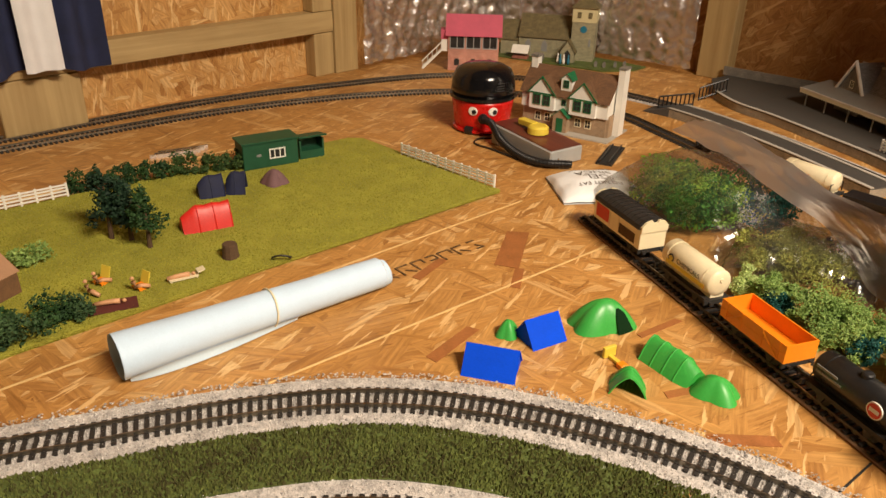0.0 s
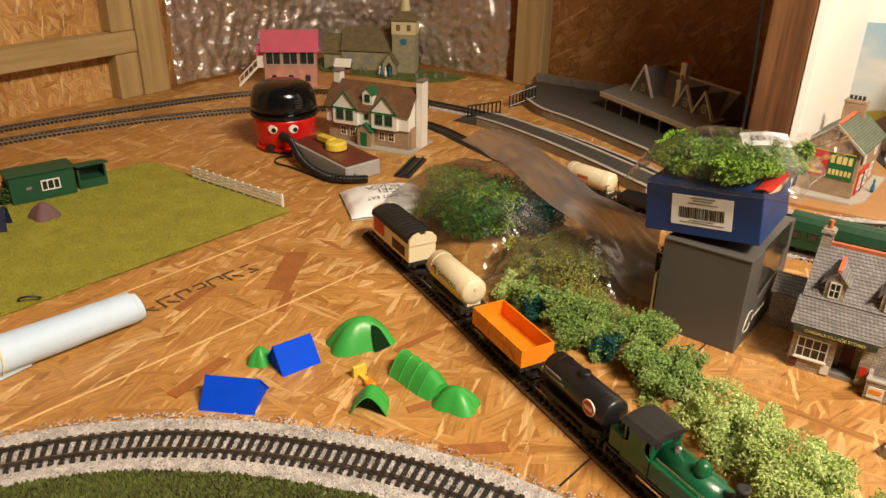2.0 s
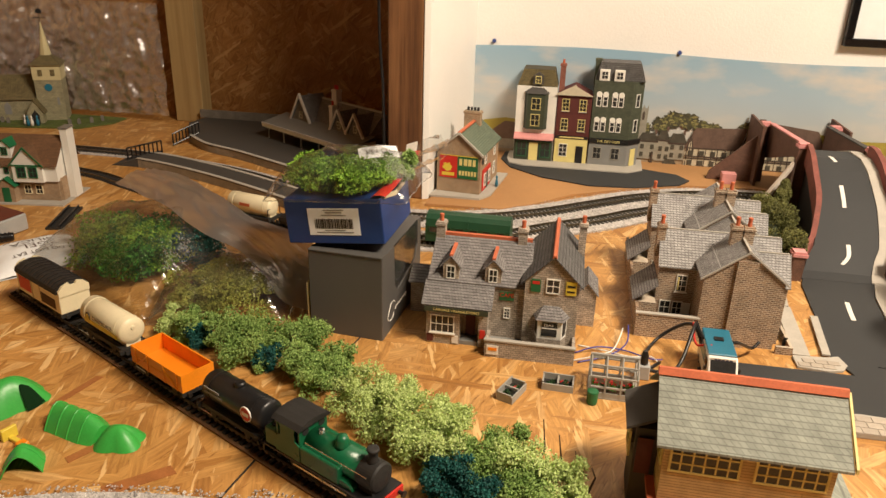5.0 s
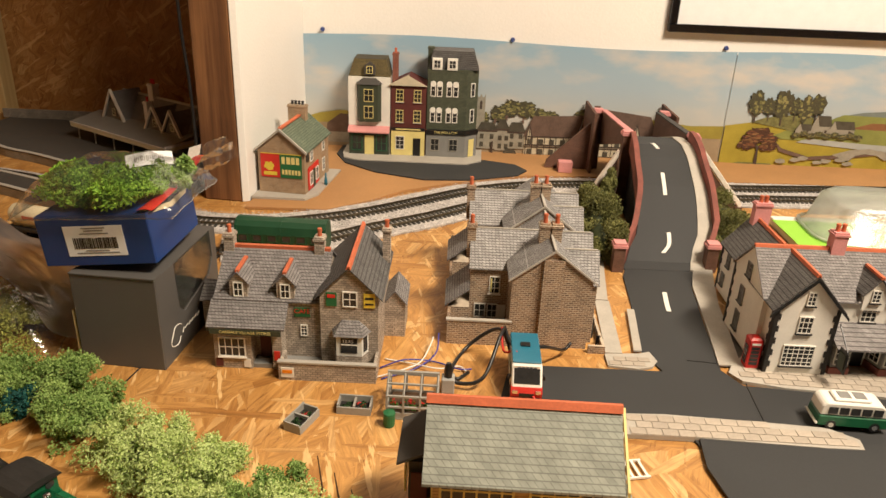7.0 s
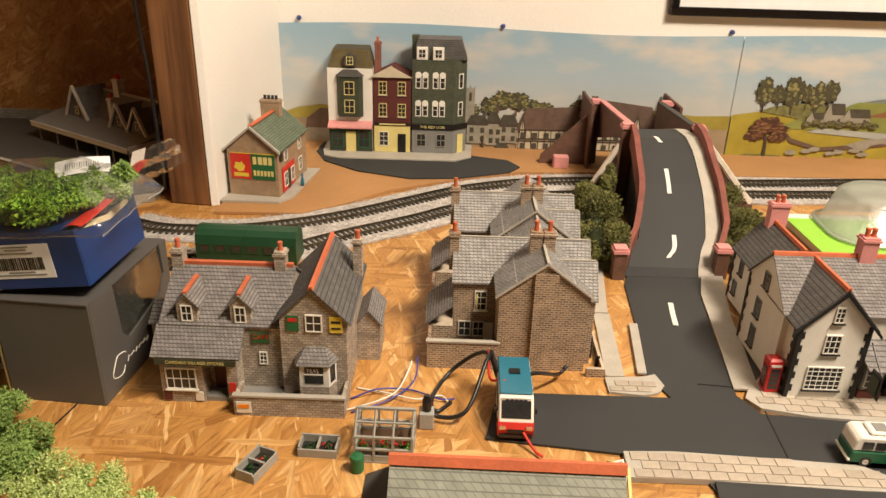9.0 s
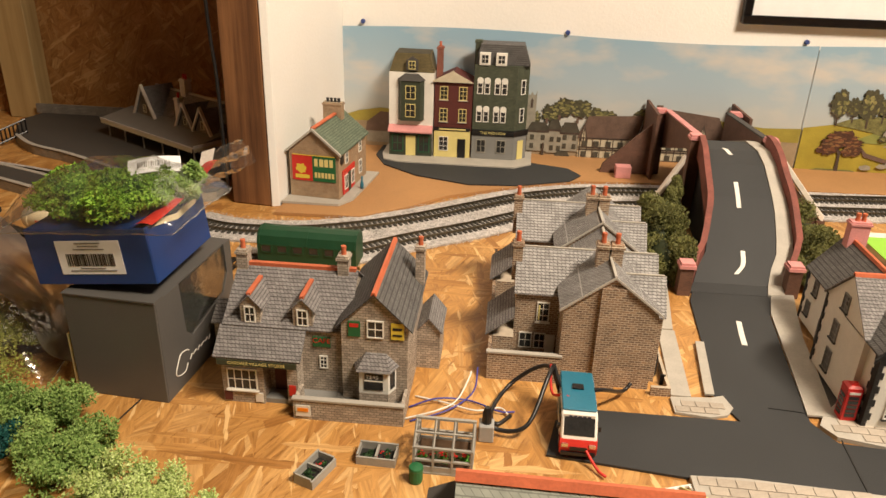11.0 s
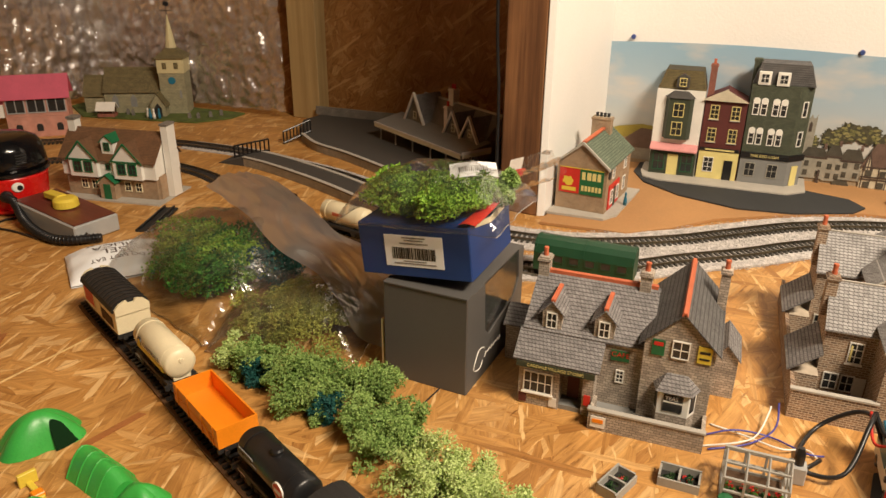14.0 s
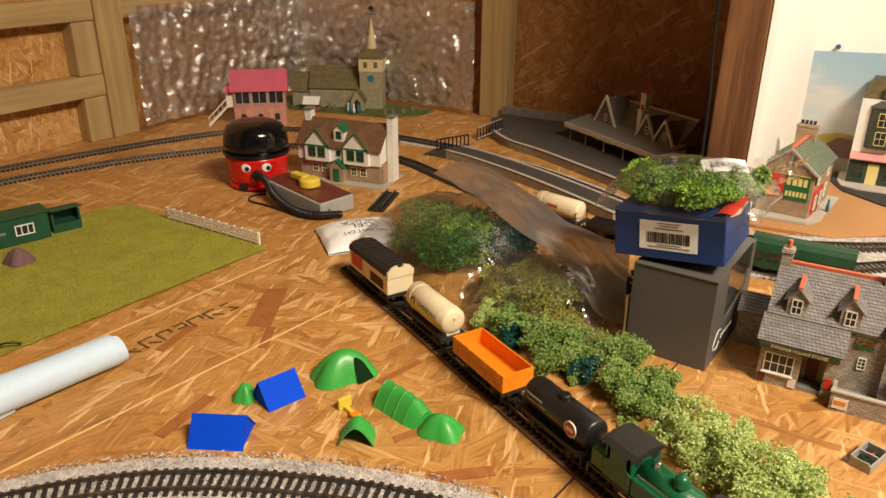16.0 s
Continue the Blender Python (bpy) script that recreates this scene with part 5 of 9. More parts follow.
for y in (0.774, 0.818, 0.86):
    panel("bin", s, side(0.449, y, 0.0, 0), 0.004, 0.010, BLACK)

# public house
s = thing("public_house", pose(0.0, 0.0, 0.004), "white card public house with slate roof and black quoins", "model pub", "village buildings")
roofed(s, 0.584, 0.772, 0.752, 0.826, 0, 0.066, 0.098, "x", WHITE, SLATE, TERRACOTTA, 0.003, 0.002)
roofed(s, 0.5885, 0.6425, 0.733, 0.789, 0, 0.0665, 0.096, "y", WHITE, SLATE_DARK, TERRACOTTA, 0.0045, 0.003)
roofed(s, 0.600, 0.652, 0.826, 0.905, 0, 0.054, 0.085, "y", WHITE, SLATE_DARK, TERRACOTTA, 0.003, 0.002)
part("dormer", gable(0.6685, 0.6885, 0.7485, 0.775, 0.058, 0.076, 0.089, "y"), WHITE, s)
for k in slopes(0.6685, 0.6885, 0.7485, 0.775, 0.076, 0.089, "y", 0.003, 0.003):
    part("dormer_roof", k, SLATE_DARK, s)
part("dormer_ridge", M().box(0.677, 0.680, 0.7455, 0.775, 0.0892, 0.0917), TERRACOTTA, s)
window(s, side(0.6785, 0.7482, 0.066), 0.008, 0.012, 2, 3, WHITE, sill=BLACK)
window(s, side(0.6785, 0.7517, 0.045), 0.014, 0.0155, 3, 3, WHITE, sill=BLACK)
window(s, side(0.6155, 0.7327, 0.068), 0.0075, 0.013, 2, 3, WHITE, sill=BLACK)
window(s, side(0.6155, 0.7327, 0.041), 0.0125, 0.0165, 3, 3, WHITE, sill=BLACK)
window(s, side(0.6155, 0.7327, 0.008), 0.028, 0.021, 6, 5, WHITE, bar=0.0005, sill=BLACK)
for i in range(11):
    w = 0.0046 if i % 2 else 0.0026
    z0, z1 = 0.0004 + i * 0.0059, 0.0061 + i * 0.0059
    part("quoin", M().box(0.5879, 0.5885 + w, 0.7322, 0.7332, z0, z1), BLACK_MATT, s)
    part("quoin", M().box(0.6425 - w, 0.6431, 0.7322, 0.7332, z0, z1), BLACK_MATT, s)
    part("quoin", M().box(0.5877, 0.5887, 0.7334, 0.7355 + w, z0, z1), BLACK_MATT, s)
    part("quoin", M().box(0.5832, 0.5842, 0.8265 - w, 0.8265, z0, z1), BLACK_MATT, s)
    if i < 9:
        part("quoin", M().box(0.5992, 0.6002, 0.9055 - w, 0.9055, z0, z1), BLACK_MATT, s)
part("barge_board", M().prism([(0.582, 0.0595), (0.6155, 0.0955), (0.649, 0.0595), (0.649, 0.0565), (0.6155, 0.0920), (0.582, 0.0565)], 0.7285, 0.7298, "y"), BLACK, s)
GREY_PANE = paint("dull_glazing", (0.10, 0.10, 0.10), 0.3, 0.2)
for y, z, h in ((0.798, 0.008, 0.019), (0.798, 0.036, 0.017), (0.792, 0.066, 0.014)):
    window(s, side(0.5837, y, z, -90), 0.0105, h, 2, 3, GREY_PAINT, glass=GREY_PANE, sill=BLACK)
for y, z in ((0.846, 0.034), (0.882, 0.034), (0.890, 0.010)):
    window(s, side(0.5997, y, z, -90), 0.009, 0.014, 2, 3, GREY_PAINT, glass=GREY_PANE, sill=BLACK)
part("arched_door", M().prism([(-0.006, 0.0), (0.006, 0.0), (0.006, 0.020), (0.0042, 0.0245), (0.0, 0.0265), (-0.0042, 0.0245), (-0.006, 0.020)], -0.0008, 0.0, "y").xf(side(0.5997, 0.855, 0.0, -90)), GREY_PAINT, s, "grey arched side door")
part("verandah_roof", M().prism([(0.722, 0.031), (0.722, 0.0325), (0.7525, 0.0445), (0.7525, 0.043)], 0.643, 0.772, "x"), SLATE, s)
for x in (0.6555, 0.700, 0.74):
    part("bay_base", M().prism([(x - 0.014, 0.7518), (x - 0.009, 0.734), (x + 0.009, 0.734), (x + 0.014, 0.7518)], 0, 0.007), RED_COPING, s)
    b = part("bay_window", M().prism([(x - 0.013, 0.7518), (x - 0.008, 0.735), (x + 0.008, 0.735), (x + 0.013, 0.7518)], 0.0072, 0.030), GREY_PAINT, s)
    window(b, side(x, 0.7348, 0.010), 0.013, 0.017, 3, 3, WHITE)
    window(b, pose(x - 0.0105, 0.7434, 0.010, 0, 0, -73), 0.011, 0.017, 2, 3, WHITE)
    window(b, pose(x + 0.0105, 0.7434, 0.010, 0, 0, 73), 0.011, 0.017, 2, 3, WHITE)
panel("door", s, side(0.678, 0.7515, 0.0), 0.012, 0.027, BLACK_MATT)
nb = panel("name_board", s, side(0.7115, 0.7515, 0.045), 0.030, 0.0215, BLACK, 0.001, "black pub name board with pale lettering")
words("THE COACH", 0.0048, PALE_YELLOW, nb, side(0.7115, 0.7503, 0.0592))
words("&", 0.0042, PALE_YELLOW, nb, side(0.7115, 0.7503, 0.0548))
words("HORSES", 0.0048, PALE_YELLOW, nb, side(0.7115, 0.7503, 0.0505))
hs = part("hanging_sign", M().box(0.6445, 0.6455, 0.708, 0.722, 0.016, 0.036), BLACK, s, "black hanging pub sign")
part("sign_face", M().box(0.6438, 0.6444, 0.710, 0.720, 0.019, 0.033), DARK_GREEN, hs)
part("sign_bracket", M().tube([(0.645, 0.7325, 0.052), (0.645, 0.711, 0.036)], 0.0007, 6), BLACK, hs)
chimney(s, 0.655, 0.789, 0.090, 0.116, 0.0125, 0.011, 2, PINK_STONE, TERRACOTTA)
chimney(s, 0.628, 0.895, 0.075, 0.104, 0.0165, 0.010, 2, PINK_STONE, TERRACOTTA)

tb = thing("telephone_box", pose(0.5805, 0.7435, 0.004), "small red model telephone box on the pavement", "telephone box")
part("body", M().box(-0.0058, 0.0058, -0.0058, 0.0058, 0, 0.0265), PHONE_RED, tb, bevel=0.0006)
part("roof", M().lathe([(0.0082, 0.0265), (0.0078, 0.0285), (0.005, 0.0302), (0.001, 0.0308)], 4).xf(pose(0, 0, 0, 0, 0, 45)), PHONE_RED, tb)
for a in (0, 90, 270):
    for i in range(5):
        part("pane", M().box(-0.0036, 0.0036, -0.0062, -0.0057, 0.004 + i * 0.0038, 0.0068 + i * 0.0038).xf(pose(0, 0, 0, 0, 0, a)), DARK_GLASS, tb)
part("name_strip", M().box(-0.004, 0.004, -0.0063, -0.0058, 0.0238, 0.0256), WHITE, tb)

# pavements of separate card flags
def pavement(name, pts, z, label, size=(0.0105, 0.0072), turn=0.0):
    """A kerbed pavement with single flags laid in courses inside the outline."""
    ob = sheet(name, pts, 0.0005, z, KERB, label, "pavement")
    def inside(x, y):
        c = False
        for (x1, y1), (x2, y2) in zip(pts, pts[1:] + pts[:1]):
            if (y1 > y) != (y2 > y) and x < (x2 - x1) * (y - y1) / (y2 - y1) + x1:
                c = not c
        return c
    me = None
    xs, ys = [p[0] for p in pts], [p[1] for p in pts]
    cx, cy = (min(xs) + max(xs)) / 2, (min(ys) + max(ys)) / 2
    rot = Matrix.Rotation(radians(turn), 2)
    n = 0
    for j in range(-40, 41):
        for i in range(-40, 41):
            q = rot @ Vector(((i + 0.5 * (j % 2)) * size[0], j * size[1]))
            p = [(q + rot @ Vector((sx * size[0] * 0.42, sy * size[1] * 0.42))) for sx in (-1, 1) for sy in (-1, 1)]
            if n < 280 and all(inside(cx + k.x, cy + k.y) for k in p):
                if me is None:
                    o = part("flagstone", M().box(-size[0] * 0.475, size[0] * 0.475, -size[1] * 0.46, size[1] * 0.46, 0.0, 0.0006), PAVE, ob)
                    me = o.data
                else:
                    o = new("flagstone", me)
                    o.parent = ob
                o.matrix_basis = pose(cx + q.x, cy + q.y, z + 0.0001, 0, 0, turn)
                n += 1
    return ob


pavement("pavement_near", [(0.448, 0.6335), (0.448, 0.660), (0.483, 0.6615), (0.56, 0.657), (0.610, 0.6535), (0.630, 0.640), (0.628, 0.628), (0.60, 0.628), (0.50, 0.633)], 0.0046, "pale card pavement of stone flags along the road", (0.0125, 0.0085), -1)
pavement("pavement_corner", [(0.452, 0.734), (0.452, 0.754), (0.484, 0.757), (0.4945, 0.761), (0.4985, 0.745), (0.492, 0.735), (0.478, 0.7305)], 0.0026, "small rounded corner of card paving flags", (0.011, 0.0075), 0)
pavement("pavement_pub", [(0.558, 0.730), (0.566, 0.717), (0.60, 0.709), (0.70, 0.7005), (0.90, 0.695), (0.90, 0.725), (0.58, 0.760), (0.566, 0.745)], 0.0038, "pale card pavement of flags before the pub", (0.0125, 0.0085), -3)
sheet("pavement_side", [(0.553, 0.742), (0.573, 0.742), (0.582, 0.80), (0.590, 0.86), (0.602, 0.915), (0.612, 0.955), (0.590, 0.955), (0.575, 0.905), (0.564, 0.820)], 0.0024, 0.0040, KERB, "pale worn card pavement beside the road", "pavement")
sheet("pub_yard", [(0.575, 0.756), (0.62, 0.756), (0.62, 0.90), (0.612, 0.90), (0.590, 0.83)], 0.0004, 0.0022, PLATFORM, "dark cobbled card yard beside the pub", "yard")
sheet("pavement_terrace", [(0.4535, 0.757), (0.469, 0.757), (0.4755, 0.862), (0.4605, 0.862)], 0.0006, 0.0022, KERB, "cream card pavement strip by the terrace", "pavement")
sheet("pavement_terrace", [(0.4608, 0.864), (0.4745, 0.864), (0.488, 0.972), (0.474, 0.972)], 0.0006, 0.0022, KERB, "cream card pavement strip by the terrace", "pavement")
sheet("kerb_strip", [(0.480, 0.760), (0.4875, 0.760), (0.4975, 0.842), (0.490, 0.842)], 0.0024, 0.0040, KERB, "loose cream card kerb strip on the road", "kerb")

def dash(pts, z):
    solid("road_dash", ribbon(smooth_path(pts, 0.004), -0.0024, 0.0024, z, z + 0.0005), WHITE, "white painted dash on the grey road", "road marking", "road dashes")


dash([(0.5338, 0.8436, 0), (0.5365, 0.865, 0), (0.5405, 0.890, 0)], 0.0023)

strip("road_seam", (0.5682, 0.7152), (0.5640, 0.6564), 0.0010, BLACK_MATT, "thin seam between two road cards", 0.0022)
strip("road_seam", (0.5261, 0.7492), (0.5532, 0.7463), 0.0009, BLACK_MATT, "thin crack in the road card", 0.0022)

# ramp and road bridge
def ramp_z(y):
    pts = ((0.0, 0.0025), (0.945, 0.0025), (0.96, 0.006), (1.0, 0.034), (1.05, 0.068), (1.10, 0.094), (1.13, 0.1015), (1.18, 0.099), (1.335, 0.055), (2, 0.05))
    for (a, za), (b, zb) in zip(pts, pts[1:]):
        if a <= y <= b:
            return za + (zb - za) * (y - a) / (b - a)


def ramp_x(y):
    """Left edge, kerb line and right edge of the road at y."""
    line = ((0.945, 0.506, 0.584, 0.600), (0.960, 0.513, 0.588, 0.605), (1.000, 0.5305, 0.603, 0.6205), (1.034, 0.5395, 0.607, 0.6225), (1.075, 0.5408, 0.6074, 0.6205), (1.140, 0.5448, 0.6065, 0.6205), (2.0, 0.548, 0.609, 0.624))
    for p, q in zip(line, line[1:]):
        if y <= q[0]:
            t = max(0.0, (y - p[0]) / (q[0] - p[0]))
            t = t * t * (3 - 2 * t) if p[0] < 1.0 else t
            return tuple(p[k] + (q[k] - p[k]) * t for k in (1, 2, 3))


ys = [0.945 + 0.4 * i / 26 for i in range(27) if 0.945 + 0.4 * i / 26 < 1.345]
br = thing("road_bridge", I4, "card road bridge with red brick parapets over the tracks", "model bridge")


def deck(f0, f1, lift, under):
    m = M()
    vs, fs = [], []
    for y in ys:
        a, b = f0(y), f1(y)
        z = ramp_z(y) + lift
        vs += [(a, y, z), (b, y, z), (b, y, under(y)), (a, y, under(y))]
    for i in range(len(ys) - 1):
        fs += [(i * 4 + k, i * 4 + 4 + k, i * 4 + 4 + (k + 1) % 4, i * 4 + (k + 1) % 4) for k in range(4)]
    fs += [(0, 1, 2, 3), (len(vs) - 1, len(vs) - 2, len(vs) - 3, len(vs) - 4)]
    return m.add(vs, fs)


part("road_deck", deck(lambda y: ramp_x(y)[0], lambda y: ramp_x(y)[2], 0.0, lambda y: ramp_z(y) - 0.002 if y > 1.16 else 0.0005), ROAD, br)
part("bridge_pavement", deck(lambda y: ramp_x(y)[1], lambda y: ramp_x(y)[2], 0.0018, lambda y: ramp_z(y) + 0.0002), KERB, br, "pale bridge pavement")
for (xa, ya), (xm, ym), (xb, yb) in (((0.5574, 0.970), (0.5655, 0.980), (0.5672, 0.994)), ((0.5694, 1.040), (0.5703, 1.056), (0.5711, 1.074)), ((0.5737, 1.118), (0.571, 1.128), (0.5684, 1.138))):
    spine = smooth_path([(xa, ya), (xm, ym), (xb, yb)], 0.003)
    strip_m = M()
    for p, q in zip(spine, spine[1:]):
        strip_m.add([(p.x - 0.0024, p.y, ramp_z(p.y) + 0.0006), (p.x + 0.0024, p.y, ramp_z(p.y) + 0.0006), (q.x + 0.0024, q.y, ramp_z(q.y) + 0.0006), (q.x - 0.0024, q.y, ramp_z(q.y) + 0.0006)], [(0, 1, 2, 3)])
    part("road_dash", strip_m, WHITE, br, "white road dash")


def parapet(name, f, h, y0, y1, w, mat, top, level=None):
    yy = [y0 + (y1 - y0) * i / 14 for i in range(15)]
    def strip_of(w0, w1, lo, hi):
        vs, fs = [], []
        for a in yy:
            x, z = f(a), ramp_z(a)
            up = z + h if level is None else level[0] + (level[1] - level[0]) * (a - y0) / (y1 - y0)
            vs += [(x + w0, a, (up + 0.0002 if lo is None else z + lo)), (x + w1, a, (up + 0.0002 if lo is None else z + lo)), (x + w1, a, up + hi), (x + w0, a, up + hi)]
        n = len(yy)
        fs = [(i * 4 + k, i * 4 + (k + 1) % 4, i * 4 + 4 + (k + 1) % 4, i * 4 + 4 + k) for i in range(n - 1) for k in range(4)]
        return M().add(vs, fs + [(0, 1, 2, 3), (n * 4 - 1, n * 4 - 2, n * 4 - 3, n * 4 - 4)])
    part(name, strip_of(0, w, -0.012, 0.0), mat, br)
    part("coping", strip_of(-0.0008, w + 0.0008, None, 0.002), top, br)


WING_STONE = paint("pale_wing_stone", (0.74, 0.68, 0.61), 0.8, 0.2)
parapet("ramp_parapet", lambda y: ramp_x(y)[0] - 0.0055, 0.014, 0.948, 1.132, 0.005, RED_COPING, RED_COPING)
parapet("ramp_parapet", lambda y: ramp_x(y)[2] + 0.0005, 0.014, 0.955, 1.15, 0.005, RED_COPING, RED_COPING)
parapet("bridge_parapet", lambda y: ramp_x(y)[0] - 0.0085, 0.030, 1.145, 1.335, 0.007, BRIDGE_BRICK, PINK_STONE, (0.113, 0.098))
parapet("bridge_parapet", lambda y: ramp_x(y)[2] + 0.001, 0.030, 1.165, 1.335, 0.007, BRIDGE_BRICK, PLATFORM, (0.108, 0.098))
for x, y, z, h in ((0.499, 0.945, 0, 0.030), (0.608, 0.955, 0, 0.030), (0.5365, 1.140, 0.0, 0.110), (0.6305, 1.158, 0.0, 0.105), (0.532, 1.335, 0.0, 0.095), (0.636, 1.335, 0.0, 0.095)):
    p = part("pillar", M().box(x - 0.0065, x + 0.0065, y - 0.0065, y + 0.0065, z, z + h), BRIDGE_BRICK, br)
    part("pillar_cap", M().box(x - 0.0082, x + 0.0082, y - 0.0082, y + 0.0082, z + h + 0.0002, z + h + 0.0035).join(M().box(x - 0.0068, x + 0.0068, y - 0.0068, y + 0.0068, z + h + 0.0037, z + h + 0.006)), PINK_STONE, p, "pale pink stone cap")
for x0, x1, y, sgn in ((0.5255, 0.488, 1.131, -1), (0.6445, 0.706, 1.152, 1)):
    part("wing_wall", M().prism([(x0, 0.0005), (x1, 0.0005), (x1, 0.008), (x0, 0.082)], y - 0.002, y + 0.002, "y"), BRIDGE_BRICK, br)
    part("wing_coping", M().prism([(x1 + sgn * 0.003, 0.0082), (x0, 0.0825), (x0, 0.0925), (x1 + sgn * 0.003, 0.0185)], y - 0.005, y + 0.005, "y"), WING_STONE, br, "pale sloping coping", bevel=0.0008)
    part("wing_foot", M().box(x1 - 0.005, x1 + 0.005, y - 0.006, y + 0.006, 0.0004, 0.0125), BRIDGE_BRICK, br)
    x0 = 0.524 if sgn < 0 else 0.646
    part("abutment", M().box(min(x0, x0 + sgn * 0.004), max(x0, x0 + sgn * 0.004), 1.30, 1.395, 0.0045, 0.10), BRIDGE_BRICK, br)
part("rear_wing", M().prism([(0.452, 0.0045), (0.531, 0.0045), (0.531, 0.092), (0.455, 0.018)], 1.322, 1.326, "y"), BRIDGE_BRICK, br)
part("rear_wing", M().prism([(0.64, 0.0045), (0.72, 0.0045), (0.715, 0.018), (0.64, 0.092)], 1.322, 1.326, "y"), BRIDGE_BRICK, br)
solid("pink_hut", M().box(0.472, 0.494, 1.298, 1.314, 0.004, 0.0215), PINK_STONE, "tiny plain pink card hut by the bridge", "model hut", bevel=0.0006)

HEDGE_MAT = leafy("olive_embankment_leaf", (0.085, 0.088, 0.024), (0.28, 0.285, 0.085))


def mound(name, balls, mat, label, n, size, seed, group="foliage", cat="bush", core=None, lumps=9, fat=(0.35, 0.62)):
    r = random.Random(seed)
    ob = thing(name, I4, label, cat, group)
    m = M()
    for x, y, z, a, b, c in balls:
        m.tufts((x, y, z), (a, b, c), n, size, r, -z / c if c else -1, 0.35, lumps, fat)
    tagged(part("leaves", m, mat, ob), kind="stuff")
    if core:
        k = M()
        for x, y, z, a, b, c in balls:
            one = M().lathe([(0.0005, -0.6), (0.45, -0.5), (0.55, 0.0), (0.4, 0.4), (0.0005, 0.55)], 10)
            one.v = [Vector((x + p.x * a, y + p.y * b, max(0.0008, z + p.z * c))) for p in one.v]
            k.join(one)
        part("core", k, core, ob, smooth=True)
    return ob


# Dark core colour stands in for the shade between the leaves.
HEDGE_CORE = leafy("hedge_core_shade", (0.03, 0.042, 0.012), (0.06, 0.075, 0.022))
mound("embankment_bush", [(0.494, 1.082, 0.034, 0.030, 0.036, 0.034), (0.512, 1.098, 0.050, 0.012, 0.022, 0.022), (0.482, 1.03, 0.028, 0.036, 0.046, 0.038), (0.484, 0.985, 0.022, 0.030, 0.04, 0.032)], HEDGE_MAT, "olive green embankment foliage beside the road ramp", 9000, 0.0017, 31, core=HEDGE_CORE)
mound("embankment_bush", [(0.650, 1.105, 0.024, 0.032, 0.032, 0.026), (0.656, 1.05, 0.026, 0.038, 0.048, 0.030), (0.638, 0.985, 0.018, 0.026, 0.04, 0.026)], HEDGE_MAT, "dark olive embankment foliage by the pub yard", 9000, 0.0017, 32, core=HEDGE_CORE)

# tub on lime card behind the pub
solid("card_sheet", M().box(0.735, 0.86, 0.95, 1.10, 0.0005, 0.0015).xf(pose(0, 0, 0.012)), LIME, "bright lime green card under the plastic tub", "card")
solid("card_support", M().box(0.74, 0.96, 0.96, 1.12, 0.0002, 0.012), WHITE, "white card box under the lime sheet", "card box", bevel=0.001)
tub = thing("plastic_tub", pose(0.865, 1.065, 0.014, 0, 0, -4), "translucent white plastic food tub standing on card", "plastic tub")


def squircle(prof, n=40, sx=1.0, sy=0.62, p=4.0):
    m = M()
    vs, fs = [], []
    for r, h in prof:
        for k in range(n):
            a = 2 * math.pi * k / n
            c, s2 = math.cos(a), math.sin(a)
            q = (abs(c) ** p + abs(s2) ** p) ** (-1 / p)
            vs.append((r * q * c * sx, r * q * s2 * sy, h))
    for i in range(len(prof) - 1):
        fs += [(i * n + k, i * n + (k + 1) % n, (i + 1) * n + (k + 1) % n, (i + 1) * n + k) for k in range(n)]
    return m.add(vs, fs)


part("tub_rim", squircle([(0.0985, 0.0), (0.1015, 0.0006), (0.1015, 0.0034), (0.0985, 0.0042)]), FILM_TUB, tub, "rolled rim", smooth=True)
part("tub_body", squircle([(0.098, 0.0), (0.098, 0.004), (0.092, 0.005), (0.080, 0.042), (0.070, 0.048), (0.001, 0.048)]), FILM_TUB, tub, smooth=True)

# shops against the backscene
def shopfront(x0, x1, top, body, label):
    ob = thing("shop_building", pose(0, 0, 0.0085), label, "model shop", "town shops")
    part("wall", M().box(x0, x1, 1.346, 1.392, 0, top), body, ob)
    return ob


FY = 1.3457
a = shopfront(0.132, 0.199, 0.124, WHITE, "tall white low-relief card shop with bay window")
part("mansard", M().prism([(0.132, 0.1242), (0.199, 0.1242), (0.192, 0.152), (0.141, 0.152)], 1.350, 1.392, "y"), CHURCH_ROOF, a)
part("dormer", M().prism([(0.158, 0.128), (0.175, 0.128), (0.175, 0.142), (0.1665, 0.148), (0.158, 0.142)], 1.343, 1.352, "y"), PLATFORM, a)
window(a, side(0.1665, 1.3428, 0.130), 0.010, 0.012, 2, 2, PALE_YELLOW)
part("oriel", M().prism([(0.146, 1.346), (0.151, 1.337), (0.180, 1.337), (0.185, 1.346)], 0.054, 0.114), DARK_GREEN, a)
part("oriel_roof", M().add([(0.144, 1.346, 0.114), (0.150, 1.335, 0.114), (0.181, 1.335, 0.114), (0.187, 1.346, 0.114), (0.156, 1.346, 0.123), (0.176, 1.346, 0.123)], [(0, 1, 4), (1, 2, 5, 4), (2, 3, 5), (0, 4, 5, 3), (0, 3, 2, 1)]), PLATFORM, a)
for z in (0.060, 0.087):
    window(a, side(0.1655, 1.3366, z), 0.015, 0.020, 2, 2, PALE_YELLOW)
part("shop_front", M().box(0.133, 0.198, 1.340, 1.346, 0, 0.036), DARK_GREEN, a)
part("awning", M().prism([(1.332, 0.037), (1.346, 0.044), (1.346, 0.046), (1.332, 0.039)], 0.132, 0.199, "x"), PINK_STONE, a, "pink shop awning")
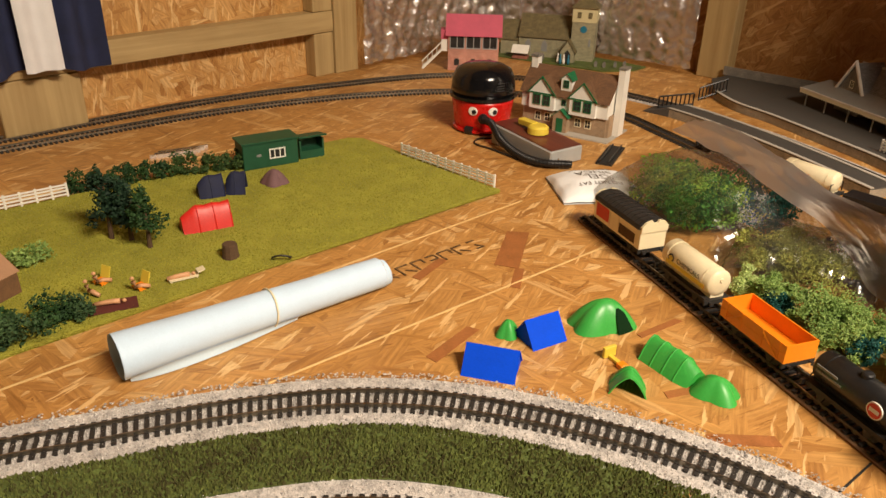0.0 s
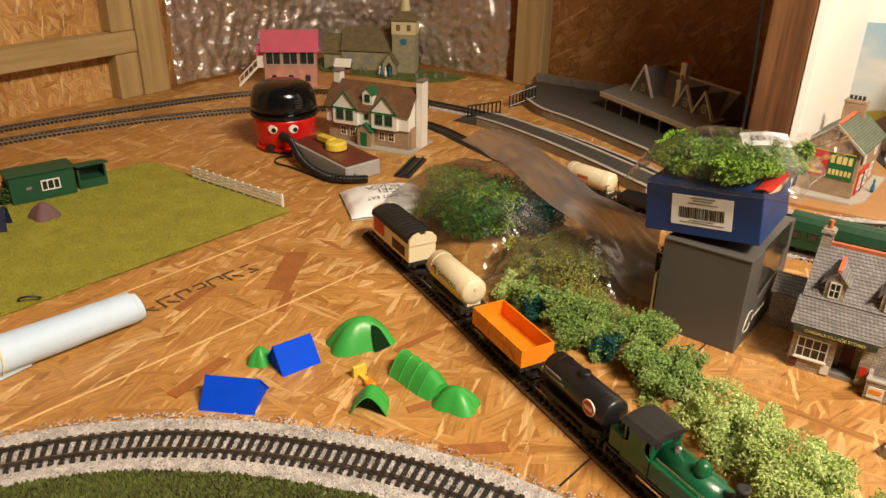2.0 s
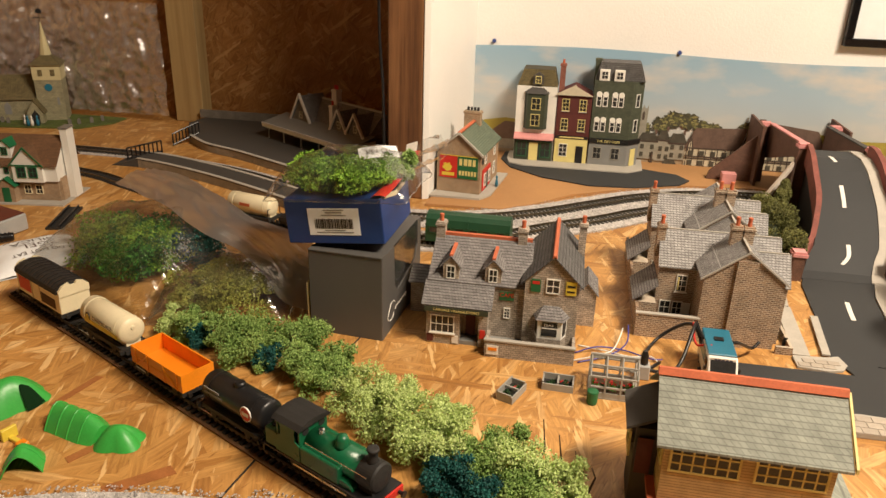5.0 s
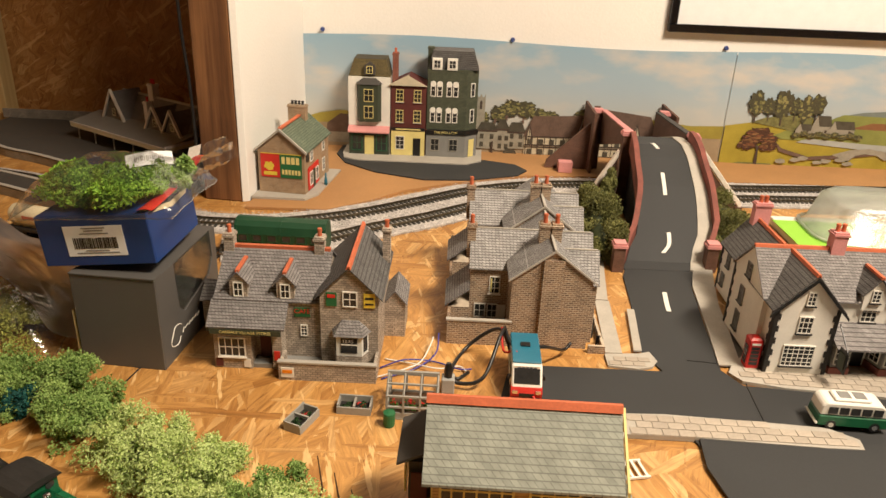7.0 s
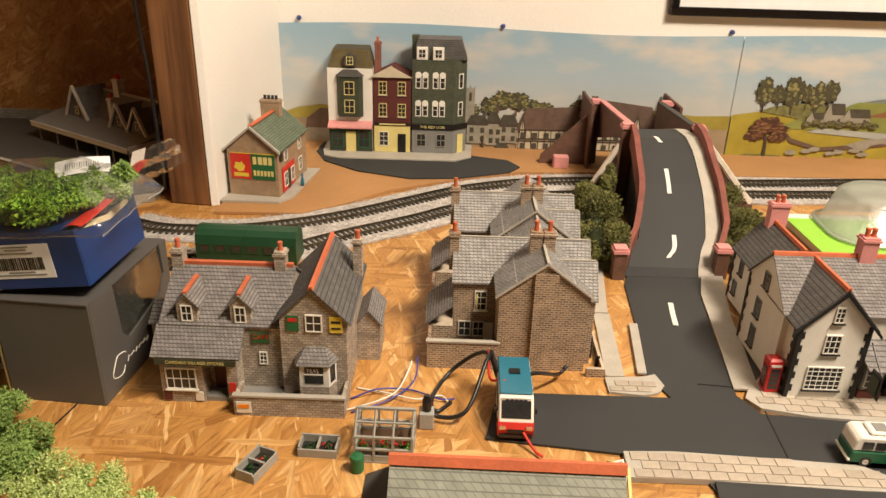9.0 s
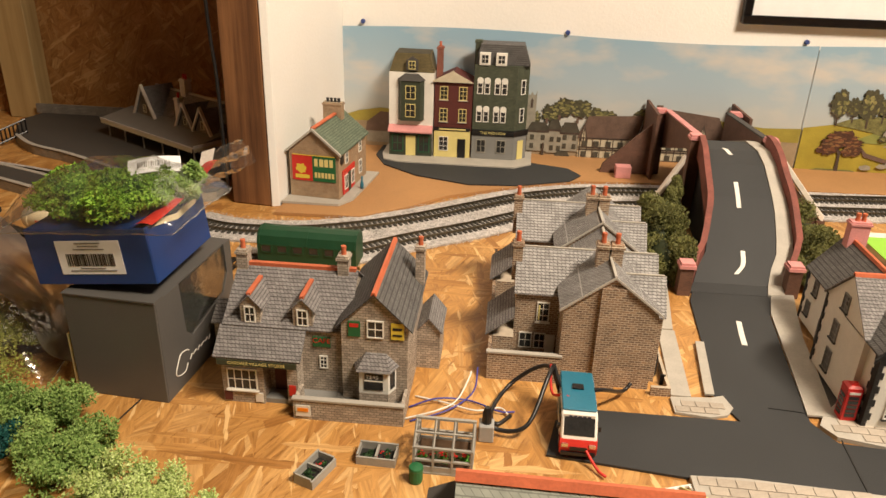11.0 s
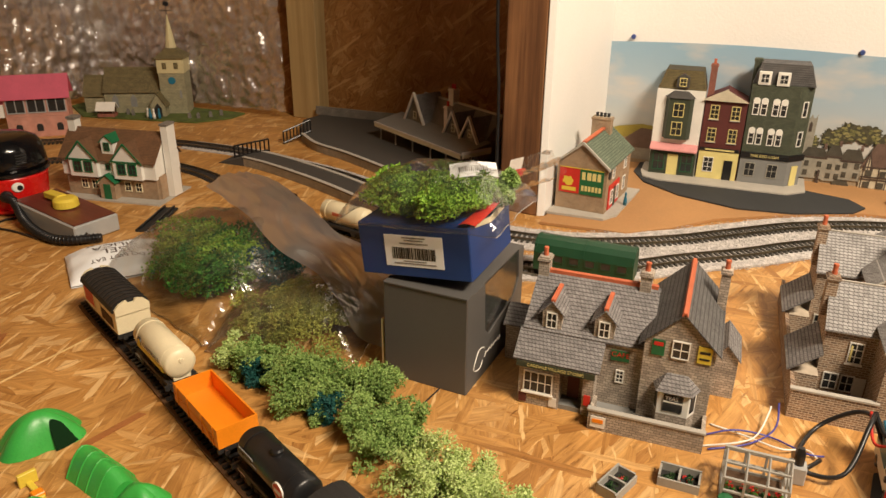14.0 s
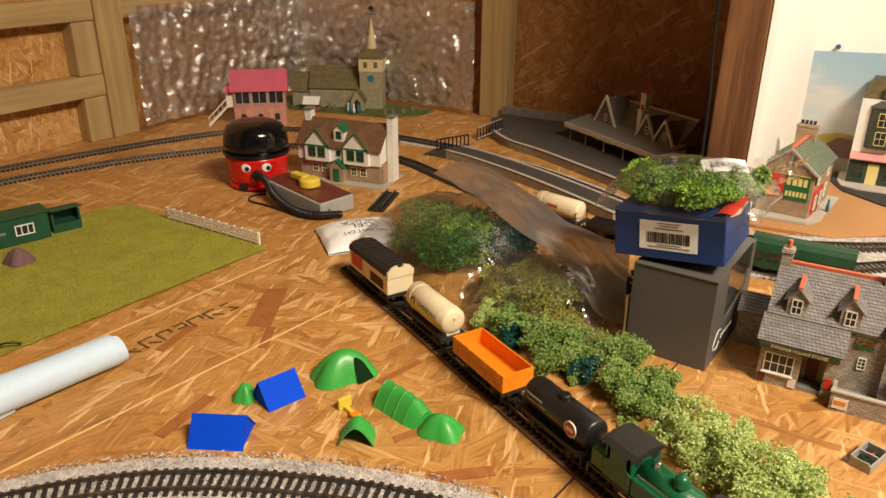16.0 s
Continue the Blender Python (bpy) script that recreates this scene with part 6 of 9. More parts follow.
window(a, side(0.146, 1.3397, 0.006), 0.017, 0.026, 2, 2, GREEN_PAINT)
window(a, side(0.186, 1.3397, 0.006), 0.017, 0.026, 2, 2, GREEN_PAINT)
panel("door", a, side(0.166, 1.3397, 0.0), 0.015, 0.031, PALE_YELLOW)
chimney(a, 0.205, 1.375, 0.10, 0.160, 0.009, 0.012, 1, RED_BRICK, TERRACOTTA)
b = shopfront(0.2005, 0.257, 0.114, MAROON, "narrow red brick low-relief card shop with pediment")
part("pediment", M().prism([(0.200, 0.1142), (0.2575, 0.1142), (0.229, 0.128)], 1.343, 1.392, "y"), MAROON, b)
part("pediment_band", M().prism([(0.199, 0.1135), (0.2585, 0.1135), (0.229, 0.129), (0.229, 0.1315), (0.197, 0.1145)], 1.3415, 1.343, "y"), PRINT_WALL, b)
for x in (0.2145, 0.243):
    for z in (0.054, 0.087):
        window(b, side(x, 1.3457, z), 0.012, 0.020, 2, 3, PALE_YELLOW, sill=KERB)
part("shop_front", M().box(0.2015, 0.256, 1.342, 1.346, 0, 0.040), PALE_YELLOW, b)
part("fascia", M().box(0.2015, 0.256, 1.3412, 1.3419, 0.041, 0.046), BLACK, b)
part("letter_bar", M().box(0.209, 0.249, 1.3407, 1.3411, 0.0425, 0.0445), PALE_YELLOW, b)
window(b, side(0.216, 1.3417, 0.010), 0.014, 0.022, 2, 3, WHITE)
panel("door", b, side(0.2435, 1.3417, 0.0), 0.012, 0.029, BLACK)
c = shopfront(0.2585, 0.3215, 0.140, GREY_STONE_DARK, "tall dark stone low-relief card public house")
part("wall", M().prism([(0.3216, 1.346), (0.3395, 1.362), (0.3395, 1.392), (0.3216, 1.392)], 0, 0.140), GREY_STONE_DARK, c)
part("mansard", M().prism([(0.2585, 0.1402), (0.3395, 0.1402), (0.330, 0.169), (0.266, 0.169)], 1.352, 1.392, "y"), SLATE_DARK, c)
chimney(c, 0.262, 1.372, 0.13, 0.172, 0.010, 0.013, 0, GREY_STONE_DARK, TERRACOTTA)
for x in (0.273, 0.297):
    part("dormer", M().box(x - 0.008, x + 0.008, 1.344, 1.356, 0.1405, 0.158), WHITE, c)
    window(c, side(x, 1.3437, 0.143), 0.011, 0.013, 2, 2, WHITE)
part("dormer", M().box(0.322, 0.334, 1.354, 1.366, 0.1405, 0.158), WHITE, c)
window(c, pose(0.327, 1.3537, 0.143, 0, 0, 0), 0.009, 0.013, 2, 2, WHITE)
for x in (0.273, 0.2985):
    for z in (0.056, 0.098):
        for dx in (-0.0052, 0.0052):
            window(c, side(x + dx, 1.3457, z), 0.0085, 0.020, 1, 2, WHITE, fr=0.0013)
        part("arch", M().lathe([(0.0047, 0.0), (0.0047, 0.0012)], 14, (x - 0.0052, 1.3450, z + 0.020), "y").join(M().lathe([(0.0047, 0.0), (0.0047, 0.0012)], 14, (x + 0.0052, 1.3450, z + 0.020), "y")), WHITE, c)
for z in (0.056, 0.098):
    window(c, pose(0.331, 1.3542, z, 0, 0, 42), 0.009, 0.022, 1, 2, WHITE, fr=0.0013)
part("pub_front", M().prism([(0.2587, 1.343), (0.3216, 1.343), (0.341, 1.360), (0.3395, 1.362), (0.3216, 1.346), (0.2587, 1.346)], 0, 0.036), GREY_PAINT, c)
fs = part("fascia", M().prism([(0.2582, 1.3415), (0.322, 1.3415), (0.343, 1.360), (0.3395, 1.362), (0.3216, 1.346), (0.2582, 1.346)], 0.0365, 0.0445), BLACK, c)
words("THE RED LION", 0.0058, PALE_YELLOW, fs, side(0.290, 1.3413, 0.0405))
for x in (0.273, 0.303):
    window(c, side(x, 1.3427, 0.010), 0.014, 0.020, 2, 2, PRINT_GREY)
panel("door", c, pose(0.332, 1.3515, 0.0, 0, 0, 41), 0.011, 0.029, PALE_YELLOW)
sheet("town_pavement", [(0.122, 1.346), (0.128, 1.318), (0.150, 1.308), (0.325, 1.308), (0.350, 1.330), (0.352, 1.395), (0.122, 1.395)], 0.0064, 0.0083, KERB, "pale card pavement under the town shops", "pavement")

# small shop with painted gable
s = thing("corner_house", pose(0.068, 1.137, 0.0075, 0, 0, -7), "tan brick card house with green roof and painted gable sign", "model house", "village buildings")
roofed(s, -0.032, 0.034, 0.0, 0.112, 0, 0.061, 0.088, "y", TAN_BRICK, SLATE_GREEN, None, 0.004, 0.003)
for sgn in (-1, 1):
    part("verge", M().prism([(sgn * 0.0375 + 0.001, 0.0572), (0.001, 0.0882), (0.001, 0.0915), (sgn * 0.0375 + 0.001, 0.0605)], -0.0042, -0.0012, "y"), KERB, s)
part("ridge_tile", M().box(-0.0015, 0.0035, 0.0, 0.11, 0.0898, 0.0918), TERRACOTTA, s)
gs = panel("gable_sign", s, side(-0.0145, -0.0002, 0.022), 0.027, 0.034, SIGN_RED, 0.0008, "red and green painted advertisement")
panel("gable_sign", s, side(0.0148, -0.0002, 0.022), 0.031, 0.034, SIGN_GREEN, 0.0008)
part("sign_shape", M().prism(blob(-0.016, 0.038, 0.008, 0.007, 9, 16), -0.0014, -0.0011, "y"), YELLOW, s)
part("sign_shape", M().box(-0.024, -0.005, -0.0014, -0.0011, 0.025, 0.030), YELLOW, s)
for i, w in enumerate((0.0045, 0.0055, 0.005, 0.0045)):
    part("letter_bar", M().box(0.002 + i * 0.0068, 0.002 + i * 0.0068 + w, -0.0014, -0.0011, 0.042, 0.052), PALE_YELLOW, s)
for i in range(6):
    part("letter_bar", M().box(0.002 + i * 0.0046, 0.0052 + i * 0.0046, -0.0014, -0.0011, 0.027, 0.034), PALE_YELLOW, s)
part("sign_band", M().box(-0.0275, 0.030, -0.0016, -0.0011, 0.0555, 0.0565), YELLOW, s)
part("shop_front", M().box(0.0342, 0.0358, 0.012, 0.058, 0.002, 0.034), SIGN_RED, s, "red shop front")
for y in (0.022, 0.048):
    window(s, side(0.0360, y, 0.008, 90), 0.012, 0.019, 2, 2, WHITE)
panel("door", s, side(0.0360, 0.035, 0.002, 90), 0.009, 0.026, DARK_GREEN)
window(s, side(0.0342, 0.085, 0.010, 90), 0.012, 0.019, 2, 2, WHITE)
for y in (0.03, 0.085):
    window(s, side(0.0342, y, 0.040, 90), 0.011, 0.015, 2, 2, WHITE)
part("round_sign", M().lathe([(0.006, 0.0343), (0.006, 0.0352)], 16, (0, 0.012, 0.049), "x"), BLACK, s)
chimney(s, -0.003, 0.088, 0.075, 0.105, 0.026, 0.012, 4, TAN_BRICK, BLACK_MATT, "x", 0.005)
sheet("house_base", [(0.030, 1.117), (0.104, 1.117), (0.118, 1.140), (0.132, 1.255), (0.050, 1.26)], 0.0042, 0.0072, KERB, "pale grey card base of the corner house", "base")
fg = M().lathe([(0.0022, 0), (0.0026, 0.005), (0.0018, 0.010), (0.0010, 0.0125), (0.0017, 0.0145), (0.0012, 0.017), (0.0003, 0.018)], 10, (0.122, 1.18, 0.0073))
solid("model_figure", fg, TEAL, "tiny plain blue painted standing figurine", "figurine", smooth=True)

COACH_GREEN = paint("coach_green", (0.008, 0.055, 0.022), 0.5, 0.15)
# green coach
s = thing("green_coach", pose(0.114, 0.944, 0.0055, 0, 0, -1.5), "dark green model coach with rounded roof behind the stores", "model coach")
pr = [(-0.016, 0.006), (0.016, 0.006), (0.0165, 0.026), (0.014, 0.0345), (0.008, 0.039), (0.0, 0.0405), (-0.008, 0.039), (-0.014, 0.0345), (-0.0165, 0.026)]
part("body", M().prism(pr, -0.052, 0.052, "x"), COACH_GREEN, s, smooth=False)
for i in range(3):
    part("roof_rib", M().prism([(p[0] * 1.03, p[1] * 1.012) for p in pr[2:]], -0.050 + i * 0.05 - 0.001, -0.050 + i * 0.05 + 0.001, "x"), COACH_GREEN, s)
for i in range(6):
    window(s, side(-0.042 + i * 0.0165, -0.0164, 0.017), 0.011, 0.009, 1, 1, COACH_GREEN)
for x in (-0.035, 0.035):
    for y in (-0.009, 0.009):
        part("wheel", M().lathe([(0.0062, y - 0.0012), (0.0062, y + 0.0012)], 16, (x, 0, 0.0062), "y"), BLACK, s)

# signal box in the foreground
s = thing("signal_box", pose(0.353, 0.527, 0.0, 0, 0, -1), "cream boarded signal box with pale slate roof", "model signal box", "village buildings")
part("wall", M().box(-0.0505, 0.0505, -0.034, 0.030, 0, 0.040), OCHRE, s)
part("cabin", M().box(-0.0505, 0.0505, -0.034, 0.030, 0.0402, 0.078), OCHRE, s)
part("floor_band", M().box(-0.056, 0.056, -0.041, 0.033, 0.024, 0.0275), TERRACOTTA, s)
for k in slopes(-0.0505, 0.0505, -0.034, 0.030, 0.078, 0.1025, "x", 0.007, 0.006, 0.002):
    part("roof", k, SLATE_PALE, s)
part("gable_wall", M().prism([(-0.034, 0.078), (0.030, 0.078), (-0.002, 0.102)], -0.0505, 0.0505, "x"), OCHRE, s)
part("ridge_tile", M().prism([(-0.0055, 0.1035), (0.0015, 0.1035), (-0.001, 0.1075), (-0.003, 0.1075)], -0.057, 0.057, "x"), TERRACOTTA, s, "orange ridge tiles")
for x in (-0.0255, 0.0255):
    w = window(s, side(x, -0.0343, 0.052), 0.043, 0.021, 6, 3, PALE_YELLOW, bar=0.0011, fr=0.0015)
for y in (-0.018, 0.012):
    window(s, side(-0.0508, y, 0.052, -90), 0.024, 0.021, 3, 3, PALE_YELLOW, bar=0.0011, fr=0.0015)
window(s, side(0.0508, -0.005, 0.052, 90), 0.05, 0.021, 6, 3, PALE_YELLOW, bar=0.0011, fr=0.0015)
part("barge_board", M().prism([(-0.041, 0.0735), (-0.002, 0.1035), (0.037, 0.0735), (0.037, 0.077), (-0.002, 0.1055), (-0.041, 0.077)], 0.0570, 0.0585, "x"), PALE_YELLOW, s)
part("porch", M().box(-0.066, -0.0508, -0.010, 0.022, 0.0, 0.064), PLATFORM, s, "dark grey porch")
part("porch_roof", M().prism([(-0.073, 0.0655), (-0.0505, 0.0765), (-0.0505, 0.0785), (-0.073, 0.0675)], -0.016, 0.028, "y"), PLATFORM, s)
panel("porch_door", s, side(-0.0595, -0.0122, 0.030), 0.010, 0.028, MAROON)
window(s, side(-0.0682, 0.006, 0.036, -90), 0.02, 0.02, 3, 2, PALE_YELLOW)
part("side_shed", M().prism([(0.0508, 0.0), (0.073, 0.0), (0.073, 0.026), (0.0508, 0.031)], -0.03, 0.02, "y"), OCHRE, s)
part("shed_roof", M().prism([(0.0508, 0.0312), (0.076, 0.0257), (0.076, 0.0275), (0.0508, 0.033)], -0.034, 0.024, "y"), SLATE_PALE, s)
# white steps lying beside
for x, y, a2 in ((0.438, 0.640, 20), (0.441, 0.595, 12)):
    st = thing("white_steps", pose(x, y, 0.0012 if y < 0.62 else 0.0012, 0, 0, a2), "small white plastic model steps lying flat", "model steps", "model steps")
    for k in (-0.009, 0.009):
        part("stringer", M().box(-0.012, 0.014, k - 0.0007, k + 0.0007, 0, 0.0016), WHITE_PLASTIC, st)
    for i in range(5):
        part("tread", M().box(-0.011 + i * 0.0055, -0.009 + i * 0.0055, -0.0083, 0.0083, 0.0002, 0.0014), WHITE_PLASTIC, st)

# greenhouse and cold frames
GH = paint("grey_greenhouse_card", (0.33, 0.32, 0.29), 0.6, 0.12)
PANE = Nodes("clear_pane")
PANE.set((0.9, 0.95, 0.92), 0.05, Transmission_Weight=0.9, Alpha=0.35)
PANE = PANE.mat
s = thing("greenhouse", pose(0.2815, 0.661, 0.0, 0, 0, -1), "grey framed card greenhouse with plants inside", "model greenhouse")
for y in (-0.0165, 0.0155):
    for i in range(4):
        x = -0.0195 + i * 0.013
        part("upright", M().box(x - 0.0008, x + 0.0008, y - 0.0008, y + 0.0008, 0, 0.0215), GH, s)
    for z in (0.0, 0.0105, 0.0205):
        part("rail", M().box(-0.0203, 0.0203, y - 0.0009, y + 0.0009, z, z + 0.0014), GH, s)
    part("base_wall", M().box(-0.0195, 0.0195, y - 0.0005, y + 0.0005, 0.0014, 0.0060), GH, s)
for x in (-0.0195, 0.0195):
    for z in (0.0, 0.0105, 0.0205):
        part("rail", M().box(x - 0.0008, x + 0.0008, -0.0165, 0.0155, z, z + 0.0014), GH, s)
    part("upright", M().box(x - 0.0008, x + 0.0008, -0.0013, 0.0003, 0, 0.033), GH, s)
for i in range(4):
    x = -0.0195 + i * 0.013
    for y in (-0.0165, 0.0155):
        part("rafter", M().tube([(x, y, 0.0215), (x, -0.0005, 0.0335)], 0.0009, 4), GH, s)
part("ridge", M().box(-0.0205, 0.0205, -0.0016, 0.0006, 0.0328, 0.0345), GH, s)
for y, f in ((-0.0085, -1), (0.0075, 1)):
    part("rail", M().box(-0.0203, 0.0203, y - 0.0007, y + 0.0007, 0.0268, 0.0282), GH, s)
r = random.Random(8)
for i in range(5):
    part("plant", M().tufts((-0.014 + i * 0.007, -0.010, 0.009), (0.004, 0.004, 0.005), 40, 0.0014, r), LEAF_DARK if i % 2 else LEAF_BOTTLE, s)
    part("flower", M().tufts((-0.014 + i * 0.007, -0.011, 0.013), (0.003, 0.003, 0.002), 10, 0.0012, r), SIGN_RED, s)
part("bench", M().box(-0.018, 0.018, -0.0155, 0.0145, 0.0012, 0.0045), BARK, s)
solid("wheelie_bin", M().lathe([(0.0040, 0), (0.0046, 0.002), (0.0046, 0.010), (0.0050, 0.011), (0.0046, 0.0125), (0.001, 0.0132)], 14, (0.2645, 0.636, 0)), SIGN_GREEN, "small green model water butt by the greenhouse", "water butt", smooth=False)
for x, y, a2 in ((0.197, 0.634, 68), (0.2355, 0.6545, -2)):
    s = thing("cold_frame", pose(x, y, 0, 0, 0, a2), "grey card cold frame with glazed lid and seedlings", "cold frame", "cold frames")
    part("box", M().box(-0.0135, 0.0135, -0.0075, -0.0062, 0, 0.0065).join(M().box(-0.0135, 0.0135, 0.0062, 0.0075, 0, 0.009)).join(M().box(-0.0135, -0.0122, -0.0062, 0.0062, 0, 0.008)).join(M().box(0.0122, 0.0135, -0.0062, 0.0062, 0, 0.008)), GH, s)
    part("lid_bar", M().box(-0.0008, 0.0008, -0.0062, 0.0062, 0.0055, 0.0078), GH, s)
    part("soil", M().box(-0.0122, 0.0122, -0.0062, 0.0062, 0.0003, 0.003), BLACK_MATT, s)
    part("seedlings", M().tufts((-0.006, 0, 0.004), (0.005, 0.005, 0.002), 60, 0.0011, r).tufts((0.006, 0, 0.004), (0.005, 0.005, 0.002), 60, 0.0011, r), LEAF_DARK, s)
    part("flowers", M().tufts((0.004, 0, 0.0052), (0.007, 0.004, 0.001), 12, 0.0010, r), SIGN_RED, s)

# loose wiring
def wire(pts, rad, mat, label):
    solid("wire", M().tube(smooth_path(pts, 0.003), rad, 6), mat, label, "wire", "loose wires", smooth=True)


BLUE_WIRE = paint("blue_wire", (0.05, 0.05, 0.30), 0.4)
wire([(0.249, 0.715, 0.001), (0.27, 0.722, 0.006), (0.295, 0.728, 0.002), (0.318, 0.716, 0.003), (0.332, 0.719, 0.002)], 0.0007, BLUE_WIRE, "thin blue wire lying on the table")
wire([(0.247, 0.700, 0.001), (0.272, 0.706, 0.007), (0.285, 0.725, 0.004), (0.293, 0.752, 0.008), (0.294, 0.757, 0.012)], 0.0007, WHITE_PLASTIC, "thin white wire lying on the table")
wire([(0.252, 0.730, 0.001), (0.275, 0.722, 0.003), (0.300, 0.712, 0.005), (0.318, 0.722, 0.002), (0.325, 0.712, 0.003)], 0.0007, WHITE_PLASTIC, "thin white wire twisted with the blue one")
wire([(0.252, 0.698, 0.001), (0.28, 0.712, 0.004), (0.297, 0.735, 0.006), (0.299, 0.758, 0.015)], 0.0007, BLUE_WIRE, "thin blue wire curling up from the table")
wire([(0.3265, 0.713, 0.002), (0.316, 0.70, 0.003), (0.312, 0.715, 0.004), (0.325, 0.742, 0.010), (0.345, 0.745, 0.026), (0.356, 0.735, 0.032), (0.362, 0.715, 0.024), (0.366, 0.700, 0.032)], 0.0017, BLACK, "black lead looping from the controller plug")
wire([(0.309, 0.694, 0.014), (0.317, 0.690, 0.006), (0.338, 0.690, 0.012), (0.352, 0.720, 0.034), (0.357, 0.735, 0.036)], 0.0017, BLACK, "black lead looping behind the van")
wire([(0.357, 0.735, 0.036), (0.362, 0.716, 0.030), (0.372, 0.708, 0.0305), (0.390, 0.716, 0.0295), (0.412, 0.745, 0.010), (0.420, 0.752, 0.014)], 0.0016, BLACK, "black lead draped over the van roof")
wire([(0.355, 0.738, 0.034), (0.356, 0.715, 0.024), (0.366, 0.700, 0.0320), (0.372, 0.680, 0.018), (0.385, 0.660, 0.004), (0.392, 0.652, 0.003)], 0.0011, SIGN_RED, "red lead draped over the van")
s = thing("terminal_plug", pose(0.309, 0.687, 0), "small grey terminal block with black plug", "terminal block")
part("block", M().box(-0.0055, 0.0055, -0.0055, 0.0055, 0, 0.014), GREY_PLASTIC, s, bevel=0.0008)
part("plug", M().lathe([(0.0035, 0.0141), (0.0035, 0.022), (0.002, 0.027)], 12), BLACK, s)

# vehicles
def wheels(ob, xs, y, r, t=0.0028):
    for x in xs:
        for sy in (-1, 1):
            w = part("wheel", M().lathe([(r * 0.3, sy * y - t / 2), (r * 0.92, sy * y - t / 2), (r, sy * y - t / 4), (r, sy * y + t / 4), (r * 0.92, sy * y + t / 2), (r * 0.3, sy * y + t / 2)], 18, (x, 0, r), "y"), BLACK, ob)
            part("hub", M().lathe([(r * 0.5, sy * (y + t / 2) - 0.0002), (r * 0.4, sy * (y + t / 2) + 0.0004)], 12, (x, 0, r), "y"), CHROME, w)


v = thing("camper_van", pose(0.629, 0.662, 0.0042, 0, 0, -3), "green and white model camper van on the road", "model van")
lowp = [(-0.0265, 0.003), (0.026, 0.003), (0.0275, 0.006), (0.0272, 0.0125), (-0.0268, 0.0125), (-0.0272, 0.006)]
part("lower_body", M().prism(lowp, -0.0105, 0.0105, "y"), LOCO_GREEN, v, "dark green lower body", bevel=0.0009)
upp = [(-0.0266, 0.0127), (0.0268, 0.0127), (0.0225, 0.0215), (0.0185, 0.0238), (-0.0225, 0.0238), (-0.0255, 0.021)]
part("upper_body", M().prism(upp, -0.0098, 0.0098, "y"), WHITE_PLASTIC, v, "white upper body", bevel=0.0009)
part("roof_hatch", M().box(-0.016, 0.012, -0.007, 0.007, 0.0239, 0.0262), WHITE_PLASTIC, v, bevel=0.0008)
part("hatch_pane", M().box(-0.012, -0.003, -0.0045, 0.0045, 0.0263, 0.0266).join(M().box(0.0, 0.009, -0.0045, 0.0045, 0.0263, 0.0266)), GREY_PAINT, v)
for i in range(5):
    for sy in (-1, 1):
        part("window", M().box(-0.0208 + i * 0.0086, -0.0138 + i * 0.0086, sy * 0.0101 - 0.0003, sy * 0.0101 + 0.0003, 0.0145, 0.0205), DARK_GLASS, v)
part("windscreen", M().box(-0.0005, 0.0005, -0.0085, 0.0085, 0, 0.0075).xf(pose(0.0262, 0, 0.0142, 0, -25, 0)), DARK_GLASS, v)
part("bumper", M().box(0.0272, 0.0288, -0.0108, 0.0108, 0.0042, 0.0062), WHITE_PLASTIC, v, bevel=0.0004)
part("bumper", M().box(-0.0288, -0.0270, -0.0108, 0.0108, 0.0042, 0.0062), WHITE_PLASTIC, v, bevel=0.0004)
for y in (-0.0068, 0.0068):
    part("headlight", M().lathe([(0.0020, 0.0274), (0.0018, 0.0281)], 12, (0, y, 0.0092), "x"), CHROME, v)
wheels(v, (-0.0165, 0.017), 0.0092, 0.0044)

v = thing("delivery_van", pose(0.3735, 0.702, 0.0022, 0, 0, -91), "red and white model van with blue roof", "model van")
part("body", M().prism([(-0.031, 0.004), (0.031, 0.004), (0.032, 0.010), (0.0295, 0.0165), (0.021, 0.0275), (0.018, 0.0288), (-0.031, 0.0288)], -0.0125, 0.0125, "y"), WHITE_PLASTIC, v, "white van body", bevel=0.001)
part("front", M().prism([(0.0225, 0.0036), (0.0312, 0.0036), (0.0328, 0.0102), (0.0306, 0.0148), (0.0225, 0.0148)], -0.0128, 0.0128, "y"), SIGN_RED, v, "red bonnet")
part("roof", M().box(-0.0312, 0.017, -0.0120, 0.0120, 0.0290, 0.0306), TEAL, v, "blue roof", bevel=0.0007)
part("roof_vent", M().box(-0.013, -0.007, -0.004, 0.004, 0.0307, 0.0318), BLACK, v)
part("windscreen", M().box(-0.0003, 0.0003, -0.0105, 0.0105, 0, 0.0125).xf(pose(0.0291, 0, 0.0172, 0, -38, 0)), DARK_GLASS, v)
part("header_board", M().box(0.0205, 0.0216, -0.0105, 0.0105, 0.0258, 0.0292), WHITE_PLASTIC, v)
for i in range(5):
    part("letter_bar", M().box(0.0217, 0.0219, -0.0075 + i * 0.0032, -0.0052 + i * 0.0032, 0.0266, 0.0284), NAVY, v)
part("grille", M().box(0.0327, 0.0332, -0.006, 0.006, 0.0075, 0.0105), BLACK, v)
for y in (-0.0095, 0.0095):
    part("headlight", M().box(0.0318, 0.0330, y - 0.0022, y + 0.0022, 0.0100, 0.0128), CHROME, v)
    part("mirror", M().box(0.020, 0.0225, y * 1.5 - 0.001, y * 1.5 + 0.001, 0.017, 0.0205), BLACK, v)
part("bumper", M().box(0.0318, 0.0334, -0.0118, 0.0118, 0.0034, 0.0060), BLACK, v)
